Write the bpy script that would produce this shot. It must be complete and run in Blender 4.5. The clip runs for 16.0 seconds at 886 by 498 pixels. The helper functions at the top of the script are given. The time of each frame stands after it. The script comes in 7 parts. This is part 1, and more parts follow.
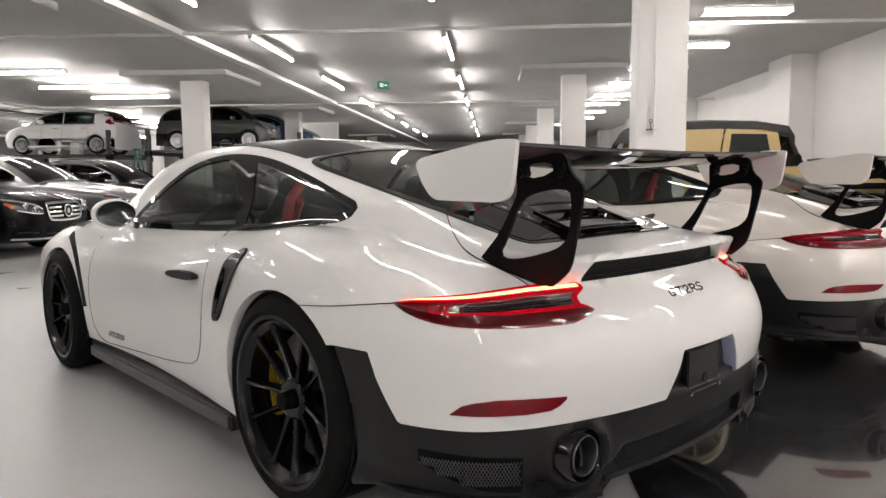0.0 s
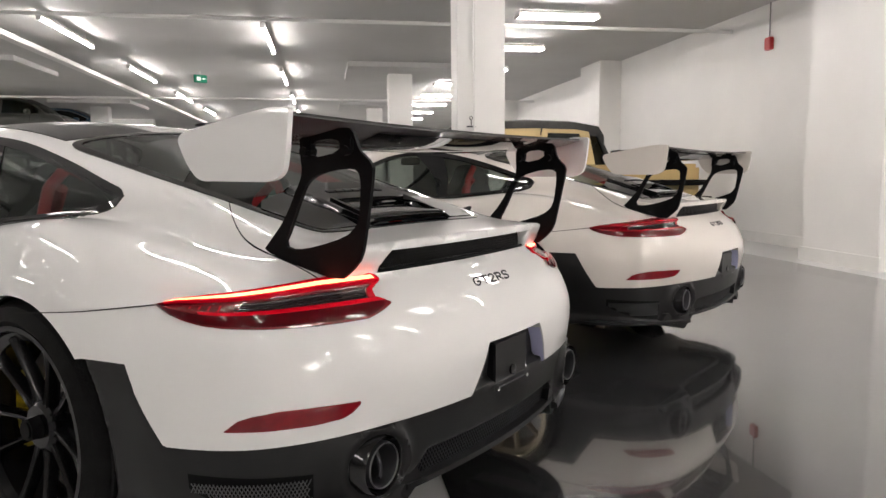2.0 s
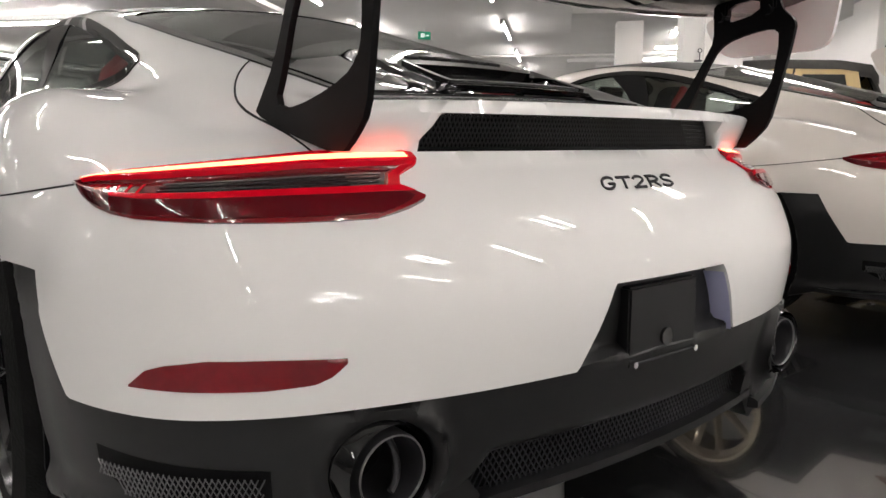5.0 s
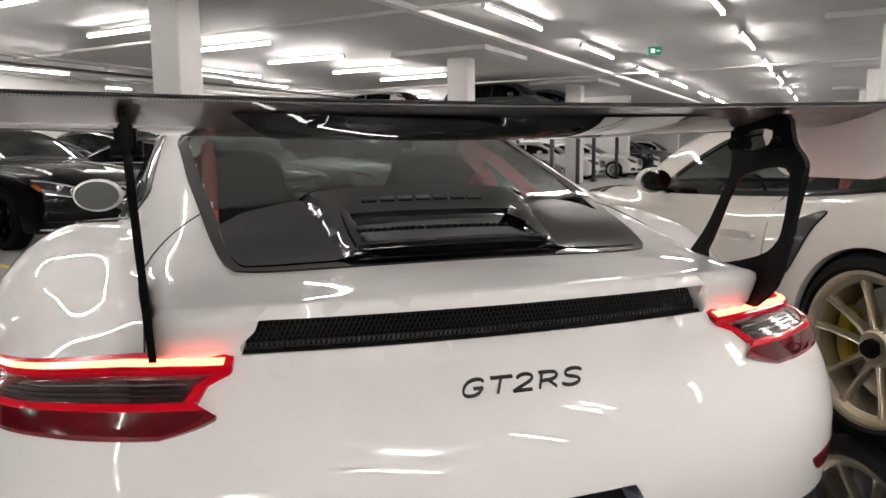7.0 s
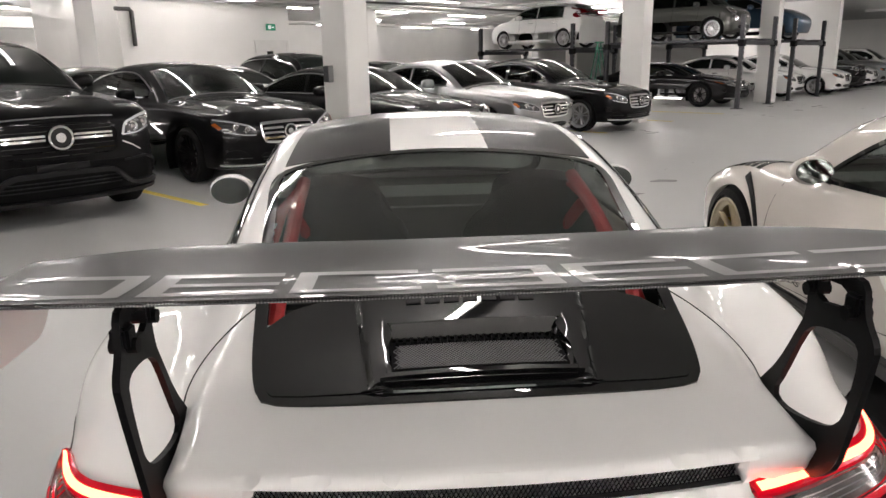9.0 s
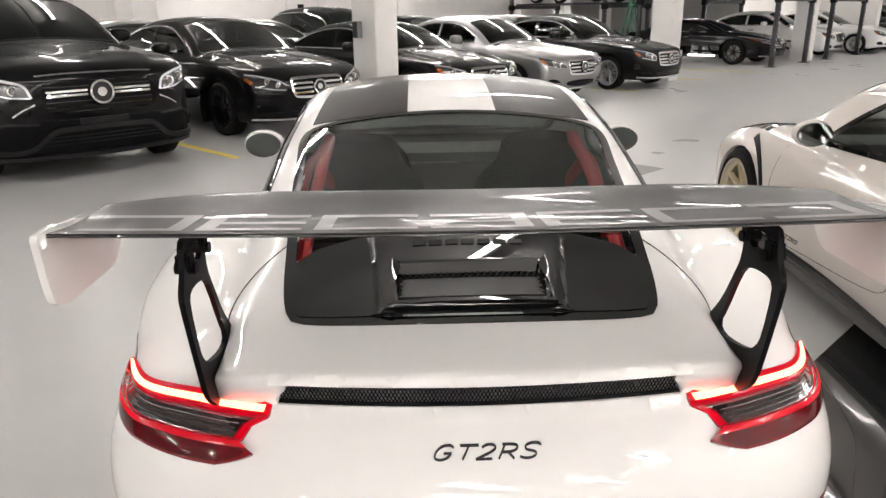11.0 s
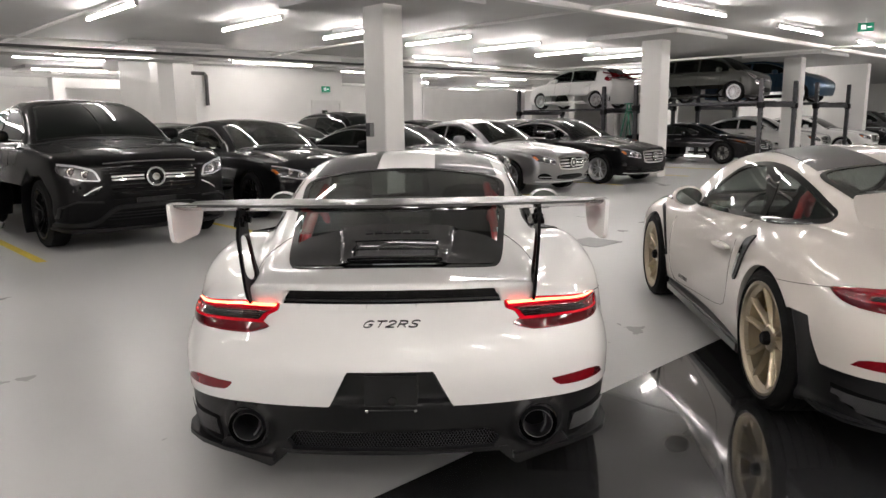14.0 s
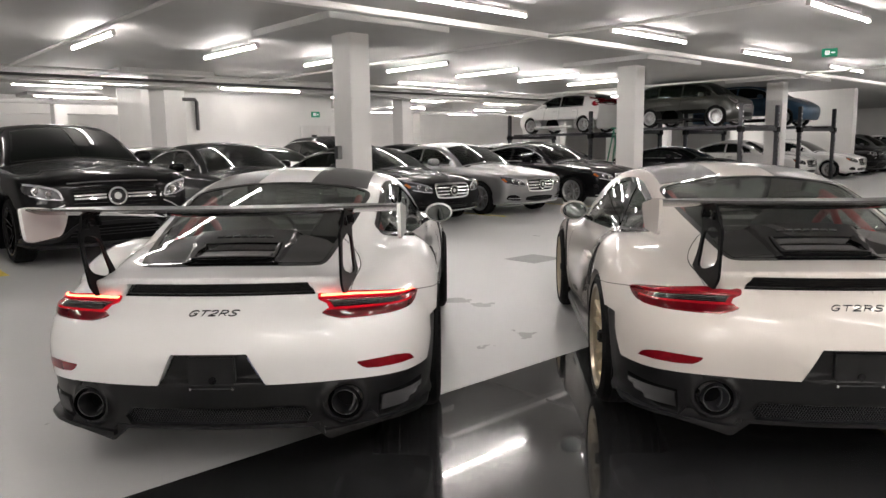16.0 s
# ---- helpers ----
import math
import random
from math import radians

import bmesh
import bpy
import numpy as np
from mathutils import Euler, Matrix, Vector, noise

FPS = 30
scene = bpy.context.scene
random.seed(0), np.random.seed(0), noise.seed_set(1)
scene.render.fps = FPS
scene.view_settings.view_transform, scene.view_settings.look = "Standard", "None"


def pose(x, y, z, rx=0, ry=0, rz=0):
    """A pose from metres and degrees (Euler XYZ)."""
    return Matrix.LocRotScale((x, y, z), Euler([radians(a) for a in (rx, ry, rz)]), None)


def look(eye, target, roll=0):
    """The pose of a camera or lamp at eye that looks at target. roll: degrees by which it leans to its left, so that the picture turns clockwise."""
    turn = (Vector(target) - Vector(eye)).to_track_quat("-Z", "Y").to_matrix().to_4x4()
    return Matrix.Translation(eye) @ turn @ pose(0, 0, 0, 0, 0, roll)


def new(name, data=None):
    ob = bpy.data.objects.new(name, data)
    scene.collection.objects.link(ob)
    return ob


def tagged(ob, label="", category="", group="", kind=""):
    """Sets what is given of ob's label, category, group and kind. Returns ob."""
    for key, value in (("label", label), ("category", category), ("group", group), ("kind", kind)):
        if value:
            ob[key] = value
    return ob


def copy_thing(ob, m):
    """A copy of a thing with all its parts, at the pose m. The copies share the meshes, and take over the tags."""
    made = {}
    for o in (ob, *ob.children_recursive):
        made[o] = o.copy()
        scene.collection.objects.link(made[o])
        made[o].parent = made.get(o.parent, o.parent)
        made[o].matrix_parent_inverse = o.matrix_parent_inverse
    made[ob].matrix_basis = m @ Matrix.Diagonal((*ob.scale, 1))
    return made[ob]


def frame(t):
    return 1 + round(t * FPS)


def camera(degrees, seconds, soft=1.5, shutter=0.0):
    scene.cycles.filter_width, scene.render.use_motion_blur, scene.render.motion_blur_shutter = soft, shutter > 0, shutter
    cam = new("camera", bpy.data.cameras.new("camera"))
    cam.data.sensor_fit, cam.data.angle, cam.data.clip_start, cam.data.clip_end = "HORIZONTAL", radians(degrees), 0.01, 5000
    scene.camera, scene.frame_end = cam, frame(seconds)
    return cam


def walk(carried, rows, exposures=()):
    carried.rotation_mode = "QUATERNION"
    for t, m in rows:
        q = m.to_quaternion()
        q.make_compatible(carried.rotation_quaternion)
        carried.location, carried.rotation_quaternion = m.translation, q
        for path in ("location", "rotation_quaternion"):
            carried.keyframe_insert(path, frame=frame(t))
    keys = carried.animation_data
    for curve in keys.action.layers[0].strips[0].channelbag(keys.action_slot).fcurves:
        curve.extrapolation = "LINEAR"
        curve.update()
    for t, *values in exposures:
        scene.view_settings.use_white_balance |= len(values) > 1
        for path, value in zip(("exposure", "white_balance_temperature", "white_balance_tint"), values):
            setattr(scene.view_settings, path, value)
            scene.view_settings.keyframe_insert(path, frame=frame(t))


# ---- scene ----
cam = camera(63.6, 16.0)
PATH = [
    (0, (-2.118, -0.902, 1.118), (-0.759, 0.55, 0.909), -0.4),
    (0.5, (-2.108, -0.921, 1.107), (-0.68, 0.464, 0.902), -0.4),
    (1, (-2.082, -0.947, 1.102), (-0.574, 0.351, 0.896), -0.4),
    (1.5, (-2.014, -0.916, 1.105), (-0.423, 0.278, 0.898), -0.4),
    (2, (-1.876, -0.853, 1.06), (-0.221, 0.25, 0.852), -0.4),
    (2.5, (-1.704, -0.761, 1.006), (-0.037, 0.32, 0.779), -0.4),
    (3, (-1.567, -0.668, 0.915), (0.06, 0.467, 0.664), -0.4),
    (3.2, (-1.504, -0.627, 0.866), (0.085, 0.56, 0.609), -0.4),
    (5.3, (-0.997, -0.594, 0.814), (0.167, 1.005, 0.516), 0.0),
    (5.5, (-0.93, -0.613, 0.84), (0.197, 1.012, 0.539), -0.0),
    (6, (-0.778, -0.695, 0.898), (0.161, 1.049, 0.621), -0.4),
    (6.5, (-0.596, -0.764, 0.98), (0.172, 1.068, 0.744), -0.8),
    (7, (-0.458, -0.781, 1.107), (0.16, 1.102, 0.841), -0.6),
    (7.5, (-0.343, -0.761, 1.243), (0.093, 1.169, 0.951), -0.4),
    (8, (-0.261, -0.713, 1.352), (0.024, 1.235, 1.001), -0.7),
    (10.3, (-0.097, -0.736, 1.596), (-0.012, 1.161, 0.968), -0.8),
    (10.5, (-0.092, -0.786, 1.59), (-0.015, 1.112, 0.964), -0.7),
    (11, (-0.113, -0.987, 1.567), (-0.058, 0.912, 0.94), -0.7),
    (11.5, (-0.102, -1.206, 1.56), (-0.06, 0.692, 0.931), -0.8),
    (12, (-0.05, -1.446, 1.538), (-0.026, 0.453, 0.91), -0.7),
    (12.5, (-0.007, -1.681, 1.515), (0.001, 0.219, 0.892), -0.8),
    (13, (0.001, -1.953, 1.509), (0.007, -0.03, 0.961), -0.7),
    (13.5, (0.053, -2.147, 1.515), (0.058, -0.197, 1.071), -0.7),
    (14, (0.197, -2.356, 1.491), (0.199, -0.387, 1.137), -0.7),
    (14.5, (0.361, -2.488, 1.463), (0.36, -0.513, 1.146), -0.8),
    (15, (0.577, -2.535, 1.426), (0.573, -0.559, 1.122), -0.8),
    (15.5, (0.786, -2.601, 1.436), (0.776, -0.623, 1.139), -0.8),
    (16, (1.034, -2.745, 1.438), (1.002, -0.766, 1.153), -0.8),
]
walk(cam, [(t, look(eye, target, roll)) for t, eye, target, roll in PATH], [(0, 0.14), (3.2, 0.14), (5.3, 0.13), (8.2, 0.04), (10.3, 0.60), (11.0, 0.54), (11.6, 0.32), (12.2, 0.22), (13.5, 0.13), (16, 0.02)])


# ---- light ----
world = bpy.data.worlds.new("garage_air")
world.use_nodes = True
world.node_tree.nodes["Background"].inputs[0].default_value = (0.9, 0.95, 1.0, 1)
world.node_tree.nodes["Background"].inputs[1].default_value = 0.0
scene.world = world
TUBE_POWER = 62.0


# ---- materials ----
def material(name, base, rough=0.5, metal=0.0, coat=0.0, vary=0.0, scale=8.0, bump=0.0, bscale=60.0, spec=0.5, rvary=0.0):
    m = bpy.data.materials.new(name)
    m.use_nodes = True
    nt = m.node_tree
    b = nt.nodes["Principled BSDF"]
    b.inputs["Base Color"].default_value = (*base, 1)
    b.inputs["Roughness"].default_value = rough
    b.inputs["Metallic"].default_value = metal
    b.inputs["Coat Weight"].default_value = coat
    b.inputs["Coat Roughness"].default_value = 0.014
    b.inputs["Specular IOR Level"].default_value = spec
    tc = nt.nodes.new("ShaderNodeTexCoord")
    if vary or rvary:
        n1 = nt.nodes.new("ShaderNodeTexNoise")
        n1.inputs["Scale"].default_value = scale
        n1.inputs["Detail"].default_value = 6
        nt.links.new(tc.outputs["Object"], n1.inputs["Vector"])
        n2 = nt.nodes.new("ShaderNodeTexNoise")
        n2.inputs["Scale"].default_value = scale * 0.13
        n2.inputs["Detail"].default_value = 3
        nt.links.new(tc.outputs["Object"], n2.inputs["Vector"])
        mul = nt.nodes.new("ShaderNodeMath")
        mul.operation = "MULTIPLY_ADD"
        mul.inputs[1].default_value = 0.5
        nt.links.new(n1.outputs["Fac"], mul.inputs[0])
        half = nt.nodes.new("ShaderNodeMath")
        half.operation = "MULTIPLY"
        half.inputs[1].default_value = 0.5
        nt.links.new(n2.outputs["Fac"], half.inputs[0])
        nt.links.new(half.outputs[0], mul.inputs[2])
        if vary:
            ramp = nt.nodes.new("ShaderNodeValToRGB")
            ramp.color_ramp.elements[0].position, ramp.color_ramp.elements[1].position = 0.33, 0.67
            ramp.color_ramp.elements[0].color = (*[c * (1 - vary) for c in base], 1)
            ramp.color_ramp.elements[1].color = (*[min(1, c * (1 + vary)) for c in base], 1)
            nt.links.new(mul.outputs[0], ramp.inputs[0])
            nt.links.new(ramp.outputs[0], b.inputs["Base Color"])
        if rvary:
            rr = nt.nodes.new("ShaderNodeMapRange")
            rr.inputs["From Min"].default_value, rr.inputs["From Max"].default_value = 0.35, 0.65
            rr.inputs["To Min"].default_value, rr.inputs["To Max"].default_value = max(0, rough - rvary), rough + rvary
            nt.links.new(mul.outputs[0], rr.inputs[0])
            nt.links.new(rr.outputs[0], b.inputs["Roughness"])
    if bump:
        nb = nt.nodes.new("ShaderNodeTexNoise")
        nb.inputs["Scale"].default_value = bscale
        nb.inputs["Detail"].default_value = 4
        nt.links.new(tc.outputs["Object"], nb.inputs["Vector"])
        bp = nt.nodes.new("ShaderNodeBump")
        bp.inputs["Strength"].default_value = bump
        bp.inputs["Distance"].default_value = 0.01
        nt.links.new(nb.outputs["Fac"], bp.inputs["Height"])
        nt.links.new(bp.outputs[0], b.inputs["Normal"])
    return m


def glow(name, colour, strength):
    m = bpy.data.materials.new(name)
    m.use_nodes = True
    b = m.node_tree.nodes["Principled BSDF"]
    b.inputs["Base Color"].default_value = (*[min(1, c) for c in colour], 1)
    b.inputs["Emission Color"].default_value = (*colour, 1)
    b.inputs["Emission Strength"].default_value = strength
    b.inputs["Specular IOR Level"].default_value = 0.25
    b.inputs["Roughness"].default_value = 0.15
    return m


def glass(name, tint, ior=1.45):
    m = bpy.data.materials.new(name)
    m.use_nodes = True
    nt = m.node_tree
    nt.nodes.clear()
    out = nt.nodes.new("ShaderNodeOutputMaterial")
    mix = nt.nodes.new("ShaderNodeMixShader")
    tr = nt.nodes.new("ShaderNodeBsdfTransparent")
    tr.inputs[0].default_value = (*tint, 1)
    gl = nt.nodes.new("ShaderNodeBsdfGlossy")
    gl.inputs["Roughness"].default_value = 0.01
    lw = nt.nodes.new("ShaderNodeLayerWeight")
    lw.inputs[0].default_value = 0.5
    pw = nt.nodes.new("ShaderNodeMath")
    pw.operation = "POWER"
    pw.inputs[1].default_value = 4.0
    nt.links.new(lw.outputs["Facing"], pw.inputs[0])
    fr = nt.nodes.new("ShaderNodeMath")
    fr.operation = "MULTIPLY_ADD"
    fr.inputs[1].default_value = 0.6
    fr.inputs[2].default_value = 0.03 * (ior - 0.5)
    nt.links.new(pw.outputs[0], fr.inputs[0])
    nt.links.new(fr.outputs[0], mix.inputs[0])
    nt.links.new(tr.outputs[0], mix.inputs[1])
    nt.links.new(gl.outputs[0], mix.inputs[2])
    nt.links.new(mix.outputs[0], out.inputs[0])
    return m


def carbon(name, coat=0.16, lift=1.0):
    """Twill weave of dark fibre under a clear coat."""
    m = material(name, (0.03, 0.03, 0.032), 0.35, 0.0, coat, spec=0.08)
    nt = m.node_tree
    tc = nt.nodes.new("ShaderNodeTexCoord")
    wv = []
    for ang in (45, -45):
        mp = nt.nodes.new("ShaderNodeMapping")
        mp.inputs["Rotation"].default_value = (0, 0, radians(ang))
        w = nt.nodes.new("ShaderNodeTexWave")
        w.inputs["Scale"].default_value = 90
        nt.links.new(tc.outputs["Object"], mp.inputs[0])
        nt.links.new(mp.outputs[0], w.inputs[0])
        wv.append(w)
    mx = nt.nodes.new("ShaderNodeMath")
    mx.operation = "MULTIPLY"
    nt.links.new(wv[0].outputs["Fac"], mx.inputs[0])
    nt.links.new(wv[1].outputs["Fac"], mx.inputs[1])
    ramp = nt.nodes.new("ShaderNodeValToRGB")
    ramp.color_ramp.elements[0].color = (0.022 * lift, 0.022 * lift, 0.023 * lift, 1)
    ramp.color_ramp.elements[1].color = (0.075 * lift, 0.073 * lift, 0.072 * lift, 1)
    nt.links.new(mx.outputs[0], ramp.inputs[0])
    nt.links.new(ramp.outputs[0], nt.nodes["Principled BSDF"].inputs["Base Color"])
    return m


M = {
    "white_paint": material("white_paint", (0.86, 0.855, 0.84), 0.4, 0, 1.0, 0.015, 3, spec=0.15),
    "chalk_paint": material("chalk_paint", (0.63, 0.59, 0.545), 0.4, 0, 1.0, 0.015, 3, spec=0.15),
    "black_paint": material("black_paint", (0.0035, 0.0035, 0.004), 0.5, 0, 0.42, 0.1, 6, spec=0.03),
    "silver_paint": material("silver_paint", (0.28, 0.28, 0.285), 0.32, 0.7, 1.0, 0.03, 300),
    "green_paint": material("green_paint", (0.046, 0.048, 0.042), 0.3, 0.3, 1.0, 0.05, 300),
    "blue_paint": material("blue_paint", (0.03, 0.075, 0.13), 0.3, 0.4, 1.0, 0.05, 300),
    "tan_paint": material("tan_paint", (0.55, 0.40, 0.17), 0.45, 0, 0.3, 0.05, 5),
    "grey_paint": material("grey_paint", (0.16, 0.165, 0.17), 0.3, 0.6, 1.0, 0.03, 300),
    "matt_black": material("matt_black", (0.004, 0.004, 0.0043), 0.5, 0, 0, 0.2, 30, 0.04, 900, spec=0.09),
    "trim_black": material("trim_black", (0.0065, 0.0065, 0.007), 0.40, 0, 0, 0.15, 30, 0.04, 900, spec=0.36),
    # black sill coloured grey in place of the floor's reflection on it
    "sill_floor_sheen": material("sill_floor_sheen", (0.05, 0.048, 0.046), 0.35, 0, 0, 0.15, 20),
    "gloss_black": material("gloss_black", (0.004, 0.004, 0.0045), 0.025, 0, 0.3),
    "carbon": carbon("carbon"),
    # weave colour lifted to stand for the white deck mirrored in the wing's underside
    "carbon_reflect": carbon("carbon_reflect", 1.0, 2.6),
    "rubber": material("rubber", (0.007, 0.007, 0.007), 0.7, 0, 0, 0.3, 25, 0.25, 160, spec=0.09),
    "rim_black": material("rim_black", (0.0035, 0.0035, 0.004), 0.24, 0.1, 0.1, spec=0.3),
    "rim_gold": material("rim_gold", (0.52, 0.45, 0.33), 0.32, 0.8, 0.4, 0.05, 40),
    "rim_silver": material("rim_silver", (0.55, 0.55, 0.56), 0.3, 0.9, 0.2),
    "disc": material("disc", (0.30, 0.29, 0.28), 0.35, 0.9, 0, 0.15, 80),
    "caliper": material("caliper", (0.42, 0.30, 0.012), 0.35, 0, 0.6),
    "chrome": material("chrome", (0.80, 0.80, 0.80), 0.08, 1.0),
    "mirror": material("mirror", (0.11, 0.12, 0.115), 0.03, 1.0),
    "steel_dark": material("steel_dark", (0.06, 0.06, 0.065), 0.4, 0.8, 0, 0.2, 20),
    "red_lens": material("red_lens", (0.17, 0.002, 0.006), 0.12, 0, 1.0),
    "smoke_lens": material("smoke_lens", (0.032, 0.018, 0.019), 0.12, 0.2, 0.8),
    "amber_lens": material("amber_lens", (0.40, 0.09, 0.012), 0.15, 0, 0.8),
    "red_glow": glow("red_glow", (0.36, 0.001, 0.008), 0.45),
    "red_bar": glow("red_bar", (1.0, 0.115, 0.055), 10.0),
    "red_deep": material("red_deep", (0.085, 0.001, 0.004), 0.10, 0, 0.35, spec=0.2),
    "head_lens": material("head_lens", (0.055, 0.055, 0.058), 0.12, 0.4, 1.0),
    "car_glass": glass("car_glass", (0.74, 0.77, 0.75), 2.1),
    "dark_glass": material("dark_glass", (0.006, 0.008, 0.007), 0.03, 0, 0, spec=0.3),
    "tint_glass": glass("tint_glass", (0.33, 0.355, 0.345), 0.9),
    "cream_hide": material("cream_hide", (0.62, 0.55, 0.45), 0.5, 0, 0, 0.08, 20),
    "red_cloth": material("red_cloth", (0.42, 0.015, 0.02), 0.7, 0, 0, 0.15, 60),
    "red_bar_paint": material("red_bar_paint", (0.60, 0.03, 0.035), 0.35, 0, 0.5),
    "black_cloth": material("black_cloth", (0.024, 0.024, 0.025), 0.8, 0, 0, 0.2, 40),
    "dash_grey": material("dash_grey", (0.16, 0.16, 0.155), 0.6, 0, 0, 0.1, 40),
    "decal_dark": material("decal_dark", (0.035, 0.035, 0.037), 0.7, 0.0, spec=0.2),
    "decal_grey": material("decal_grey", (0.20, 0.197, 0.195), 0.35, 0.0, 0.3),
    "film_lilac": material("film_lilac", (0.55, 0.56, 0.80), 0.25, 0, 0.5),
    "floor_grey": material("floor_grey", (0.52, 0.52, 0.515), 0.33, 0, 0.0, 0.06, 1.6, 0.035, 22, rvary=0.07),
    "floor_black": material("floor_black", (0.021, 0.021, 0.022), 0.10, 0, 0.75, 0.4, 1.2, 0.018, 9, rvary=0.07),
    "wall_white": material("wall_white", (0.77, 0.76, 0.74), 0.42, 0, 0.0, 0.045, 1.4, 0.16, 5),
    "ceiling_grey": material("ceiling_grey", (0.51, 0.505, 0.495), 0.56, 0, 0.0, 0.08, 0.9, 0.06, 4),
    "pipe_white": material("pipe_white", (0.72, 0.71, 0.69), 0.4, 0, 0, 0.05, 6),
    "pipe_dark": material("pipe_dark", (0.09, 0.088, 0.085), 0.5, 0.3, 0, 0.2, 6),
    "yellow_line": material("yellow_line", (0.72, 0.55, 0.03), 0.5, 0, 0, 0.15, 12),
    "sign_green": glow("sign_green", (0.03, 0.24, 0.14), 0.2),
    "sign_white": glow("sign_white", (0.8, 0.9, 0.85), 0.6),
    "alarm_red": material("alarm_red", (0.50, 0.03, 0.03), 0.4),
    "plate_grey": material("plate_grey", (0.25, 0.25, 0.25), 0.45, 0.5, 0, 0.15, 30),
    "mesh_wire": material("mesh_wire", (0.11, 0.11, 0.112), 0.4, 0.6),
    "wire_pale": material("wire_pale", (0.33, 0.33, 0.33), 0.35, 0.6),
    "canvas": material("canvas", (0.035, 0.033, 0.03), 0.8, 0, 0, 0.25, 15, 0.2, 80),
    "tube": glow("tube", (1.0, 0.937, 0.903), TUBE_POWER),
    "dim_lens": material("dim_lens", (0.25, 0.003, 0.009), 0.10, 0, 0.8, spec=0.25),
    "refl_red": material("refl_red", (0.17, 0.004, 0.009), 0.14, 0, 0.4, 0.2, 60, spec=0.25),
    "lens_white": material("lens_white", (0.34, 0.31, 0.31), 0.12, 0.5, 1.0),
    "led": material("led", (0.55, 0.56, 0.58), 0.15, 0.2, 1.0),
    "ladder_green": material("ladder_green", (0.03, 0.22, 0.13), 0.45, 0, 0, 0.1, 20),
    "tarp_blue": material("tarp_blue", (0.02, 0.10, 0.28), 0.5, 0, 0, 0.15, 12),
}


# ---- builders ----
def mesh_object(name, verts, faces, mat, parent=None, label="", smooth=True, sharp=None, form=None):
    me = bpy.data.meshes.new(name)
    if form:
        verts, faces = np.asarray(verts, float), np.array(faces)
        on = (np.abs(form(*verts.T))[faces].max(1) < 0.003) & (np.abs(form(*verts[faces].mean(1).T)) < 0.004)
        n = np.cross(verts[faces[:, 2]] - verts[faces[:, 0]], verts[faces[:, 3]] - verts[faces[:, 1]])
        on &= (n * slope_of(form, verts[faces].mean(1))).sum(1) > 0
    me.from_pydata([tuple(map(float, v)) for v in verts], [], [tuple(map(int, f)) for f in faces])
    me.materials.append(M[mat])
    if smooth:
        me.polygons.foreach_set("use_smooth", [True] * len(me.polygons))
        if sharp:
            me.set_sharp_from_angle(angle=radians(sharp))
    if form:
        # faces on the form are shaded by its own slope, the rest as built
        n = np.empty(len(me.loops) * 3, np.float32)
        me.corner_normals.foreach_get("vector", n)
        n = n.reshape(-1, 4, 3)
        g = slope_of(form, verts, 0.03)
        g /= np.linalg.norm(g, axis=1)[:, None] + 1e-9
        n[on] = g[faces[on]]
        me.normals_split_custom_set([tuple(map(float, k)) for k in n.reshape(-1, 3)])
    ob = new(name, me)
    ob.parent = parent
    if label:
        tagged(ob, label)
    return ob


def part(name, bm, mat, parent=None, label="", smooth=False, sharp=35):
    me = bpy.data.meshes.new(name)
    bmesh.ops.recalc_face_normals(bm, faces=bm.faces)
    bm.to_mesh(me)
    bm.free()
    me.materials.append(M[mat])
    if smooth:
        me.polygons.foreach_set("use_smooth", [True] * len(me.polygons))
        me.set_sharp_from_angle(angle=radians(sharp))
    ob = new(name, me)
    ob.parent = parent
    if label:
        tagged(ob, label)
    return ob


def thing(name, m, label, category, group="", kind=""):
    ob = new(name)
    ob.empty_display_size = 0.2
    ob.matrix_world = m
    return tagged(ob, label, category, group, kind)


def box(bm, lo, hi, bevel=0.0, m=None):
    vs = [bm.verts.new((x, y, z)) for x in (lo[0], hi[0]) for y in (lo[1], hi[1]) for z in (lo[2], hi[2])]
    fs = [bm.faces.new([vs[i] for i in q]) for q in ((0, 1, 3, 2), (4, 6, 7, 5), (0, 4, 5, 1), (2, 3, 7, 6), (0, 2, 6, 4), (1, 5, 7, 3))]
    if bevel:
        es = list({e for f in fs for e in f.edges})
        r = bmesh.ops.bevel(bm, geom=es, offset=bevel, segments=2, affect="EDGES")
        vs = list({v for f in r["faces"] for v in f.verts} | {v for v in vs if v.is_valid})
    if m is not None:
        bmesh.ops.transform(bm, matrix=m, verts=vs)
    return bm


def boxes(*lohi, bevel=0.0):
    bm = bmesh.new()
    for lo, hi in lohi:
        box(bm, lo, hi, bevel)
    return bm


def rod(bm, p, q, r, n=12, r2=None):
    p, q = Vector(p), Vector(q)
    m = Matrix.Translation((p + q) / 2) @ (q - p).to_track_quat("Z", "Y").to_matrix().to_4x4()
    bmesh.ops.create_cone(bm, cap_ends=True, segments=n, radius1=r, radius2=r if r2 is None else r2, depth=(q - p).length, matrix=m)
    return bm


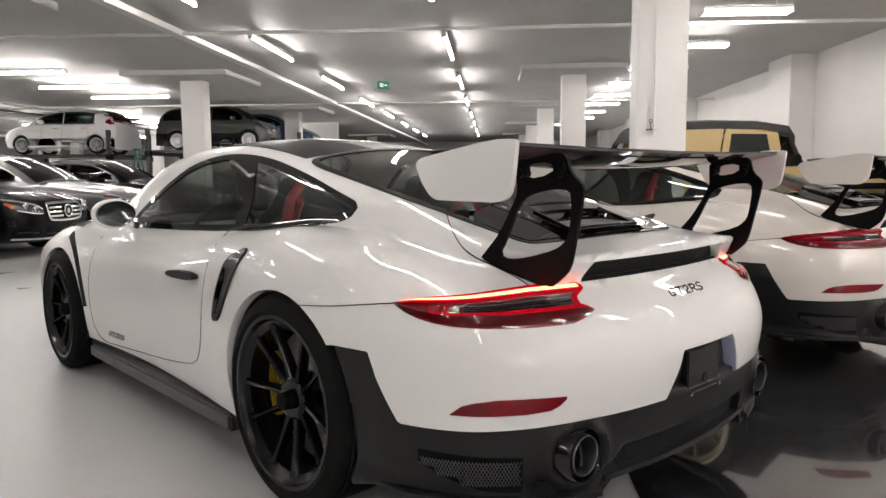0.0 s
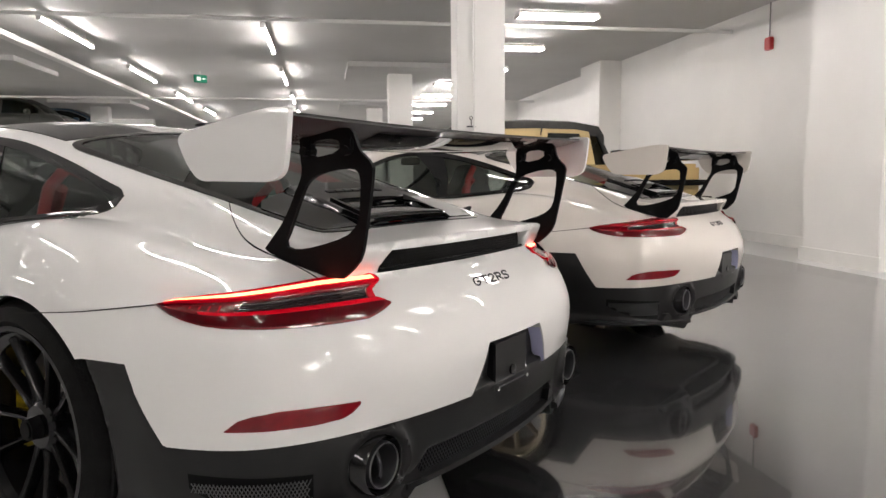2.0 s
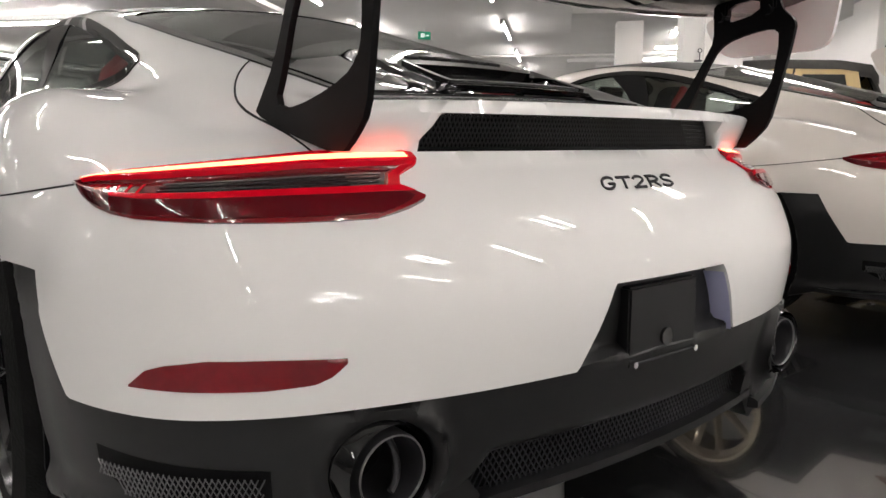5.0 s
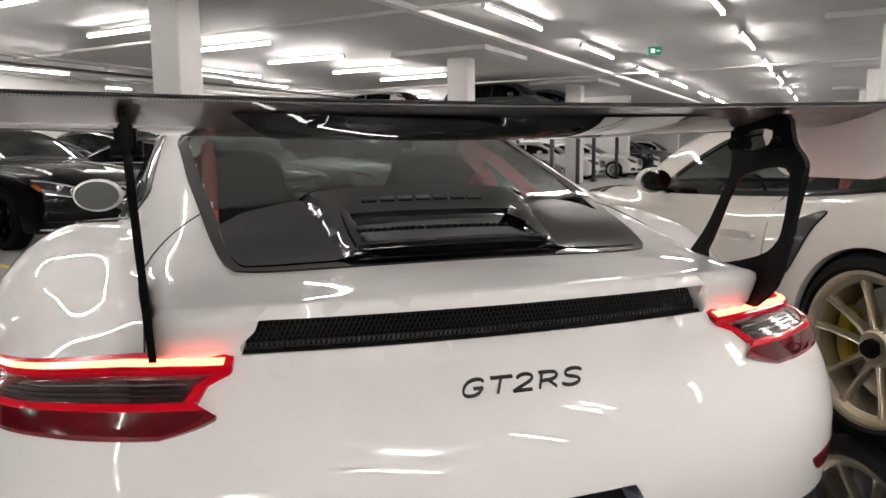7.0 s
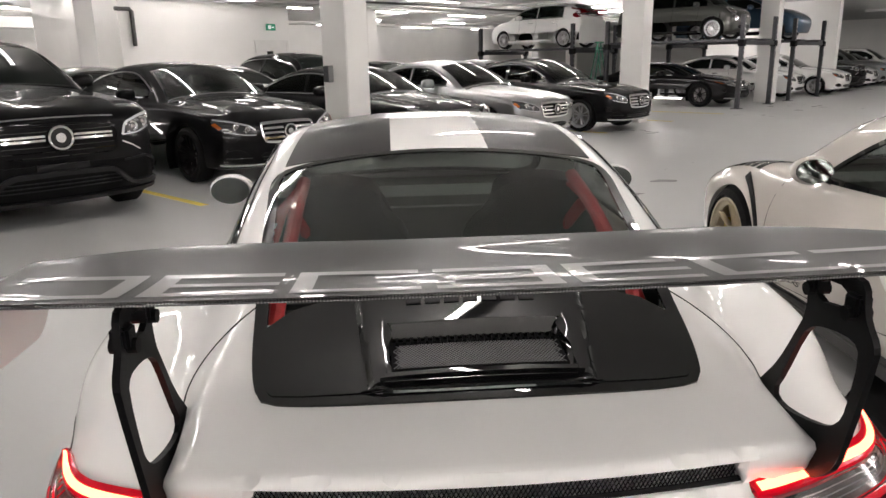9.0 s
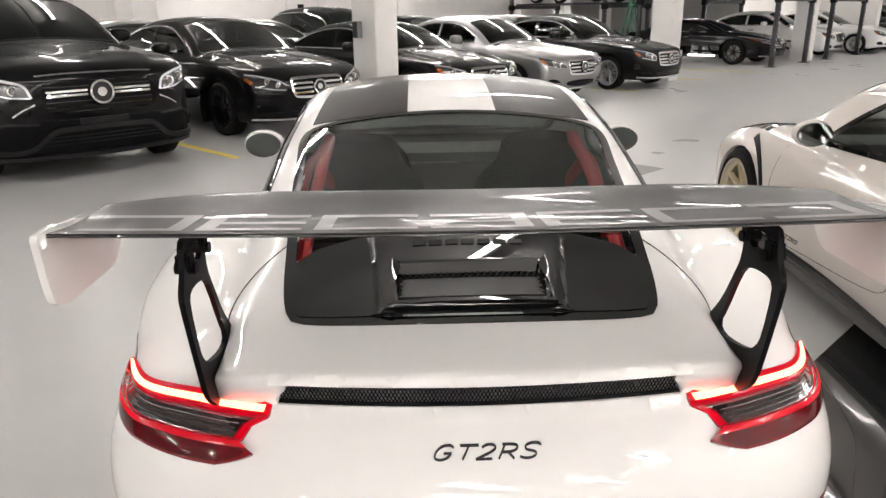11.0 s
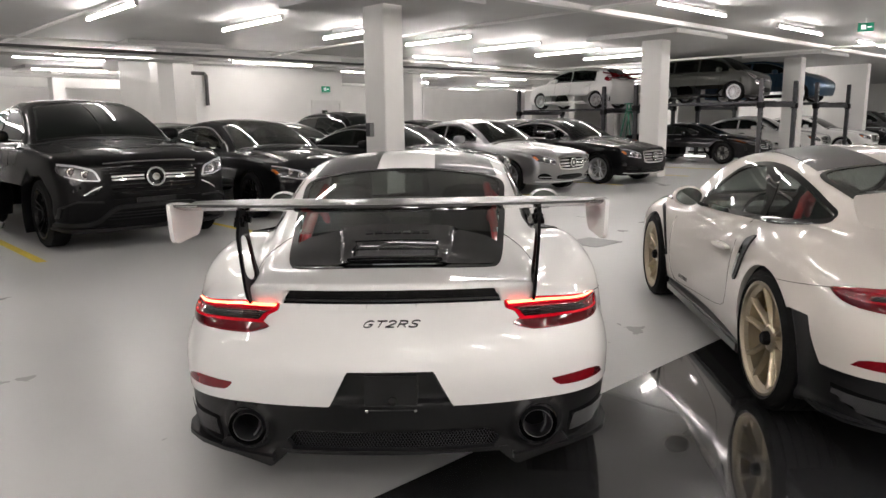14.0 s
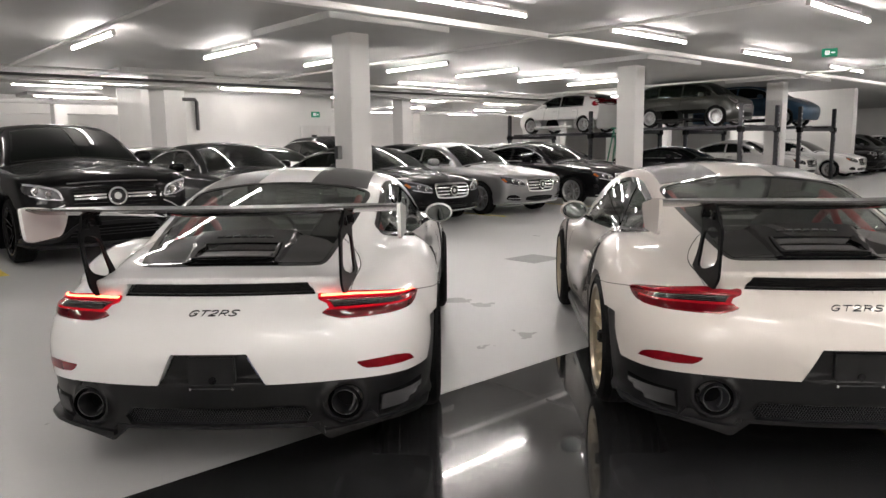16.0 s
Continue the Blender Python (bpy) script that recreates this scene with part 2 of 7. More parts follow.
def pipe(bm, pts, r, n=10):
    """A round tube along a line of points."""
    pts = [Vector(p) for p in pts]
    rings = []
    for i, p in enumerate(pts):
        d = (pts[min(i + 1, len(pts) - 1)] - pts[max(i - 1, 0)]).normalized()
        a = d.orthogonal().normalized() if i == 0 else (a - d * a.dot(d)).normalized()
        b = d.cross(a)
        rings.append([bm.verts.new(p + r * (math.cos(t) * a + math.sin(t) * b)) for t in (2 * math.pi * k / n for k in range(n))])
    for s, e in zip(rings, rings[1:]):
        for k in range(n):
            bm.faces.new((s[k], s[(k + 1) % n], e[(k + 1) % n], e[k]))
    bm.faces.new(rings[0][::-1])
    bm.faces.new(rings[-1])
    return bm


def spin(bm, profile, n=48, axis="x", centre=(0, 0, 0)):
    """A ring solid from a closed (axial, radial) profile turned about an axis."""
    rings = []
    for k in range(n):
        c, s = math.cos(2 * math.pi * k / n), math.sin(2 * math.pi * k / n)
        ring = []
        for a, r in profile:
            p = (a, r * c, r * s) if axis == "x" else (r * c, a, r * s) if axis == "y" else (r * c, r * s, a)
            ring.append(bm.verts.new(Vector(p) + Vector(centre)))
        rings.append(ring)
    m = len(profile)
    for k in range(n):
        s, e = rings[k], rings[(k + 1) % n]
        for i in range(m):
            bm.faces.new((s[i], s[(i + 1) % m], e[(i + 1) % m], e[i]))
    return bm


def plate(bm, outline, t0, t1, axis="x", holes=()):
    """A flat plate from a 2D outline with holes, between t0 and t1 along an axis."""
    def put(a, b, t):
        return (t, a, b) if axis == "x" else (a, t, b) if axis == "y" else (a, b, t)
    tmp = bmesh.new()
    for loop in (outline, *holes):
        vs = [tmp.verts.new((a, b, 0)) for a, b in loop]
        for i in range(len(vs)):
            tmp.edges.new((vs[i], vs[(i + 1) % len(vs)]))
    bmesh.ops.triangle_fill(tmp, use_beauty=True, use_dissolve=False, edges=tmp.edges[:])
    tmp.verts.index_update()
    flat = [(v.co.x, v.co.y) for v in tmp.verts]
    tris = [[v.index for v in f.verts] for f in tmp.faces]
    rim = [[v.index for v in e.verts] for e in tmp.edges if len(e.link_faces) == 1]
    tmp.free()
    lo = [bm.verts.new(put(a, b, t0)) for a, b in flat]
    hi = [bm.verts.new(put(a, b, t1)) for a, b in flat]
    for t in tris:
        bm.faces.new([lo[i] for i in t])
        bm.faces.new([hi[i] for i in reversed(t)])
    for a, b in rim:
        bm.faces.new((lo[a], lo[b], hi[b], hi[a]))
    return bm


def curve(*pts, soft=0.06):
    """A smooth function through (x, value) pairs."""
    xs, vs = np.array([p[0] for p in pts], float), np.array([p[1] for p in pts], float)
    n = 600
    g = np.linspace(xs[0], xs[-1], n)
    d = np.gradient(vs, xs)
    i = np.clip(np.searchsorted(xs, g) - 1, 0, len(xs) - 2)
    h = xs[i + 1] - xs[i]
    t = (g - xs[i]) / h
    y = (2 * t**3 - 3 * t**2 + 1) * vs[i] + (t**3 - 2 * t**2 + t) * h * d[i] + (3 * t**2 - 2 * t**3) * vs[i + 1] + (t**3 - t**2) * h * d[i + 1]
    k = max(1, int(soft / (g[1] - g[0])))
    w = np.hanning(2 * k + 3)
    y = np.convolve(np.pad(y, k + 1, mode="reflect", reflect_type="odd"), w / w.sum(), mode="valid")
    return lambda x: np.interp(x, g, y)


def smax(a, b, k):
    h = np.maximum(k - np.abs(a - b), 0)
    return np.maximum(a, b) + h * h / (4 * k)


def smin(a, b, k):
    return -smax(-a, -b, k)


def step(a, b, x):
    t = np.clip((x - a) / (b - a), 0, 1)
    return t * t * (3 - 2 * t)


def slope_of(f, p, e=0.002):
    g = np.stack([(f(*(p + d).T) - f(*(p - d).T)) / (2 * e) for d in np.eye(3) * e], 1)
    return g


def solid(f, lo, hi, h, edges=()):
    """Vertices and quads of the surface f = 0 (f < 0 inside) in a box; edges: pairs of surfaces that meet in a sharp edge."""
    ax = [np.arange(a, b + h, h) for a, b in zip(lo, hi)]
    F = f(*np.meshgrid(*ax, indexing="ij")).astype(np.float32)
    n = np.array(F.shape) - 1
    inside = F < 0
    cnt = np.zeros(n, np.int8)
    sl = [(slice(None, -1), slice(1, None))[k] for k in (0, 1)]
    for i in (0, 1):
        for j in (0, 1):
            for k in (0, 1):
                cnt += inside[sl[i], sl[j], sl[k]]
    act = (cnt > 0) & (cnt < 8)
    idx = np.full(n, -1, np.int64)
    cells = np.argwhere(act)
    idx[act] = np.arange(len(cells))
    pos, num = np.zeros((len(cells), 3)), np.zeros(len(cells))
    ci = cells.T
    for d in range(3):
        o = [a for a in range(3) if a != d]
        for p in (0, 1):
            for q in (0, 1):
                s = ci.copy()
                s[o[0]] += p
                s[o[1]] += q
                e = s.copy()
                e[d] += 1
                fa, fb = F[tuple(s)], F[tuple(e)]
                hit = (fa < 0) != (fb < 0)
                t = np.where(hit, fa / np.where(fa == fb, 1, fa - fb), 0)
                pt = s.T.astype(float)
                pt[:, d] += t
                pos += pt * hit[:, None]
                num += hit
    v = np.array([a[0] for a in ax]) + h * pos / num[:, None]
    for _ in range(3):
        g = slope_of(f, v, h * 0.05)
        w = (g * g).sum(1) + 1e-9
        v -= np.clip(f(*v.T) / w, -h, h)[:, None] * g * np.minimum(1, 1 / np.sqrt(w))[:, None]
    for fa, fb in edges:
        near = np.flatnonzero((np.abs(fa(*v.T)) < 1.02 * h) & (np.abs(fb(*v.T)) < 1.02 * h))
        w = v[near]
        for k in range(8):
            fn = (fa, fb)[k % 2]
            g = slope_of(fn, w, h * 0.05)
            w = w - np.clip(fn(*w.T) / ((g * g).sum(1) + 1e-9), -h, h)[:, None] * g
        good = np.linalg.norm(w - v[near], axis=1) < 1.5 * h
        v[near[good]] = w[good]
    quads = []
    for d in range(3):
        o = [a for a in range(3) if a != d]
        s0, s1 = [slice(None)] * 3, [slice(None)] * 3
        s0[d], s1[d] = slice(None, -1), slice(1, None)
        a, b = inside[tuple(s0)], inside[tuple(s1)]
        e = np.argwhere(a != b)
        ok = (e[:, o[0]] > 0) & (e[:, o[1]] > 0) & (e[:, o[0]] < n[o[0]]) & (e[:, o[1]] < n[o[1]])
        e = e[ok]
        flip = a[tuple(e.T)]
        c = []
        for p, q in ((1, 1), (0, 1), (0, 0), (1, 0)):
            s = e.copy()
            s[:, o[0]] -= p
            s[:, o[1]] -= q
            c.append(idx[tuple(s.T)])
        c = np.stack(c, 1)
        if d == 1:
            flip = ~flip
        c[~flip] = c[~flip][:, ::-1]
        quads.append(c)
    q = np.concatenate(quads)
    return v, q[(q >= 0).all(1)]


def land(f, p, way, reach=2.5, n=120):
    """The first points of the surface f = 0 from points p along a way."""
    p, way = np.asarray(p, float), np.asarray(way, float)
    way = way / np.linalg.norm(way, axis=-1, keepdims=True)
    t0 = np.zeros(len(p))
    done = np.zeros(len(p), bool)
    dt = reach / n
    for _ in range(n):
        q = p + (t0 + dt)[:, None] * way
        done |= f(*q.T) < 0
        t0 = np.where(done, t0, t0 + dt)
    a, b = t0.copy(), t0 + dt
    for _ in range(18):
        c = (a + b) / 2
        neg = f(*(p + c[:, None] * way).T) < 0
        a, b = np.where(neg, a, c), np.where(neg, c, b)
    return p + ((a + b) / 2)[:, None] * way


def skin(f, grid, way, off=0.004, thick=0.006):
    """A thin shell that follows the surface f: grid is an array (rows, columns, 3) of start points outside it."""
    r, c = grid.shape[:2]
    p = land(f, grid.reshape(-1, 3), way)
    g = slope_of(f, p)
    g /= np.linalg.norm(g, axis=1)[:, None] + 1e-9
    off = np.broadcast_to(off, grid.shape[:2]).reshape(-1, 1)
    top, low = p + off * g, p + (off - thick) * g
    v = np.concatenate([top, low])
    n = r * c
    q = []
    for i in range(r - 1):
        for j in range(c - 1):
            a = i * c + j
            q.append((a, a + 1, a + c + 1, a + c))
            q.append((n + a, n + a + c, n + a + c + 1, n + a + 1))
    for i in range(r - 1):
        for a, b in ((i * c, i * c + c), (i * c + c - 1 + c, i * c + c - 1)):
            q.append((a, b, n + b, n + a))
    for j in range(c - 1):
        for a, b in ((j + 1, j), ((r - 1) * c + j, (r - 1) * c + j + 1)):
            q.append((a, b, n + b, n + a))
    # faces look outwards
    e1, e2 = top[1] - top[0], top[c] - top[0]
    if np.dot(np.cross(e1, e2), g[0]) < 0:
        q = [t[::-1] for t in q]
    return v, q


def round_corner(side, turn, z):
    """Start points and ways that look at a rear corner from all round an upright pole inside it."""
    c, k = np.cos(turn), np.sin(turn)
    grid = np.stack([side * (0.35 + k), 0.75 - c, np.broadcast_to(z, np.shape(turn))], -1)
    return grid, np.stack([-side * k, c, 0 * c], -1).reshape(-1, 3)


def resample(pts, n, closed=False):
    p = np.array(pts, float)
    if closed:
        p = np.vstack([p, p[:1]])
    s = np.r_[0, np.cumsum(np.linalg.norm(np.diff(p, axis=0), axis=1))]
    t = np.linspace(0, s[-1], n + (1 if closed else 0))
    if closed:
        t = t[:-1]
    return np.stack([np.interp(t, s, p[:, k]) for k in range(p.shape[1])], 1)


def rounded(pts, turns=2):
    """Chaikin's corner cutting of a closed outline."""
    p = np.array(pts, float)
    for _ in range(turns):
        q = np.roll(p, -1, 0)
        p = np.stack([0.75 * p + 0.25 * q, 0.25 * p + 0.75 * q], 1).reshape(-1, p.shape[1])
    return p


def softened(pts, turns=2):
    """Chaikin's corner cutting of an open line."""
    p = np.array(pts, float)
    for _ in range(turns if len(p) > 2 else 0):
        a, b = p[:-1], p[1:]
        q = np.stack([0.75 * a + 0.25 * b, 0.25 * a + 0.75 * b], 1).reshape(-1, 2)
        p = np.vstack([p[:1], q[1:-1], p[-1:]])
    return p


def band(f, line, widths, way, put, off=0.004, thick=0.006, closed=False):
    """A strip along a 2D line (width to either side) laid on the surface f; put turns 2D points into start points."""
    p = np.array(line, float)
    d = np.roll(p, -1, 0) - np.roll(p, 1, 0) if closed else np.gradient(p, axis=0)
    d /= np.linalg.norm(d, axis=1)[:, None] + 1e-9
    nrm = np.stack([-d[:, 1], d[:, 0]], 1)
    rows = [p + nrm * w for w in widths]
    if closed:
        rows = [np.vstack([r, r[:1]]) for r in rows]
    grid = np.stack([put(r) for r in rows], 1)
    return skin(f, grid, way, off, thick)


def between(lo, hi, n, put):
    """Start points that fill the span from one 2D line to another."""
    t = np.linspace(0, 1, n)[:, None, None]
    g = (1 - t) * np.asarray(lo, float)[None] + t * np.asarray(hi, float)[None]
    return np.stack([put(r) for r in g])


def inside_outline(x, y, outline):
    o = np.asarray(outline, float)
    res = np.zeros(len(x), bool)
    for (x1, y1), (x2, y2) in zip(o, np.roll(o, -1, 0)):
        c = (y1 > y) != (y2 > y)
        res ^= c & (x < (x2 - x1) * (y - y1) / (y2 - y1 + 1e-12) + x1)
    return res


# ---- the garage: u runs along the aisle, v across it ----
GRID = 43.0
UV = pose(0, 0, 0, 0, 0, GRID)
U0, U1, V0, V1 = -16.0, 52.0, -5.85, 33.0
CEIL, DROP = 3.52, 3.41


def at_uv(u, v, z=0.0, turn=0.0):
    return UV @ pose(u, v, z, 0, 0, turn)


def structure(name, bm, mat, label, smooth=False):
    ob = part(name, bm, mat, None, label, smooth)
    ob.matrix_world = UV
    return tagged(ob, label, name.rstrip("_0123456789").split("_")[0], "", "structure")


floor = structure("floor", boxes(((U0, V0, -0.2), (U1, V1, 0.0))), "floor_grey", "light grey epoxy coated concrete garage floor")
black = structure("floor_black", boxes(((U0, -4.75, 0.0), (19.0, 0.275, 0.004))), "floor_black", "glossy black epoxy coated part of the floor")
structure("ceiling", boxes(((U0 - 0.3, V0 - 0.3, CEIL), (U1 + 0.3, V1 + 0.3, CEIL + 0.3))), "ceiling_grey", "painted concrete ceiling slab with a faint sheen")
structure("wall_south", boxes(((U0, V0 - 0.3, 0), (U1, V0, CEIL))), "wall_white", "white painted concrete wall of the garage")
structure("wall_north", boxes(((U0, V1, 0), (U1, V1 + 0.3, CEIL))), "wall_white", "white painted far wall of the garage")
structure("wall_west", boxes(((U0 - 0.3, V0 - 0.3, 0), (U0, V1 + 0.3, CEIL))), "wall_white", "white painted end wall of the garage")
structure("wall_east", boxes(((U1, V0 - 0.3, 0), (U1 + 0.3, V1 + 0.3, CEIL))), "wall_white", "white painted distant end wall of the garage")
structure("baseboard", boxes(((5.9, V0, 0), (U1, V0 + 0.03, 0.16)), ((4.6, V0 + 0.80, 0), (5.89, V0 + 0.83, 0.16)), ((5.86, V0 + 0.03, 0), (5.89, V0 + 0.80, 0.16))), "pipe_white", "grey painted skirting along the white wall")
structure("stair_core", boxes(((7.3, 17.4, 0), (12.2, 23.0, CEIL))), "wall_white", "white painted stair and lift core", )
structure("wall_recess", boxes(((-14, 27.5, 0), (2.0, 27.8, 2.2)), ((-14, 27.4, 2.85), (10.3, 27.9, CEIL))), "wall_white", "white upstand wall and lintel in front of a lit bay")

structure("wall_pier", boxes(((30.9, 7.9, 0), (31.3, 13.0, CEIL))), "wall_white", "white painted concrete pier beyond the lifts")
# pilasters on the long wall
for k in range(5):
    u = 5.2 + 8.6 * k
    bm = bmesh.new()
    box(bm, (u - 0.55, V0, 0), (u + 0.66, V0 + 0.80 if k == 0 else V0 + 0.5, CEIL), 0.01)
    structure("wall_pilaster_%d" % (k + 1), bm, "wall_white", "white painted concrete pilaster on the wall")

# columns with drop panels
CU, CV = [6.45 + 8.8 * k for k in range(-2, 5)], [-1.15, 8.05, 17.5, 26.9]
n = 0
for u in CU:
    for v in CV:
        if (7.0 < u < 12.5 and v > 17) or (32 < u < 33 and v == 8.05):
            continue
        n += 1
        bm = bmesh.new()
        box(bm, (-0.21, -0.28, 0), (0.21, 0.28, DROP), 0.012)
        col = part("column_%d" % n, bm, "wall_white")
        col.matrix_world = at_uv(u, v)
        tagged(col, "white painted rectangular concrete column", "column", "columns of the garage", "structure")
        bm = bmesh.new()
        box(bm, (-1.25, -1.25, DROP), (1.25, 1.25, CEIL), 0.01)
        cap = part("ceiling_panel_%d" % n, bm, "ceiling_grey")
        cap.matrix_world = at_uv(u, v)
        tagged(cap, "thickened concrete drop panel over a column", "ceiling", "drop panels", "structure")

# stall lines and the floor hatch
for u, va, vb in ((0.6, 6.87, 11.5), (3.32, 6.85, 11.5), (9.55, 7.2, 11.5), (12.6, 7.2, 11.5), (15.8, 7.3, 11.5), (-2.1, 6.9, 11.5), (18.6, 7.2, 11.5)):
    structure("stall_line", boxes(((u - 0.05, va, 0.0), (u + 0.05, vb, 0.003))), "yellow_line", "yellow painted parking stall line on the floor")
structure("floor_hatch", boxes(((5.5, 2.95, 0.0), (6.05, 3.45, 0.003))), "plate_grey", "grey square cover plate set in the floor")

# light fittings: a spine with a tray and tubes
def fitting(length, tubes, along_u, r=0.0215):
    e = thing("ceiling_light", Matrix(), "white batten fitting with lit fluorescent tubes under the ceiling", "ceiling light", "ceiling lights")
    h = length / 2
    w = 0.035 if tubes == 1 else 0.13
    def lay(lo, hi):
        return (lo, hi) if along_u else ((lo[1], lo[0], lo[2]), (hi[1], hi[0], hi[2]))
    part("tray", boxes(lay((-h, -w, 0.028), (h, w, 0.07)), bevel=0.006), "pipe_white", e)
    for k in range(tubes):
        y = 0 if tubes == 1 else (-0.09 + 0.18 * k)
        bm = bmesh.new()
        a, b = ((-h + 0.03, y, 0), (h - 0.03, y, 0)) if along_u else ((y, -h + 0.03, 0), (y, h - 0.03, 0))
        rod(bm, a, b, r, 8)
        part("tube", bm, "tube", e, "lit white fluorescent tube")
    for s in (-1, 1):
        part("end_holder", boxes(lay((s * h - 0.015, -w, -0.03), (s * h + 0.015, w, 0.04))), "pipe_white", e)
    for s in (-1, 1):
        bm = bmesh.new()
        a = (s * h * 0.7, 0, 0.08) if along_u else (0, s * h * 0.7, 0.08)
        rod(bm, a, (a[0], a[1], CEIL - LAMP_Z), 0.006, 6)
        part("hanger", bm, "pipe_white", e)
    return e


LAMP_Z = 3.36
single = fitting(2.45, 1, True)
single.matrix_world = at_uv(6.1, 4.7, LAMP_Z)
for u in (-13.2, -8.4, -3.6, 1.3, 10.75, 15.6, 20.5, 25.3, 30.2, 35.0, 40.0):
    copy_thing(single, at_uv(u, 4.7, LAMP_Z))
for u in (-13.2, -8.4, -3.6, 1.2, 6.1, 10.95, 15.75, 20.5, 25.3, 30.2, 35.0, 40.0):
    copy_thing(single, at_uv(u, 1.55, LAMP_Z))
cross = fitting(2.3, 1, False, 0.03)
cross.matrix_world = at_uv(5.65, 11.1, LAMP_Z)
for u in (3.05, 8.1, 10.55, 13.0, 15.6, 18.0, 29.0, 0.4):
    copy_thing(cross, at_uv(u, 11.1, LAMP_Z))
for u in (24.5, 27.3, 30.1, 33.0, 36.0):
    copy_thing(cross, at_uv(u, 15.2, LAMP_Z))
# unseen row behind the viewpoint, added to brighten the coupes' tails
for u in (-12.0, -9.2, -6.4, -3.7, -1.0, 1.8):
    copy_thing(cross, at_uv(u, -4.3, LAMP_Z))
short = fitting(1.22, 2, False)
short.matrix_world = at_uv(8.5, -2.8, LAMP_Z)
for u in (-10.4, -7.7, -5.0, -2.3, 0.4, 3.1, 5.8, 11.2, 13.9, 16.6, 19.3, 22.0, 25.0, 28.0, 32.0):
    copy_thing(short, at_uv(u, -2.8, LAMP_Z))
# the fittings at v 29.8 are made up, to brighten the north wall
for u, v in ((5.0, 21.0), (9.8, 24.9), (14.6, 21.0), (19.4, 21.0), (24.2, 21.0), (29.0, 21.0), (0.2, 21.0), (-4.0, 29.8), (1.0, 29.8), (6.0, 29.8), (12.0, 29.8), (18.0, 29.8), (24.0, 29.8), (30.0, 29.8), (36.0, 29.8), (34.0, 21.0), (39.0, 21.0), (16.0, 25.5), (22.0, 25.5), (28.0, 25.5), (6.6, 25.6), (9.4, 25.6), (-1.5, 25.6), (17.0, 16.2), (21.5, 17.8), (26.0, 18.0), (30.5, 18.0), (14.0, 14.6)):
    copy_thing(single, at_uv(u, v, LAMP_Z))

for u, v, z in ((5.3, 18.2, 3.24), (8.9, 15.9, 3.06), (0.8, 18.2, 3.24)):
    copy_thing(single, at_uv(u, v, z))

# pipes and trays under the ceiling
def run_pipe(name, pts, r, mat, label):
    bm = bmesh.new()
    pipe(bm, pts, r)
    ob = part(name, bm, mat, None, label, True)
    ob.matrix_world = UV
    return tagged(ob, label, "pipe", "pipes under the ceiling", "structure")


structure("cable_tray", boxes(((U0, 5.55, 3.27), (U1, 5.72, 3.36)), bevel=0.005), "pipe_white", "long white painted cable tray under the ceiling")
run_pipe("sprinkler_pipe", [(8.9, V0, 3.30), (8.9, 16.0, 3.30)], 0.03, "pipe_white", "white painted sprinkler pipe")
run_pipe("sprinkler_pipe", [(2.6, 5.8, 3.30), (2.6, 26.0, 3.30)], 0.03, "pipe_white", "white painted sprinkler pipe")
run_pipe("sprinkler_pipe", [(20.0, V0, 3.30), (20.0, 26.0, 3.30)], 0.03, "pipe_white", "white painted sprinkler pipe")
for v, z, r, mt in ((15.9, 3.18, 0.035, "pipe_dark"), (16.1, 3.12, 0.05, "pipe_white"), (17.1, 3.1, 0.045, "pipe_white"), (15.2, 3.28, 0.03, "pipe_white"), (23.6, 3.05, 0.06, "pipe_white"), (25.0, 3.1, 0.03, "pipe_dark")):
    run_pipe("service_pipe", [(-15, v, z), (48, v, z)], r, mt, "service pipe hung below the ceiling")
run_pipe("drain_pipe", [(7.2, 17.3, 2.84), (7.55, 17.3, 2.84), (7.6, 17.3, 2.78), (7.6, 17.3, 1.98)], 0.05, "pipe_dark", "dark drain pipe with an elbow on the wall")
run_pipe("column_conduit", [(6.17, -1.05, 1.55), (6.17, -1.05, 3.3)], 0.012, "pipe_white", "thin conduit fixed to a column")


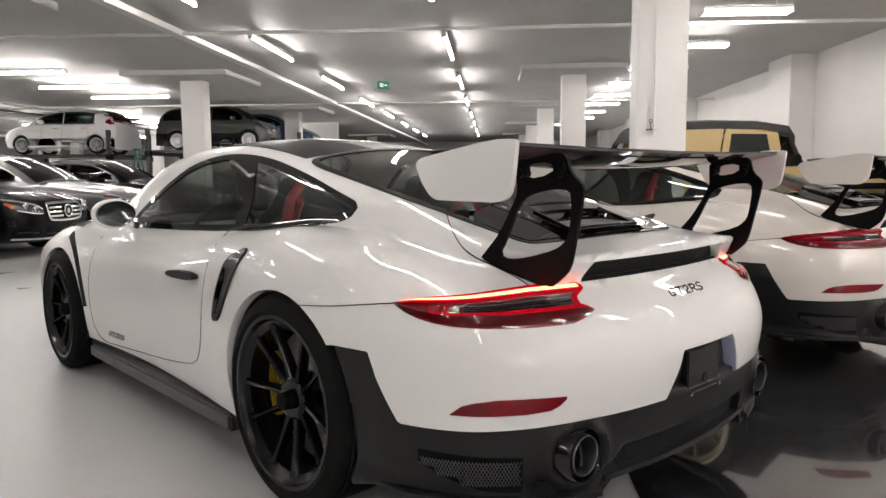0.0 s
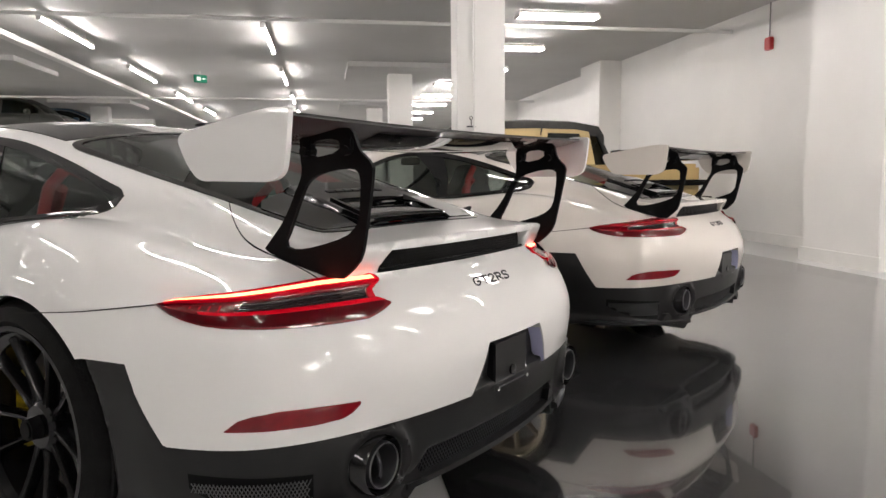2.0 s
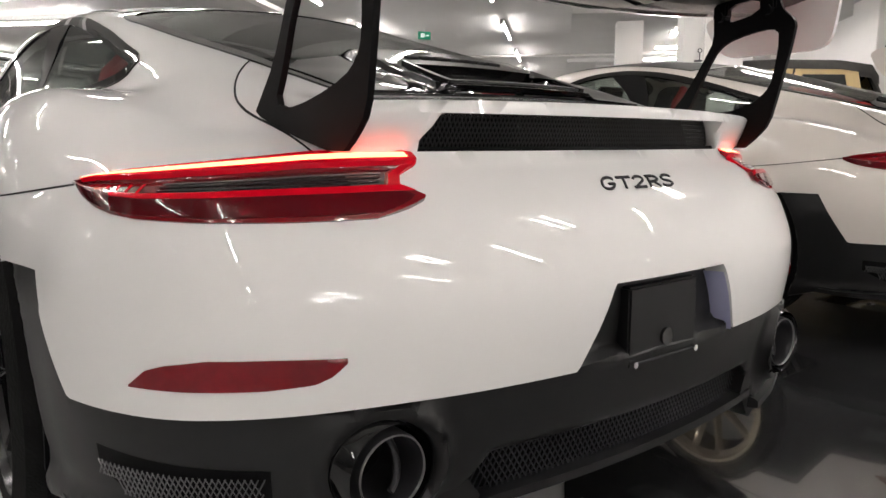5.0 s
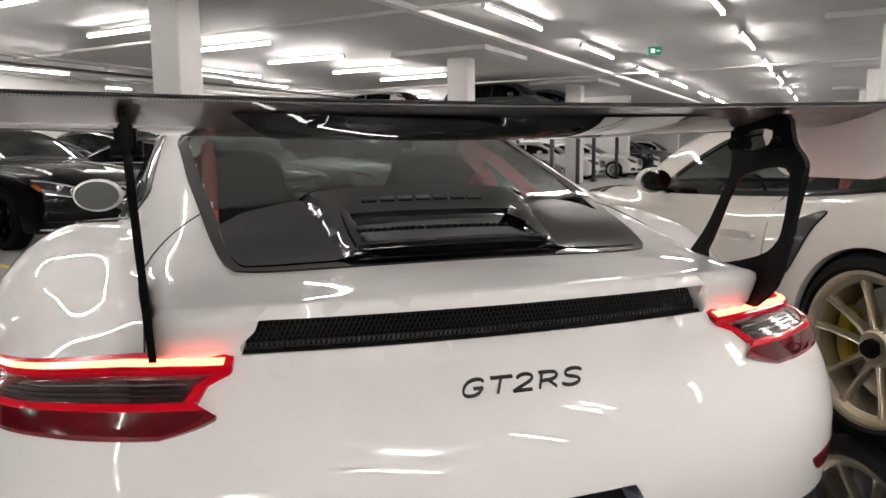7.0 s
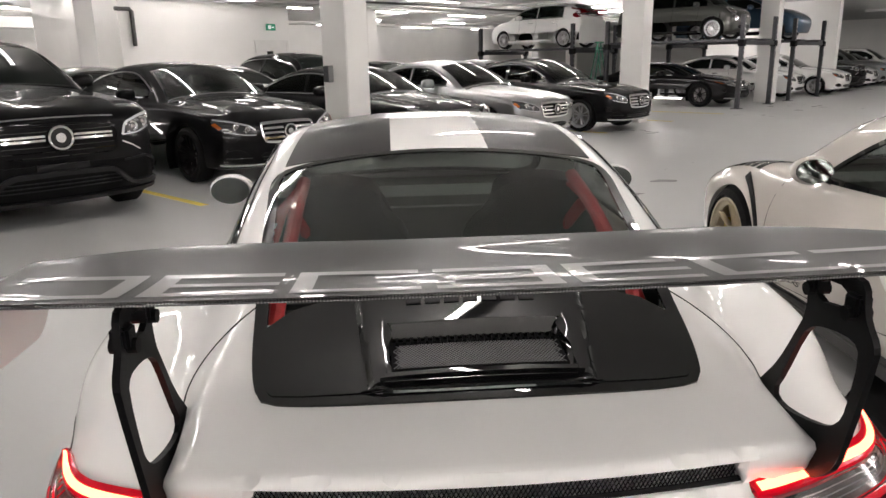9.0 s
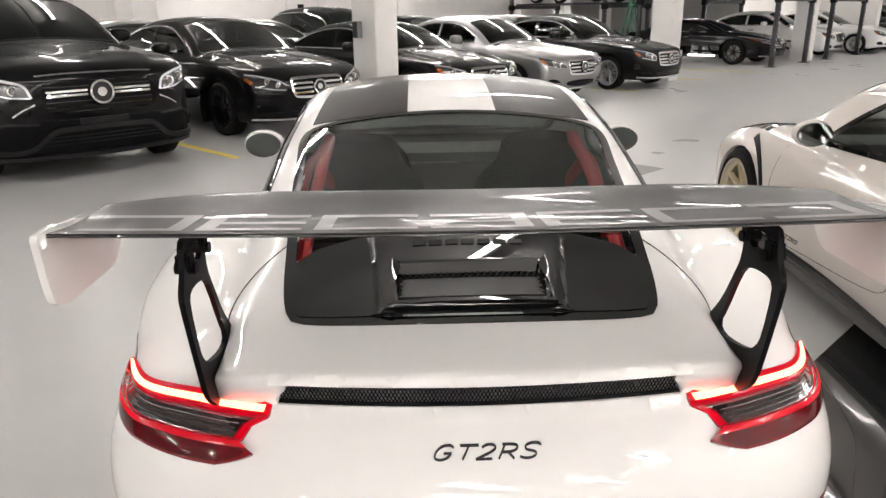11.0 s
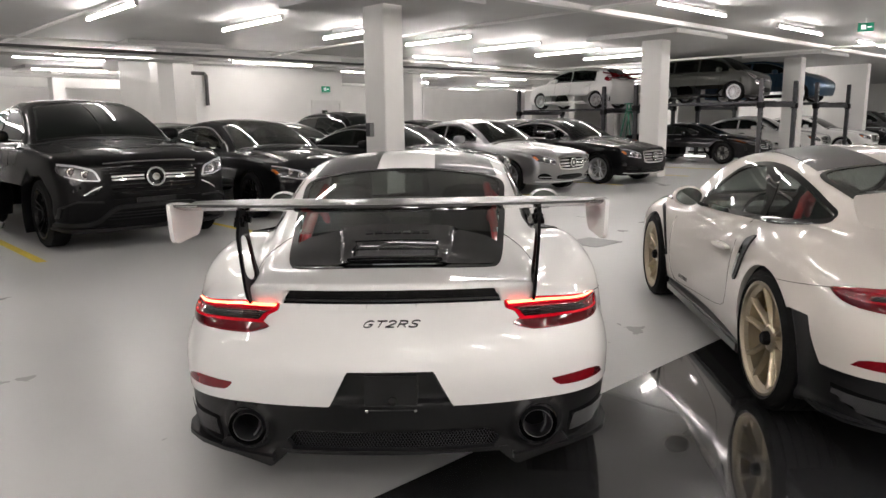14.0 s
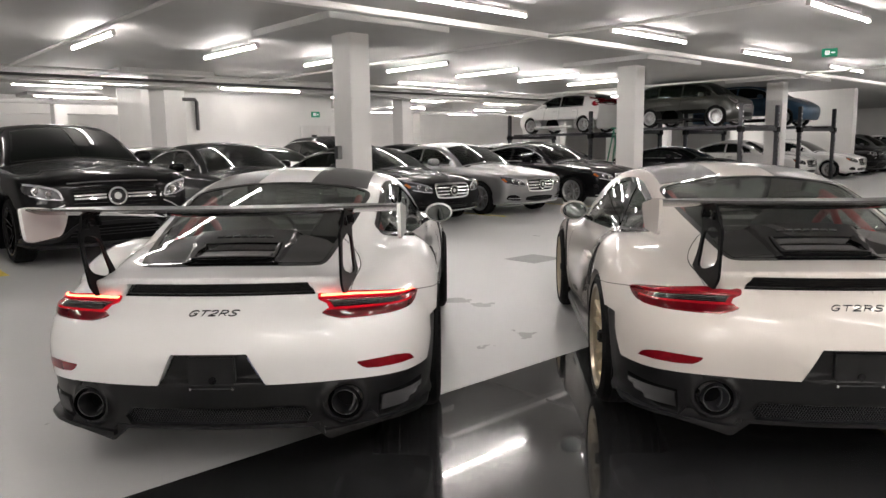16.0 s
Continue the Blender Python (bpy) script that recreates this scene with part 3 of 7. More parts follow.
# ---- the two wide-bodied sports coupes ----
class Coupe:
    """Surface functions of the coupe: x across, y forward from the tail, z up."""
    R_AXLE, F_AXLE = 1.168, 3.620
    width = staticmethod(curve((0.0, 0.88), (0.45, 0.895), (0.72, 0.920), (1.0, 0.955), (1.25, 0.962), (1.6, 0.93), (2.0, 0.90), (2.6, 0.885), (3.1, 0.91), (3.65, 0.955), (4.0, 0.94), (4.35, 0.86), (4.7, 0.68), soft=0.12))
    inset = staticmethod(curve((0.0, 0.07), (0.2, 0.035), (0.35, 0.008), (0.5, 0.0), (0.62, 0.008), (0.74, 0.035), (0.85, 0.085), (1.0, 0.17), (1.4, 0.5), soft=0.08))
    tail = staticmethod(curve((0.0, 0.22), (0.2, 0.185), (0.3, 0.165), (0.45, 0.139), (0.55, 0.127), (0.6, 0.131), (0.65, 0.150), (0.72, 0.192), (0.79, 0.278), (0.85, 0.36), (1.0, 0.5), soft=0.05))
    crest = staticmethod(curve((0.2, 0.78), (0.4, 0.80), (0.6, 0.828), (0.9, 0.905), (1.2, 0.938), (1.6, 0.910), (2.0, 0.882), (2.6, 0.872), (3.1, 0.868), (3.55, 0.866), (3.9, 0.80), (4.3, 0.66), (4.7, 0.46), soft=0.15))
    spine = staticmethod(curve((0.2, 0.82), (0.36, 0.865), (0.6, 0.885), (1.0, 0.89), (1.6, 0.89), (2.4, 0.88), (3.2, 0.87), (3.5, 0.845), (3.9, 0.76), (4.3, 0.62), (4.7, 0.43), soft=0.15))
    roof = staticmethod(curve((0.15, 0.868), (0.27, 0.885), (0.38, 0.893), (0.53, 0.913), (0.67, 0.96), (0.9, 1.033), (1.2, 1.118), (1.607, 1.226), (1.9, 1.274), (2.3, 1.300), (2.6, 1.284), (2.85, 1.220), (3.1, 1.085), (3.35, 0.95), (3.55, 0.84), (3.9, 0.66), soft=0.10))
    crown = staticmethod(curve((0.2, 0.03), (0.5, 0.06), (0.8, 0.13), (1.2, 0.18), (2.3, 0.18), (3.0, 0.18), (3.6, 0.15), soft=0.15))
    waist = staticmethod(curve((0.1, 0.55), (0.45, 0.552), (0.6, 0.570), (0.9, 0.62), (1.2, 0.68), (1.6, 0.735), (2.1, 0.77), (2.7, 0.795), (3.2, 0.755), (3.7, 0.64), soft=0.2))

    @classmethod
    def lower(c, x, y, z):
        X = np.abs(x)
        flare = 0.022 * step(0.275, 0.215, z) * step(1.0, 0.7, y)
        shoulder = 1.1 - 0.5 * step(0.7, 0.95, y) * step(2.1, 1.4, y) + 0.9 * step(0.9, 0.55, y)
        side = X - (c.width(y) - c.inset(z) * np.where(z > 0.56, shoulder, 1.0)) - flare
        rear = (c.tail(z) - flare + 0.2147 * X**2 + 0.40 * X**6 - y) * 0.8
        front = (y - (4.70 - 0.30 * X**2 - 0.45 * X**6 - 0.55 * np.maximum(z - 0.45, 0) ** 2)) * 0.8
        top = z - (c.spine(y) + (c.crest(y) - c.spine(y)) * step(0.42, 0.70, X) - 0.9 * np.maximum(X - 0.76, 0) ** 2)
        f = smax(side, smax(rear, front, 0.1), 0.11)
        return smax(smax(f, top, 0.11), 0.135 + (0.062 + 0.09 * np.maximum(X - 0.48, 0)) * step(1.0, 0.55, y) - z, 0.014)

    @classmethod
    def cabin(c, x, y, z):
        X = np.abs(x)
        top = (z - (c.roof(y) - c.crown(y) * X**2)) * 0.95
        lean = 0.5 * np.where(z > 0.88, z - 0.88, (z - 0.88) * step(0.55, 0.9, y))
        side = (X - (c.waist(y) - lean)) * 0.86
        lip = (0.258 + 0.17 * X**2 + 0.45 * np.maximum(0.887 - z, 0) - y) * 0.9
        f = smax(smax(top, side, 0.02 + 0.055 * step(0.45, 0.95, y)), np.maximum(lip, 0.802 - z), 0.014)
        return np.maximum(f, y - 3.9)

    @classmethod
    def hull(c, x, y, z):
        """The outer form without openings."""
        return smin(c.lower(x, y, z), c.cabin(x, y, z), 0.07 * step(0.42, 0.7, y) * (1 - 0.8 * step(0.9, 1.15, y)) + 0.008)

    @classmethod
    def shell(c, x, y, z):
        """The form with wheel arches and the grille slot cut out."""
        X = np.abs(x)
        f = c.hull(x, y, z)
        for ya, za, r in ((c.R_AXLE, 0.362, 0.380), (c.F_AXLE, 0.347, 0.364)):
            cut = np.maximum(np.hypot(y - ya, z - za) - r, 0.60 - X)
            f = smax(f, -cut, 0.012)
        slot = np.maximum(np.maximum(X - 0.386 - 0.75 * (0.862 - z), np.abs(z - 0.832) - 0.030), np.maximum(y - 0.46, 0.0 - y))
        return smax(f, -slot, 0.006)

    @classmethod
    def split(c, x, y, z):
        """Height of the line between painted body and black lower trim."""
        X = np.abs(x)
        low = 0.449 - 0.020 * step(0.5, 0.95, X)
        zb = low + (0.588 - low) * np.clip((0.230 - X) / 0.070, 0, 1)
        zb = zb + 0.183 * np.clip((y - 0.590) / 0.122, 0, 1) * np.clip((1.45 - y) / 0.05, 0, 1)
        sill = 0.215 + 0.02 * step(1.5, 3.4, y)
        k = step(1.3, 1.5, y)
        return zb * (1 - k) + sill * k

    @classmethod
    def painted(c, x, y, z):
        return smax(c.shell(x, y, z), (c.split(x, y, z) - z) * 0.7, 0.006)

    @classmethod
    def trim(c, x, y, z):
        X = np.abs(x)
        deep = 0.008 + 0.026 * step(0.449, 0.475, z) * step(0.265, 0.225, X) * step(0.7, 0.5, y)
        f = np.maximum(c.shell(x, y, z) + deep, (z - c.split(x, y, z)) * 0.7 + 0.001)
        # the opening of the diffuser between the tailpipes
        cut = np.maximum(np.maximum(X - 0.375 - 0.9 * (0.325 - z), np.abs(z - 0.25) - 0.082), y - 0.30)
        f = smax(f, -cut, 0.012)
        bulge = np.maximum(np.hypot(X - 0.553, z - 0.350) - 0.088 - 0.16 * (y - 0.222), 0.222 + 0.42 * (X - 0.553) - y)
        f = smin(f, np.maximum(np.maximum(bulge, y - 0.6), (z - c.split(x, y, z)) * 0.7 + 0.001), 0.045)
        bore = np.maximum(np.hypot(X - 0.553, z - 0.350) - 0.072, y - 0.5)
        return smax(f, -bore, 0.012)


SIDE = rounded([(2.84, 0.872), (2.5, 0.880), (2.18, 0.887), (1.80, 0.902), (1.50, 0.924), (1.33, 0.943), (1.22, 0.958), (1.160, 0.980), (1.168, 1.005), (1.25, 1.028), (1.50, 1.106), (1.82, 1.180), (2.13, 1.204), (2.38, 1.166), (2.56, 1.075), (2.74, 0.955)], 2)
REARGLASS = rounded([(-0.39, 0.508), (0, 0.492), (0.39, 0.508), (0.432, 0.56), (0.468, 0.90), (0.49, 1.10), (0.507, 1.35), (0.525, 1.53), (0.49, 1.612), (0.25, 1.618), (0, 1.617), (-0.25, 1.618), (-0.49, 1.612), (-0.525, 1.53), (-0.507, 1.35), (-0.49, 1.10), (-0.468, 0.90), (-0.432, 0.56)], 2)
REARPANE = rounded([(-0.45, 0.842), (0, 0.838), (0.45, 0.842), (0.468, 0.90), (0.49, 1.10), (0.507, 1.35), (0.525, 1.53), (0.49, 1.612), (0.25, 1.618), (0, 1.617), (-0.25, 1.618), (-0.49, 1.612), (-0.525, 1.53), (-0.507, 1.35), (-0.49, 1.10), (-0.468, 0.90)], 2)
SCREEN = rounded([(-0.50, 2.70), (0, 2.66), (0.50, 2.70), (0.60, 2.95), (0.655, 3.22), (0.62, 3.36), (0.3, 3.43), (0, 3.44), (-0.3, 3.43), (-0.62, 3.36), (-0.655, 3.22), (-0.60, 2.95)], 2)


def grow(outline, d):
    p = np.asarray(outline, float)
    t = np.roll(p, -1, 0) - np.roll(p, 1, 0)
    t /= np.linalg.norm(t, axis=1)[:, None]
    area = 0.5 * np.sum(p[:, 0] * np.roll(p[:, 1], -1) - np.roll(p[:, 0], -1) * p[:, 1])
    return p + np.stack([t[:, 1], -t[:, 0]], 1) * d * np.sign(area)


def fill_grid(outline, put, rows=26, cols=14):
    """Rows of start points across an outline, swept along its second axis."""
    o = np.asarray(outline, float)
    lo, hi = o[:, 1].min() + 1e-4, o[:, 1].max() - 1e-4
    t = 0.5 - 0.5 * np.cos(np.linspace(0, math.pi, rows))
    grid = []
    for b in lo + (hi - lo) * t:
        xs = []
        for (x1, y1), (x2, y2) in zip(o, np.roll(o, -1, 0)):
            if (y1 <= b) != (y2 <= b):
                xs.append(x1 + (x2 - x1) * (b - y1) / (y2 - y1))
        a = np.linspace(min(xs), max(xs), cols)
        grid.append(put(np.stack([a, np.full(cols, b)], 1)))
    return np.stack(grid)


def from_side(s):
    return lambda p: np.stack([np.full(len(p), s * 1.4), p[:, 0], p[:, 1]], 1)


def from_top(p):
    return np.stack([p[:, 0], p[:, 1], np.full(len(p), 1.9)], 1)


def from_rear(p):
    return np.stack([p[:, 0], np.full(len(p), -0.6), p[:, 1]], 1)


def shell_part(name, vq, mat, parent, label="", sharp=40):
    return mesh_object(name, vq[0], vq[1], mat, parent, label, True, sharp)


def pane(f, outline, put, way, axis, off, mat, name, parent, rows=14, cols=14, label=""):
    """A smooth window pane: a low-order surface through the body form."""
    g = fill_grid(outline, put, rows, cols)
    p = land(f, g.reshape(-1, 3), way)
    o = [a for a in range(3) if a != axis]
    c, d = p[:, o].mean(0), np.ptp(p[:, o], axis=0) / 2 + 1e-6
    def terms(q):
        u, v = ((q[:, o] - c) / d).T
        return np.stack([u**i * v**j for i in range(4) for j in range(3) if i + j < 4], 1)
    k = np.linalg.lstsq(terms(p), p[:, axis], rcond=None)[0]
    way = np.asarray(way, float)
    def flat(x, y, z):
        q = np.stack([np.ravel(x), np.ravel(y), np.ravel(z)], 1)
        return ((terms(q) @ k - q[:, axis]) * way[axis]).reshape(np.shape(x))
    return shell_part(name, skin(flat, g, way, off, 0.005), mat, parent, label)


GLYPHS = (
    ([(0.95, 0.80), (0.80, 0.96), (0.45, 1.0), (0.14, 0.84), (0.03, 0.5), (0.10, 0.14), (0.36, 0.0), (0.66, 0.02), (0.88, 0.18), (0.93, 0.44)], [(0.52, 0.44), (0.98, 0.44)]),
    ([(0.0, 0.96), (1.08, 0.96)], [(0.52, 0.96), (0.52, 0.0)]),
    ([(0.08, 0.80), (0.25, 0.98), (0.62, 1.0), (0.90, 0.82), (0.82, 0.56), (0.45, 0.32), (0.06, 0.03)], [(0.02, 0.03), (0.96, 0.03)]),
    ([(-0.05, 0.97), (0.65, 0.97), (0.94, 0.80), (0.86, 0.56), (0.58, 0.46), (0.12, 0.46)], [(0.10, 0.90), (0.10, 0.0)], [(0.48, 0.46), (0.98, 0.0)]),
    ([(0.98, 0.86), (0.72, 1.0), (0.30, 1.0), (0.06, 0.80), (0.20, 0.56), (0.80, 0.44), (0.95, 0.20), (0.70, 0.0), (0.28, 0.0), (0.0, 0.14)],),
)


def script_badge(f, put, way, wide, high, gap, pen, parent, name):
    """The model's letters GT2RS as slanted strokes laid on the surface f."""
    verts, quads = [], []
    full = 5 * wide + 4 * gap + 0.3 * high
    for i, strokes in enumerate(GLYPHS):
        for line in strokes:
            p = softened(line) * (wide, high)
            p[:, 0] += i * (wide + gap) + 0.8 * p[:, 1] - full / 2
            v, q = band(f, resample(p, 4 + 2 * len(p)), (-pen, 0.0, pen), way, put, 0.0025, 0.003)
            quads += [tuple(a + len(verts) for a in t) for t in q]
            verts += list(v)
    return mesh_object(name, verts, quads, "decal_dark", parent, "dark slanted model letters", False)


def wheel(parent, name, x, y, z, radius, width, rim_r, mat, side, turn, caliper="caliper"):
    """A wheel: side is 1 for +x. Tyre, rim with spokes, disc, caliper and centre lock."""
    w = new(name)
    w.parent = parent
    w.location = (x, y, z)
    w.rotation_euler = (turn, 0, 0 if side > 0 else math.pi)
    h = width / 2
    bm = bmesh.new()
    prof = [(-h + 0.02, rim_r - 0.005), (-h, rim_r + 0.02), (-h - 0.004, radius - 0.055), (-h + 0.012, radius - 0.018), (-h + 0.035, radius - 0.003)]
    for k in range(5):
        a = -h + 0.05 + (width - 0.1) * k / 4
        prof += [(a - 0.006, radius), (a - 0.004, radius - 0.007), (a + 0.004, radius - 0.007), (a + 0.006, radius)]
    prof += [(h - 0.035, radius - 0.003), (h - 0.012, radius - 0.018), (h + 0.004, radius - 0.055), (h, rim_r + 0.02), (h - 0.02, rim_r - 0.005)]
    spin(bm, prof, 72)
    part("tyre", bm, "rubber", w, "black rubber tyre", True, 30)
    bm = bmesh.new()
    spin(bm, [(-h + 0.015, rim_r - 0.02), (h - 0.03, rim_r - 0.02), (h - 0.012, rim_r + 0.010), (h - 0.004, rim_r + 0.010), (h - 0.004, rim_r - 0.004), (h - 0.02, rim_r - 0.012), (h - 0.035, rim_r - 0.036), (-h + 0.015, rim_r - 0.034)], 64)
    rim = part("rim", bm, mat, w, "", True, 30)
    for k in range(5):
        for s in (-1, 1):
            bm = bmesh.new()
            rings = []
            for i in range(11):
                t = i / 10
                r = 0.052 + (rim_r - 0.026 - 0.052) * t
                a = s * (0.314 - 0.055 * min(1, 1.5 * t))
                wide = float(np.interp(t, [0, 0.12, 0.3, 0.7, 0.92, 1], [0.019, 0.0165, 0.0125, 0.0115, 0.015, 0.021]))
                axial = (h - 0.055) + 0.034 * t**1.6
                deep = 0.040 - 0.012 * t
                ring = []
                for dw, dx in ((-1, -deep), (-0.78, -0.006), (-0.5, 0), (-0.2, -0.004), (0.2, -0.004), (0.5, 0), (0.78, -0.006), (1, -deep)):
                    b = a + dw * wide / r
                    ring.append(bm.verts.new((axial + dx, r * math.cos(b), r * math.sin(b))))
                rings.append(ring)
            for p, q in zip(rings, rings[1:]):
                for i in range(8):
                    bm.faces.new((p[i], p[(i + 1) % 8], q[(i + 1) % 8], q[i]))
            bm.faces.new(rings[0])
            bm.faces.new(rings[-1][::-1])
            bmesh.ops.rotate(bm, verts=bm.verts, cent=(0, 0, 0), matrix=Matrix.Rotation(2 * math.pi * k / 5, 3, "X"))
            part("spoke", bm, mat, rim, "", True, 40)
    bm = bmesh.new()
    spin(bm, [(h - 0.11, 0.02), (h - 0.11, 0.075), (h - 0.06, 0.075), (h - 0.048, 0.06), (h - 0.048, 0.02)], 32)
    part("hub", bm, mat, w, "", True, 30)
    bm = bmesh.new()
    rod(bm, (h - 0.06, 0, 0), (h - 0.018, 0, 0), 0.040, 6, 0.034)
    rod(bm, (h - 0.02, 0, 0), (h - 0.012, 0, 0), 0.026, 20)
    part("centre_lock", bm, "matt_black" if caliper else mat, w)
    bm = bmesh.new()
    spin(bm, [(-0.01, 0.08), (-0.01, rim_r - 0.06), (0.018, rim_r - 0.06), (0.018, 0.08)], 48)
    part("brake_disc", bm, "disc", w, "", True, 30)
    if caliper:
        bm = bmesh.new()
        for s in np.linspace(-0.42, 0.42, 7):
            a = s if side > 0 else math.pi + s
            box(bm, (-0.035, rim_r - 0.115, -0.028), (0.055, rim_r - 0.045, 0.028), 0.008, Matrix.Rotation(a - turn, 4, "X"))
        part("brake_caliper", bm, caliper, w)
    return w


def coupe(m, name, label):
    C = Coupe
    car = thing(name, m, label, "car", "parked sports coupes")
    h = 0.016
    lo, hi = (-1.0, 0.08, 0.10), (1.0, 4.78, 1.33)
    cut = lambda x, y, z: (C.split(x, y, z) - z) * 0.7
    arch = lambda ya, za, r: lambda x, y, z: r - np.hypot(y - ya, z - za)
    clear = lambda x, y, z: np.where(np.abs(np.hypot(y - C.R_AXLE, z - 0.362) - 0.380) < 0.02, 1.0, C.hull(x, y, z))
    v, q = solid(C.painted, lo, hi, h, [(clear, cut), (C.hull, arch(C.R_AXLE, 0.362, 0.380)), (C.hull, arch(C.F_AXLE, 0.347, 0.364)), (lambda x, y, z: np.where((y < 0.5) & (np.abs(x) < 0.44), C.hull(x, y, z), 1.0), lambda x, y, z: np.abs(z - 0.832) - 0.030)])
    # draw the shell's mesh to the edge of the side windows
    rim = resample(SIDE, 500, True)
    near = np.flatnonzero((np.abs(v[:, 0]) > 0.45) & (v[:, 2] > 0.85) & (v[:, 1] > 1.1) & (v[:, 1] < 2.9) & (np.abs(C.hull(*v.T)) < 0.004))
    d = np.hypot(v[near, 1][:, None] - rim[:, 0], v[near, 2][:, None] - rim[:, 1])
    k = d.argmin(1)
    hit = d.min(1) < 0.6 * h
    near, k = near[hit], k[hit]
    side = np.sign(v[near, 0])
    v[near] = land(C.hull, np.stack([side * 1.4, rim[k, 0], rim[k, 1]], 1), np.stack([-side, 0 * side, 0 * side], 1))
    c = v[q].mean(1)
    gone = inside_outline(c[:, 1], c[:, 2], grow(SIDE, -0.002)) & (np.abs(c[:, 0]) > 0.45) & (np.abs(C.cabin(*c.T)) < 0.03)
    up = c[:, 2] > 0.90
    gone |= inside_outline(c[:, 0], c[:, 1], grow(REARGLASS, -0.012)) & up
    gone |= inside_outline(c[:, 0], c[:, 1], grow(SCREEN, -0.012)) & (c[:, 2] > 0.86)
    mesh_object("body", v, q[~gone], "white_paint", car, "gloss painted body shell", True, 50, C.hull)
    v, q = solid(C.trim, lo, (1.0, 4.78, 0.66), 0.012, [(lambda x, y, z: C.hull(x, y, z) + 0.010, lambda x, y, z: (z - C.split(x, y, z)) * 0.7 + 0.001)])
    mesh_object("lower_trim", v, q, "trim_black", car, "matt black lower bumper and sills", True, 40)

    # dark liners inside the wheel arches
    for s in (-1, 1):
        for ya, za, rad in ((C.R_AXLE, 0.362, 0.374), (C.F_AXLE, 0.347, 0.358)):
            bm = bmesh.new()
            rows = []
            for a in np.linspace(-0.35, math.pi + 0.35, 40):
                rows.append([bm.verts.new((s * x, ya + (rad + d) * math.cos(a), za + (rad + d) * math.sin(a))) for x, d in ((0.60, 0), (0.905, 0), (0.905, 0.012), (0.60, 0.012))])
            for p, t in zip(rows, rows[1:]):
                for i in range(4):
                    bm.faces.new((p[i], p[(i + 1) % 4], t[(i + 1) % 4], t[i]))
            part("arch_liner", bm, "matt_black", car, "", True, 40)

    # glass and its black edges
    for s in (-1, 1):
        put = from_side(s)
        pane(C.cabin, SIDE, put, (-s, 0, 0), 0, 0.002, "car_glass", "side_window", car, 22, 30, "tinted side glass")
        shell_part("window_seal", band(C.hull, resample(SIDE, 150, True), (-0.013, -0.004, 0.004, 0.012), (-s, 0, 0), put, 0.005, 0.012, True), "gloss_black", car, "gloss black window surround")
        pil = between(softened([(1.815, 0.905), (1.90, 1.06), (2.10, 1.186)]), softened([(1.745, 0.908), (1.775, 1.05), (1.875, 1.176)]), 5, put)
        shell_part("window_pillar", skin(C.cabin, pil, (-s, 0, 0), 0.004, 0.006), "gloss_black", car, "gloss black pillar cover")
    pane(C.hull, REARPANE, from_top, (0, 0, -1), 2, 0.001, "car_glass", "rear_window", car, 30, 22, "tinted rear window")
    shell_part("rear_window_seal", band(C.hull, resample(REARGLASS, 140, True), (-0.014, -0.004, 0.004, 0.014), (0, 0, -1), from_top, 0.004, 0.008, True), "gloss_black", car)
    pane(C.hull, SCREEN, from_top, (0, 0, -1), 2, 0.001, "car_glass", "windscreen", car, 22, 22, "clear windscreen")
    shell_part("windscreen_seal", band(C.hull, resample(SCREEN, 110, True), (-0.02, 0.0, 0.02), (0, 0, -1), from_top, 0.004, 0.008, True), "gloss_black", car)

    # carbon roof with a white centre strip
    edge = lambda y: 0.505 - 0.03 * (y - 1.62)
    ys = np.linspace(1.645, 2.63, 24)
    for x0, x1, mat, lab in ((-1, -0.16, "carbon", "dark carbon fibre roof half"), (0.16, 1, "carbon", "dark carbon fibre roof half"), (-0.16, 0.16, "white_paint", "white painted centre strip of the roof")):
        rows = []
        for y in ys:
            e = edge(y)
            a, b = max(x0, -e), min(x1, e)
            xs = np.linspace(a, b, 14)
            rows.append(np.stack([xs, np.full(14, y) + 0.03 * (1 - (xs / 0.5) ** 2) * (-0.5 if y > 2.3 else -0.6), np.full(14, 1.9)], 1))
        shell_part("roof_panel", skin(C.hull, np.stack(rows), (0, 0, -1), 0.003, 0.006), mat, car, lab)
    # dark panel and vent below the rear glass
    lid = [(-0.385, 0.515), (0.385, 0.515), (0.425, 0.56), (0.452, 0.845), (-0.452, 0.845), (-0.425, 0.56)]
    def lidf(x, y, z):
        X = np.abs(x)
        half = 0.205 + 0.13 * (y - 0.52)
        up = 0.013 * step(half + 0.012, half - 0.002, X) * step(0.508, 0.525, y) * step(1.0, 0.84, y)
        dip = 0.036 * np.clip((y - 0.548) / 0.135, 0, 1) * step(0.186, 0.178, X) * step(0.692, 0.686, y) * step(0.545, 0.553, y)
        return C.hull(x, y, z) - up + dip
    shell_part("engine_cover", skin(lidf, fill_grid(rounded(lid, 2), from_top, 90, 110), (0, 0, -1), 0.006, 0.006), "gloss_black", car, "gloss black engine cover panel", 30)
    vent = [(-0.174, 0.556), (0.174, 0.556), (0.174, 0.682), (-0.174, 0.682)]
    shell_part("cover_vent", skin(lidf, fill_grid(vent, from_top, 10, 16), (0, 0, -1), 0.008, 0.006), "matt_black", car, "dark vent well")
    bm = bmesh.new()
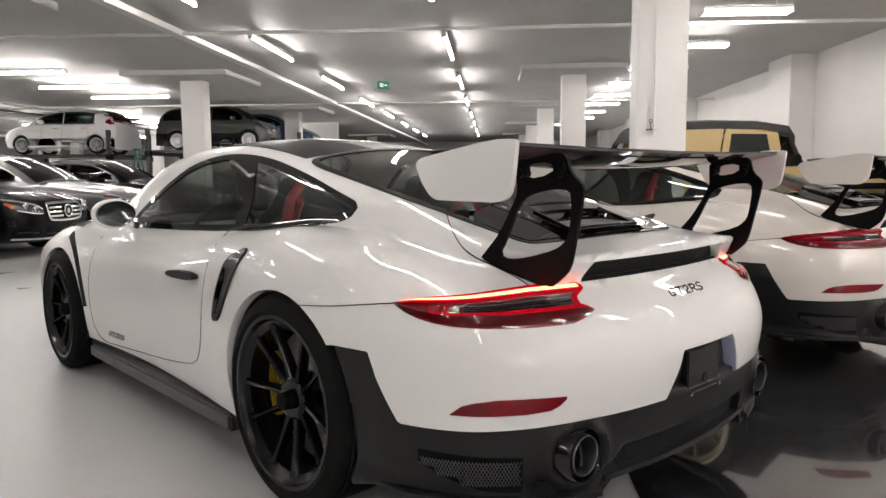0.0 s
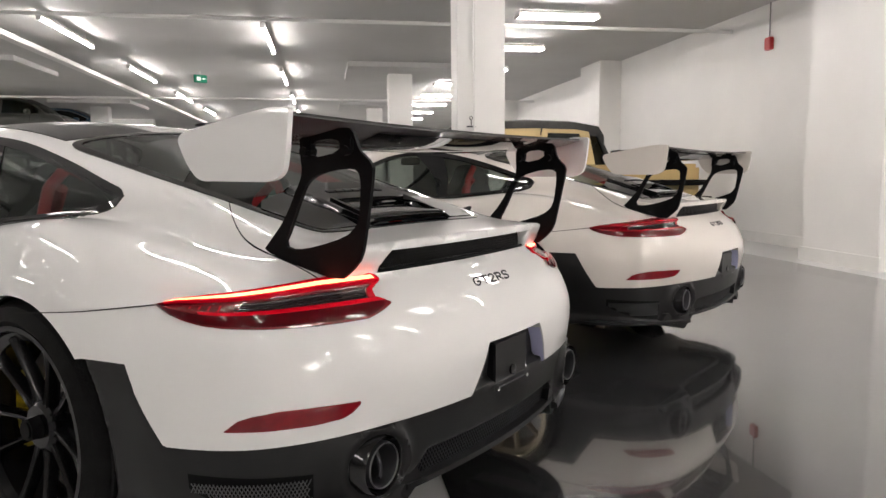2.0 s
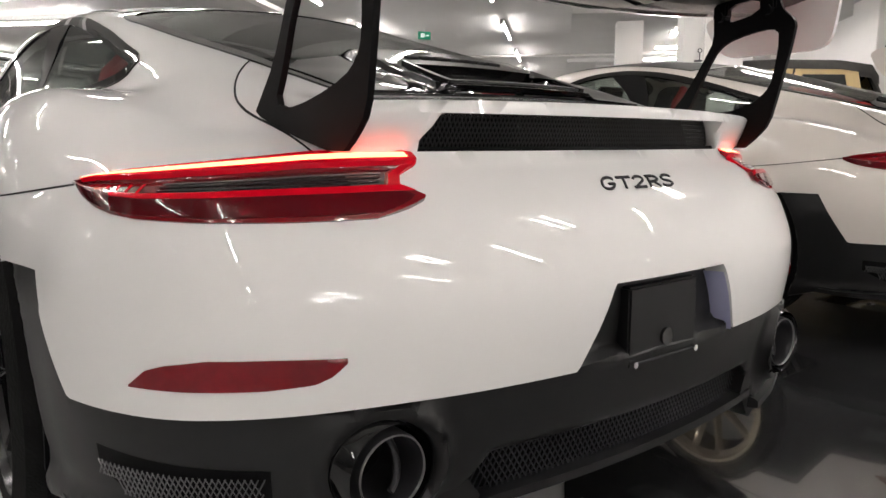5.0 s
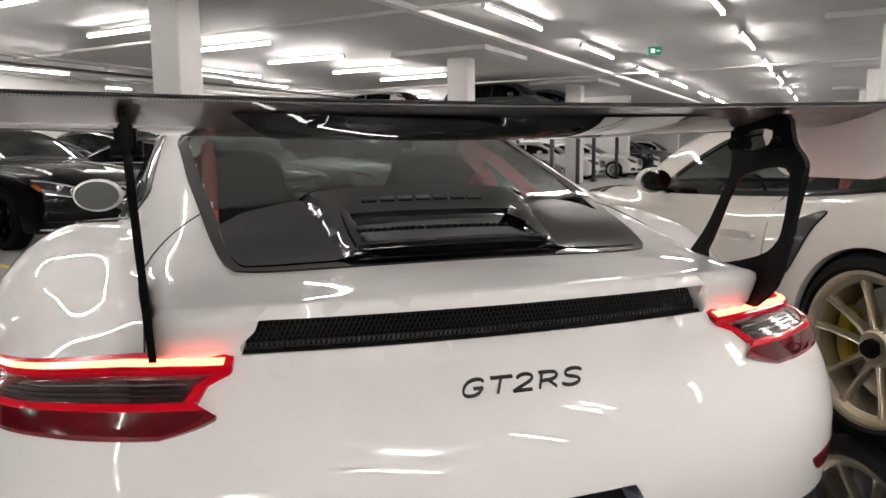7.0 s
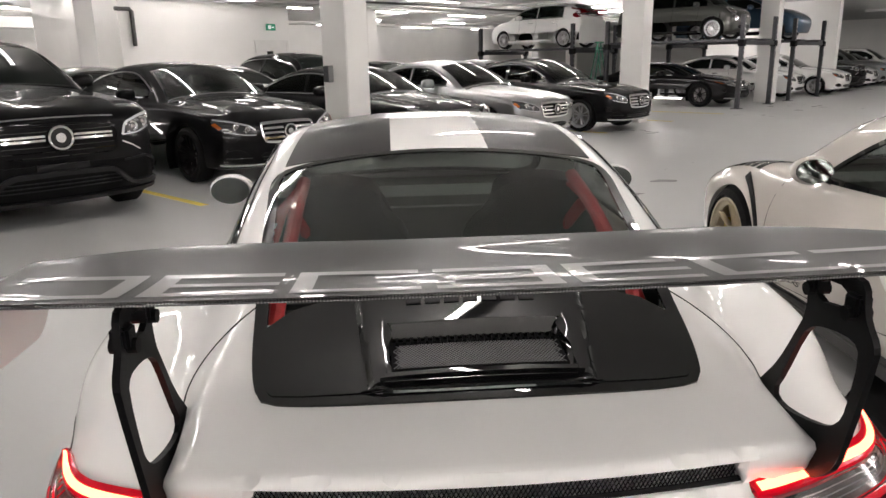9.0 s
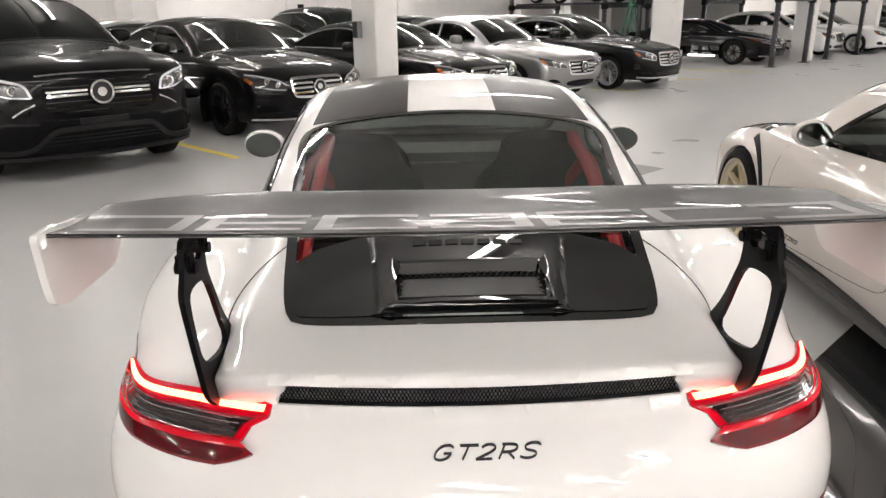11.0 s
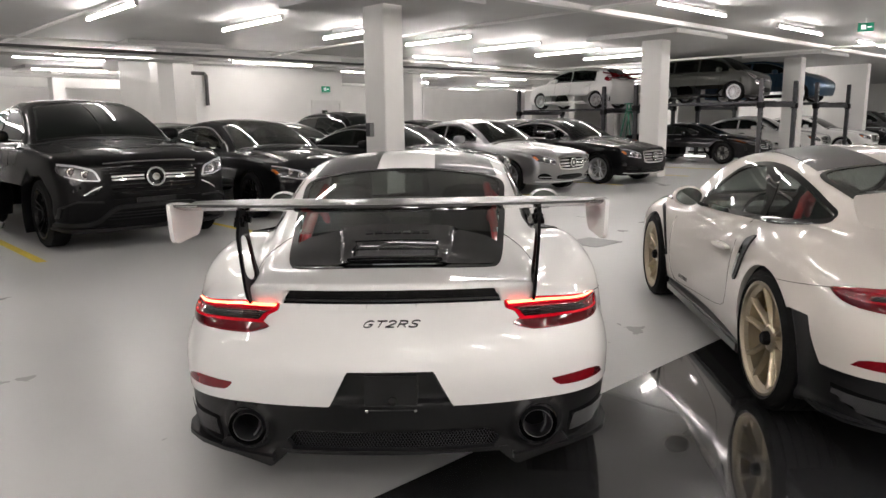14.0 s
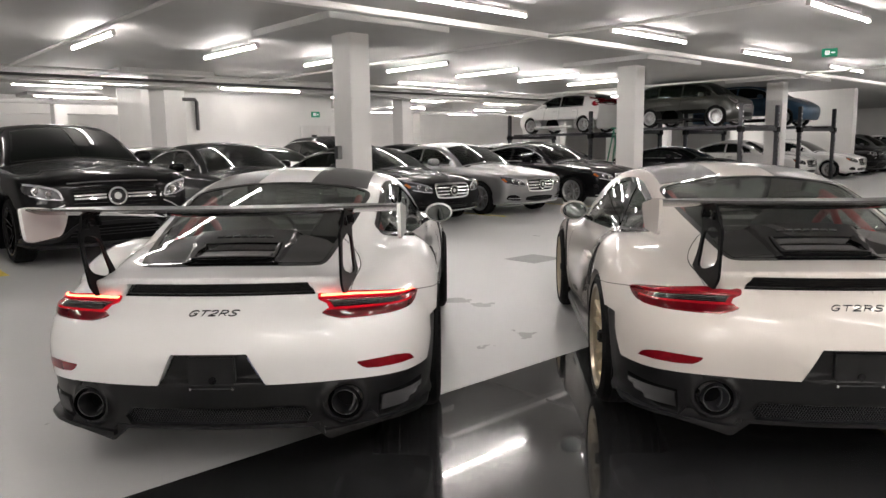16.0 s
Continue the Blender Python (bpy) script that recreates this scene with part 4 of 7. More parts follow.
    for d in (-1, 1):
        for k in range(66):
            x = -0.245 + 0.0075 * k
            line = [(x + d * 0.07 * j / 4, 0.558 + 0.100 * j / 4) for j in range(5)]
            line = [p for p in line if abs(p[0]) < 0.172]
            if len(line) > 1:
                pipe(bm, land(lidf, from_top(np.array(line)), (0, 0, -1)) + (0, 0, 0.010), 0.0009, 4)
    part("vent_mesh", bm, "wire_pale", car, "fine pale wire mesh")
    for k in range(22):
        x = -0.162 + 0.0154 * k
        p = land(lidf, from_top(np.array([(x, 0.668)])), (0, 0, -1))[0]
        part("vent_louvre", boxes((p + (-0.003, -0.010, 0.006), p + (0.003, 0.012, 0.016))), "matt_black", car)
    for s in (-1, 1):
        line = [(s * 0.190, 0.530), (s * 0.193, 0.60), (s * 0.190, 0.695)]
        shell_part("vent_rib", band(lidf, resample(line, 14), (-0.006, -0.003, 0.003, 0.006), (0, 0, -1), from_top, 0.013, 0.010), "gloss_black", car)
    line = [(-0.195, 0.538), (-0.10, 0.541), (0.10, 0.541), (0.195, 0.538)]
    shell_part("vent_lip", band(lidf, resample(line, 24), (-0.006, -0.003, 0.003, 0.006), (0, 0, -1), from_top, 0.012, 0.010), "gloss_black", car)
    # raised bars where a maker's word stands
    for k in range(7):
        x = -0.123 + 0.041 * k
        g = np.stack([from_top(np.stack([np.linspace(x - 0.016, x + 0.016, 3), np.full(3, y)], 1)) for y in (0.752, 0.768)])
        shell_part("word_bar", skin(lidf, g, (0, 0, -1), 0.009, 0.004), "decal_dark", car)

    # slot grille under the tail lip: back plate and crossed wires
    zs = (0.803, 0.862)
    def slot_y(x):
        return 0.318 + 0.19 * x * x
    bm = bmesh.new()
    xs = np.linspace(-0.43, 0.43, 31)
    vv = [[bm.verts.new((x, slot_y(x) + 0.05, z)) for z in zs] for x in xs]
    for p, r in zip(vv, vv[1:]):
        bm.faces.new((p[0], r[0], r[1], p[1]))
    part("grille_back", bm, "matt_black", car)
    bm = bmesh.new()
    for d in (-1, 1):
        for k in range(118):
            x = -0.47 + 0.008 * k
            x2 = x + d * 0.028
            if abs(x) < 0.445 and abs(x2) < 0.445:
                pipe(bm, [(x, slot_y(x), zs[0]), ((x + x2) / 2, slot_y((x + x2) / 2) - 0.004, 0.832), (x2, slot_y(x2) - 0.008, zs[1])], 0.0014, 4)
    part("grille_mesh", bm, "trim_black", car, "black wire mesh grille")
    bm = bmesh.new()
    pipe(bm, [(x, slot_y(x) - 0.012, 0.8035) for x in xs], 0.006, 6)
    part("grille_sill", bm, "matt_black", car)

    # tail lamps, reflectors, badge
    for s in (-1, 1):
        # the lamp is laid out by its turn round the corner and its height
        n = 52
        def lamp_grid(k, u):
            inner = np.interp(k, [0, 0.05, 0.14, 0.23, 0.38, 0.67, 0.76, 1.0], [0.37, 0.325, 0.262, 0.214, 0.288, 0.262, 0.192, 0.192])
            turn = inner + (1.388 - inner) * u
            top = np.interp(turn, [0.19, 0.40, 0.573, 0.847, 0.984, 1.15, 1.291, 1.388], [0.801, 0.8, 0.797, 0.785, 0.779, 0.772, 0.764, 0.751])
            low = np.interp(turn, [0.19, 0.35, 0.483, 0.60, 0.83, 1.02, 1.12, 1.22, 1.31, 1.388], [0.710, 0.709, 0.707, 0.706, 0.706, 0.708, 0.712, 0.720, 0.731, 0.745])
            return turn, low + (top - low) * k
        def relief(k):
            return np.interp(k, [0, 0.06, 0.33, 0.40, 0.43, 0.72, 0.75, 0.80, 1.0], [0.003, 0.006, 0.015, 0.014, 0.004, 0.002, 0.012, 0.013, 0.006])
        def strip(nm, k0, k1, a, b, mat, off, lab="", parent=None, rows=4):
            k, u = np.meshgrid(np.linspace(k0, k1, rows), np.linspace(a, b, max(3, int(n * (b - a)))), indexing="ij")
            grid, way = round_corner(s, *lamp_grid(k, u))
            return shell_part(nm, skin(C.lower, grid, way, relief(k) + off, 0.008), mat, parent or car, lab)
        lamp = strip("tail_lamp", 0.0, 1.0, 0, 1, "red_lens", 0.0, "red tail lamp with a lit light bar", None, 34)
        strip("lamp_frame", 0.915, 1.0, 0.0, 1.0, "red_glow", 0.0015, "", lamp)
        strip("lamp_frame", 0.735, 0.80, 0.0, 0.97, "red_glow", 0.0015, "", lamp)
        strip("lamp_frame", 0.80, 0.915, 0.0, 0.022, "red_glow", 0.0015, "", lamp)
        strip("light_bar", 0.80, 0.905, 0.026, 0.965, "red_bar", 0.0025, "lit light bar", lamp)
        strip("clear_lens", 0.44, 0.70, 0.045, 0.62, "smoke_lens", 0.001, "smoky clear lens", lamp, 6)
        for kk in (0.50, 0.565, 0.63):
            strip("lens_slat", kk, kk + 0.014, 0.06, 0.64, "lens_white" if kk == 0.63 else "steel_dark", 0.0025, "", lamp, 2)
        strip("lens_end", 0.42, 0.735, 0.0, 0.035, "red_glow", 0.001, "", lamp)
        strip("lower_glow", 0.300, 0.425, 0.0, 0.78, "red_glow", 0.001, "", lamp)
        strip("lower_lens", 0.05, 0.290, 0.03, 0.97, "red_deep", 0.0012, "", lamp, 6)
        for j in range(4):
            a0 = 0.70 + 0.045 * j
            strip("lens_rib", 0.47 + 0.02 * j, 0.66 - 0.015 * j, a0, a0 + 0.008, "red_glow", 0.001, "", lamp, 5)
        # bumper reflector
        u = np.linspace(0, 1, 30)
        turn = 0.463 + (1.008 - 0.463) * u
        low = np.interp(u, [0, 0.06, 0.14, 0.35, 0.7, 1], [0.518, 0.500, 0.489, 0.482, 0.478, 0.477])
        top = np.interp(u, [0, 0.3, 0.6, 0.8, 0.9, 1], [0.525, 0.526, 0.524, 0.514, 0.504, 0.479])
        k = np.linspace(0, 1, 6)[:, None]
        grid, way = round_corner(s, np.broadcast_to(turn, (6, 30)), low + (np.maximum(top, low + 0.003) - low) * k)
        shell_part("reflector", skin(C.hull, grid, way, 0.002, 0.01), "refl_red", car, "red bumper reflector")
        # mesh panels beside the tailpipes
        u = np.linspace(0, 1, 16)
        def mesh_z(turn):
            k = np.clip((turn - 0.66) / 0.53, 0, 1)
            return 0.252 + 0.075 * k**2.2, 0.353 + 0.012 * k
        turn = 0.66 + 0.53 * u
        low, top = mesh_z(turn)
        grid, way = round_corner(s, np.broadcast_to(turn, (6, 16)), low + (top - low) * np.linspace(0, 1, 6)[:, None])
        shell_part("bumper_mesh", skin(C.hull, grid, way, -0.006, 0.01), "matt_black", car, "dark metal mesh panel")
        bm = bmesh.new()
        for d in (-1, 1):
            for k in range(58):
                seg = [(0.50 + 0.0165 * k + d * 0.115 * j / 5, 0.25 + 0.12 * j / 5) for j in range(6)]
                seg = [p for p in seg if 0.668 <= p[0] <= 1.185 and mesh_z(p[0])[0] <= p[1] <= mesh_z(p[0])[1]]
                if len(seg) > 1:
                    grid, way = round_corner(s, np.array([p[0] for p in seg]), np.array([p[1] for p in seg]))
                    pipe(bm, land(C.hull, grid, way) + way * -0.002, 0.0012, 4)
        part("mesh_panel", bm, "mesh_wire", car)
        # tailpipe: outer ring, inner pipe and bore
        cx, cy, cz = s * 0.553, 0.204, 0.350
        bm = bmesh.new()
        spin(bm, [(0.0, 0.066), (-0.012, 0.072), (0.0, 0.079), (0.14, 0.079), (0.14, 0.066)], 40, "y", (cx, cy + 0.014, cz))
        ring = part("tailpipe", bm, "gloss_black", car, "black tailpipe", True, 50)
        bm = bmesh.new()
        spin(bm, [(0.012, 0.051), (0.004, 0.055), (0.012, 0.059), (0.25, 0.059), (0.25, 0.051)], 36, "y", (cx, cy, cz))
        part("inner_pipe", bm, "steel_dark", ring, "", True, 50)
        # pale ring that draws the edge highlight of the dark inner pipe
        bm = bmesh.new()
        spin(bm, [(0.003, 0.0535), (0.0, 0.055), (0.003, 0.0565), (0.006, 0.055)], 40, "y", (cx, cy, cz))
        part("pipe_rim", bm, "wire_pale", ring, "thin pale ring drawn as the highlight on the pipe edge", True, 80)
        bm = bmesh.new()
        rod(bm, (cx, cy + 0.11, cz), (cx, cy + 0.12, cz), 0.07, 24)
        part("pipe_throat", bm, "matt_black", ring)
        bm = bmesh.new()
        pipe(bm, [(cx + 0.036 * math.cos(a), cy + 0.05 + 0.02 * math.sin(a), cz + 0.046 * math.sin(a)) for a in np.linspace(-1.2, 1.2, 9)], 0.006, 8)
        part("pipe_flap", bm, "steel_dark", ring)
        # flared lip round the lower corner
        bm = bmesh.new()
        plan = resample([(0.46, 0.222), (0.56, 0.25), (0.66, 0.295), (0.76, 0.365), (0.83, 0.45), (0.868, 0.56), (0.885, 0.74)], 26)
        tan = np.gradient(plan, axis=0)
        tan /= np.linalg.norm(tan, axis=1)[:, None]
        rows = []
        for i, ((x, y), (tx, ty)) in enumerate(zip(plan, tan)):
            k = i / 25
            nx, ny = ty, -tx
            rise = 0.020 * math.sin(math.pi * min(1, k * 1.2)) + 0.012 * k
            out = 0.030 * math.sin(math.pi * (0.15 + 0.7 * k))
            sec = ((-0.06, 0.238 + rise * 0.4), (out * 0.4, 0.228 + rise * 0.6), (out, 0.222 + rise), (out, 0.206 + rise), (-0.06, 0.198 + rise * 0.3))
            rows.append([bm.verts.new((s * (x + nx * d), y + ny * d, z)) for d, z in sec])
        for p, r in zip(rows, rows[1:]):
            for i in range(5):
                bm.faces.new((p[i], p[(i + 1) % 5], r[(i + 1) % 5], r[i]))
        bm.faces.new(rows[0])
        bm.faces.new(rows[-1])
        part("corner_lip", bm, "trim_black", car, "flared black corner lip", True, 50)
        # keel under the tailpipe
        bm = bmesh.new()
        keel = [(0.385, 0.262), (0.43, 0.215), (0.468, 0.178), (0.486, 0.172), (0.54, 0.188), (0.70, 0.226), (0.66, 0.28), (0.5, 0.30), (0.41, 0.30)]
        plate(bm, keel if s > 0 else [(-a, b) for a, b in keel][::-1], 0.0, 0.36, "y", [])
        for v5 in bm.verts:
            back = 0.175 + 0.24 * abs(v5.co.x) ** 2 + 0.12 * max(0.0, 0.26 - v5.co.z)
            if v5.co.x * s < 0:
                v5.co.x = -v5.co.x
            v5.co.y += back
        part("diffuser_fin", bm, "trim_black", car, "", True, 40)

    bm = bmesh.new()
    for k, z0, z1, d in ((0, 0.236, 0.256, 0.180),):
        rows = []
        for x in np.linspace(-0.44, 0.44, 23):
            y = d + 0.2 * x * x
            rows.append([bm.verts.new(p) for p in ((x, y, z0 + 0.004), (x, y, z1), (x, y + 0.12, z1), (x, y + 0.3, z0 - 0.02))])
        for p, r in zip(rows, rows[1:]):
            for i in range(4):
                bm.faces.new((p[i], p[(i + 1) % 4], r[(i + 1) % 4], r[i]))
        bm.faces.new(rows[0])
        bm.faces.new(rows[-1])
    part("diffuser_blade", bm, "trim_black", car, "", True, 50)
    bm = bmesh.new()
    rows = [[bm.verts.new((x, 0.215 + 0.2 * x * x, z)) for z in (0.235, 0.338)] for x in np.linspace(-0.44, 0.44, 21)]
    for p, r in zip(rows, rows[1:]):
        bm.faces.new((p[0], r[0], r[1], p[1]))
    part("diffuser_back", bm, "matt_black", car)
    bm = bmesh.new()
    for d in (-1, 1):
        for k in range(78):
            x = -0.46 + 0.012 * k
            x2 = x + d * 0.05
            if abs(x) < 0.43 and abs(x2) < 0.40:
                pipe(bm, [(x, 0.208 + 0.2 * x * x, 0.250), (x2, 0.208 + 0.2 * x2 * x2, 0.332)], 0.0015, 4)
    part("diffuser_mesh", bm, "steel_dark", car, "dark diffuser mesh")

    # plate holder with two bolts and a plug
    bm = bmesh.new()
    box(bm, (-0.100, 0.152, 0.424), (0.100, 0.215, 0.570), 0.004)
    holder = part("plate_holder", bm, "trim_black", car, "bare black licence plate holder")
    bm = bmesh.new()
    rod(bm, (0.005, 0.146, 0.470), (0.005, 0.155, 0.470), 0.016, 20)
    part("plug", bm, "gloss_black", holder)
    for x in (-0.09, 0.09):
        bm = bmesh.new()
        rod(bm, (x, 0.142, 0.434), (x, 0.156, 0.434), 0.006, 12)
        part("bolt", bm, "chrome", holder)
    bm = bmesh.new()
    rod(bm, (-0.09, 0.149, 0.434), (0.09, 0.149, 0.434), 0.0025, 6)
    part("seam", bm, "steel_dark", holder)
    # strip of lilac film at the edge of the plate recess
    bm = bmesh.new()
    rows = []
    for x, z in resample([(0.160, 0.572), (0.229, 0.445)], 10):
        y = land(C.hull, [(x, -0.6, z)], (0, 1, 0))[0][1]
        rows.append([bm.verts.new((x - 0.003 * k, y + 0.002 + 0.02 * k, z - 0.001 * k)) for k in (0, 1, 2)])
    for p, r in zip(rows, rows[1:]):
        for k in (0, 1):
            bm.faces.new((p[k], r[k], r[k + 1], p[k + 1]))
    part("film_edge", bm, "film_lilac", car, "lilac protective film edge")
    script_badge(C.hull, lambda p: from_rear(p + (0.0, 0.735)), (0, 1, 0), 0.0345, 0.0185, 0.0085, 0.00165, car, "model_badge")
    for s in (-1, 1):
        script_badge(C.hull, lambda p: from_side(s)(np.stack([2.88 + s * p[:, 0], p[:, 1] + 0.292], 1)), (-s, 0, 0), 0.034, 0.026, 0.004, 0.0018, car, "door_badge")

    # seams
    def seam(pts, put, way, wide=0.0014):
        shell_part("panel_gap", band(C.hull, resample(pts, 36), (-wide, wide), way, put, 0.0015, 0.003), "matt_black", car)
    for s in (-1, 1):
        put, way = from_side(s), (-s, 0, 0)
        seam(softened([(1.84, 0.905), (1.81, 0.82), (1.79, 0.62), (1.80, 0.46), (1.86, 0.36), (2.02, 0.322), (2.4, 0.275), (2.96, 0.243), (3.10, 0.245), (3.16, 0.30), (3.18, 0.6), (3.12, 0.86)]), put, way)
        seam([(1.14, 0.700), (0.86, 0.727), (0.66, 0.752)], put, way)
        seam(softened([(s * 0.455, 0.86), (s * 0.52, 0.775), (s * 0.562, 0.705), (s * 0.583, 0.65), (s * 0.585, 0.60), (s * 0.57, 0.50), (s * 0.562, 0.36)]), from_top, (0, 0, -1))
        # side intake, handle, fender louvres, mirror
        vent = rounded([(1.41, 0.866), (1.52, 0.835), (1.605, 0.806), (1.64, 0.70), (1.665, 0.59), (1.65, 0.566), (1.605, 0.575), (1.55, 0.66), (1.49, 0.78)], 2)
        shell_part("side_intake", skin(C.hull, fill_grid(vent, put, 18, 8), way, 0.010, 0.012), "carbon", car, "carbon fibre trimmed side intake")
        hole = rounded([(1.585, 0.79), (1.618, 0.70), (1.645, 0.60), (1.63, 0.592), (1.59, 0.66), (1.56, 0.74)], 2)
        shell_part("intake_opening", skin(C.hull, fill_grid(hole, put, 12, 5), way, 0.014, 0.004), "gloss_black", car)
        xh = s * 0.905
        bm = bmesh.new()
        plate(bm, rounded([(1.86, 0.694), (2.12, 0.690), (2.14, 0.708), (2.08, 0.724), (1.87, 0.728)], 2), xh - 0.020 * s, xh + 0.008 * s, "x")
        part("door_handle", bm, "carbon", car, "dark door handle", True, 40)
        for k in range(5):
            y = 3.43 + 0.085 * k
            g = np.stack([from_top(np.stack([np.linspace(s * 0.63, s * 0.84, 6), np.full(6, y + dy) + 0.03 * np.linspace(0, 1, 6)], 1)) for dy in (0, 0.055)])
            shell_part("fender_louvre", skin(C.hull, g, (0, 0, -1), 0.004, 0.01), "gloss_black", car)
        arc = [(3.665 - 0.44 * math.cos(a), 0.345 + 0.47 * math.sin(a)) for a in np.linspace(0.15, 1.25, 12)]
        shell_part("arch_gill", band(C.hull, arc, (-0.018, 0, 0.018), way, put, 0.005, 0.01), "matt_black", car)
        # mirror: cap, glass, foot
        v2, q2 = solid(lambda x, y, z: np.sqrt(((x - s * 0.918) / 0.104) ** 2 + ((y - 2.71) / 0.074) ** 2 + ((z - 0.938) / 0.073) ** 2) - 1 + 40 * np.maximum(2.690 - y, 0), (s * 0.918 - 0.15, 2.59, 0.84), (s * 0.918 + 0.15, 2.83, 1.05), 0.014)
        mir = mesh_object("mirror_cap", v2, q2, "white_paint", car, "door mirror", True, 60)
        bm = bmesh.new()
        plate(bm, [(s * 0.918 + 0.089 * math.cos(a), 0.938 + 0.062 * math.sin(a)) for a in np.linspace(0, 2 * math.pi, 24, endpoint=False)], 2.664, 2.690, "y")
        part("mirror_glass", bm, "mirror", mir, "mirror glass")
        bm = bmesh.new()
        box(bm, (-0.07, -0.03, -0.014), (0.07, 0.03, 0.014), 0.008, pose(s * 0.845, 2.74, 0.894, 0, s * -28, 0))
        part("mirror_foot", bm, "gloss_black", mir)
        # side skirt blade and front flick
        bm = bmesh.new()
        box(bm, (min(s * 0.78, s * 0.905), 1.60, 0.135), (max(s * 0.78, s * 0.905), 3.24, 0.205), 0.012)
        part("sill_blade", bm, "sill_floor_sheen", car)

    # wing: loft of a cambered section, end plates, struts
    def section(x):
        k = abs(x) / 0.79
        lead, trail = 0.67 - 0.11 * max(0.0, (k - 0.55) / 0.45) ** 2, 0.272
        z0 = 1.166 + 0.010 * k * k
        up, dn = [], []
        for i in range(11):
            t = i / 10
            y = lead + (trail - lead) * t
            cam = 0.018 * t**1.5 - 0.012 * math.sin(math.pi * t) * (1 - 0.4 * k)
            th = 0.030 * (math.sqrt(t + 0.002) - t) * 1.5 + 0.004
            up.append((y, z0 + cam + th * 0.5))
            belly = 0.020 * math.sin(math.pi * t**0.62) ** 0.9 * (1 - 0.25 * k * k)
            dn.append((y, z0 + cam - 0.006 - belly))
        return up, dn
    xs = np.linspace(-0.797, 0.797, 41)
    loops = [section(x) for x in xs]
    wing = new("rear_wing")
    wing.parent = car
    for which, mat, nm, lab in ((0, "carbon", "wing_top", "dark carbon fibre wing"), (1, "carbon_reflect", "wing_underside", "glossy carbon fibre underside of the wing, lightened for reflected light")):
        v3, q3 = [], []
        for x, l in zip(xs, loops):
            line = l[which]
            v3 += [(x, y, z) for y, z in line] + [(x, y, z + (-0.003 if which == 0 else 0.003)) for y, z in line]
        for i in range(len(xs) - 1):
            for j in range(10):
                for o in (0, 11):
                    a = i * 22 + j + o
                    q3.append((a, a + 1, a + 23, a + 22) if (o == 0) == (which == 0) else (a, a + 22, a + 23, a + 1))
            for j in (0, 10):
                a = i * 22 + j
                q3.append((a, a + 22, a + 33, a + 11))
        mesh_object(nm, v3, q3, mat, wing, lab, True, 50)
    v3, q3 = [], []
    inner = np.linspace(-1, 1, 21)
    for k in inner:
        for j in range(9):
            x = k * (0.30 + 0.12 * j / 8)
            y, z = section(x)[1][1 + j]
            v3.append((x, y, z - 0.003))
    for i in range(20):
        for j in range(8):
            a = i * 9 + j
            q3.append((a, a + 9, a + 10, a + 1))
    mesh_object("wing_recess", v3, q3, "gloss_black", wing, "black centre of the wing underside", True)
    # grey block shapes on the wing where a maker's word stands
    def wing_z(x, y):
        up = section(x)[0]
        return np.interp(-y, [-p[0] for p in up], [p[1] for p in up])
    for k in range(7):
        x0 = -0.66 + 0.22 * k
        bars = [(-0.098, 0.098, 0.296, 0.319), (-0.098, 0.098, 0.424, 0.447)]
        bars += [(-0.098, -0.066, 0.319, 0.424)] if k % 3 else [(0.066, 0.098, 0.319, 0.424)]
        bars += [(-0.066, 0.098, 0.360, 0.382)] if k in (1, 3, 4) else []
        for dx0, dx1, y0, y1 in bars:
            xx, yy = np.linspace(x0 + dx0, x0 + dx1, 5), np.linspace(y0, y1, 5)
            v4 = [(x, y, wing_z(x, y) + 0.0016) for y in yy for x in xx]
            q4 = [(i * 5 + j, i * 5 + j + 1, i * 5 + j + 6, i * 5 + j + 5) for i in range(4) for j in range(4)]
            mesh_object("word_block", v4, q4, "decal_grey", wing, "grey block printed on the wing")
    for s in (-1, 1):
        bm = bmesh.new()
        plate(bm, rounded(resample([(0.238, 1.200), (0.30, 1.203), (0.40, 1.190), (0.595, 1.160), (0.608, 1.145), (0.585, 1.10), (0.555, 1.063), (0.53, 1.048), (0.30, 1.046), (0.262, 1.058), (0.25, 1.10)], 34, True), 2), s * 0.795, s * 0.809, "x")
        part("end_plate", bm, "white_paint", wing, "white wing end plate")
        bm = bmesh.new()
        out = [(0.338, 0.796), (0.30, 0.825), (0.268, 0.858), (0.252, 0.925), (0.222, 1.07), (0.228, 1.090), (0.254, 1.112), (0.264, 1.128), (0.276, 1.170), (0.315, 1.174), (0.43, 1.166), (0.440, 1.125), (0.434, 1.065), (0.452, 1.032), (0.503, 0.945), (0.555, 0.890), (0.582, 0.862), (0.47, 0.828)]
        hole = [(0.505, 0.882), (0.48, 0.92), (0.43, 1.025), (0.40, 1.052), (0.34, 1.067), (0.28, 1.072), (0.262, 1.058), (0.272, 0.96), (0.285, 0.935), (0.315, 0.912), (0.40, 0.886), (0.474, 0.873)]
        slot = [(0.408, 1.100), (0.404, 1.142), (0.318, 1.150), (0.314, 1.116)]
        plate(bm, rounded(out, 1), -0.0055, 0.0055, "x", [grow(rounded(hole, 1), 0.004), rounded(slot, 1)])
        for v5 in bm.verts:
            v5.co.x += s * (0.548 + 0.09 * (v5.co.y - 0.25) + 0.05 * (v5.co.z - 0.95))
        strut = part("strut", bm, "matt_black", wing, "black cut-out wing strut")
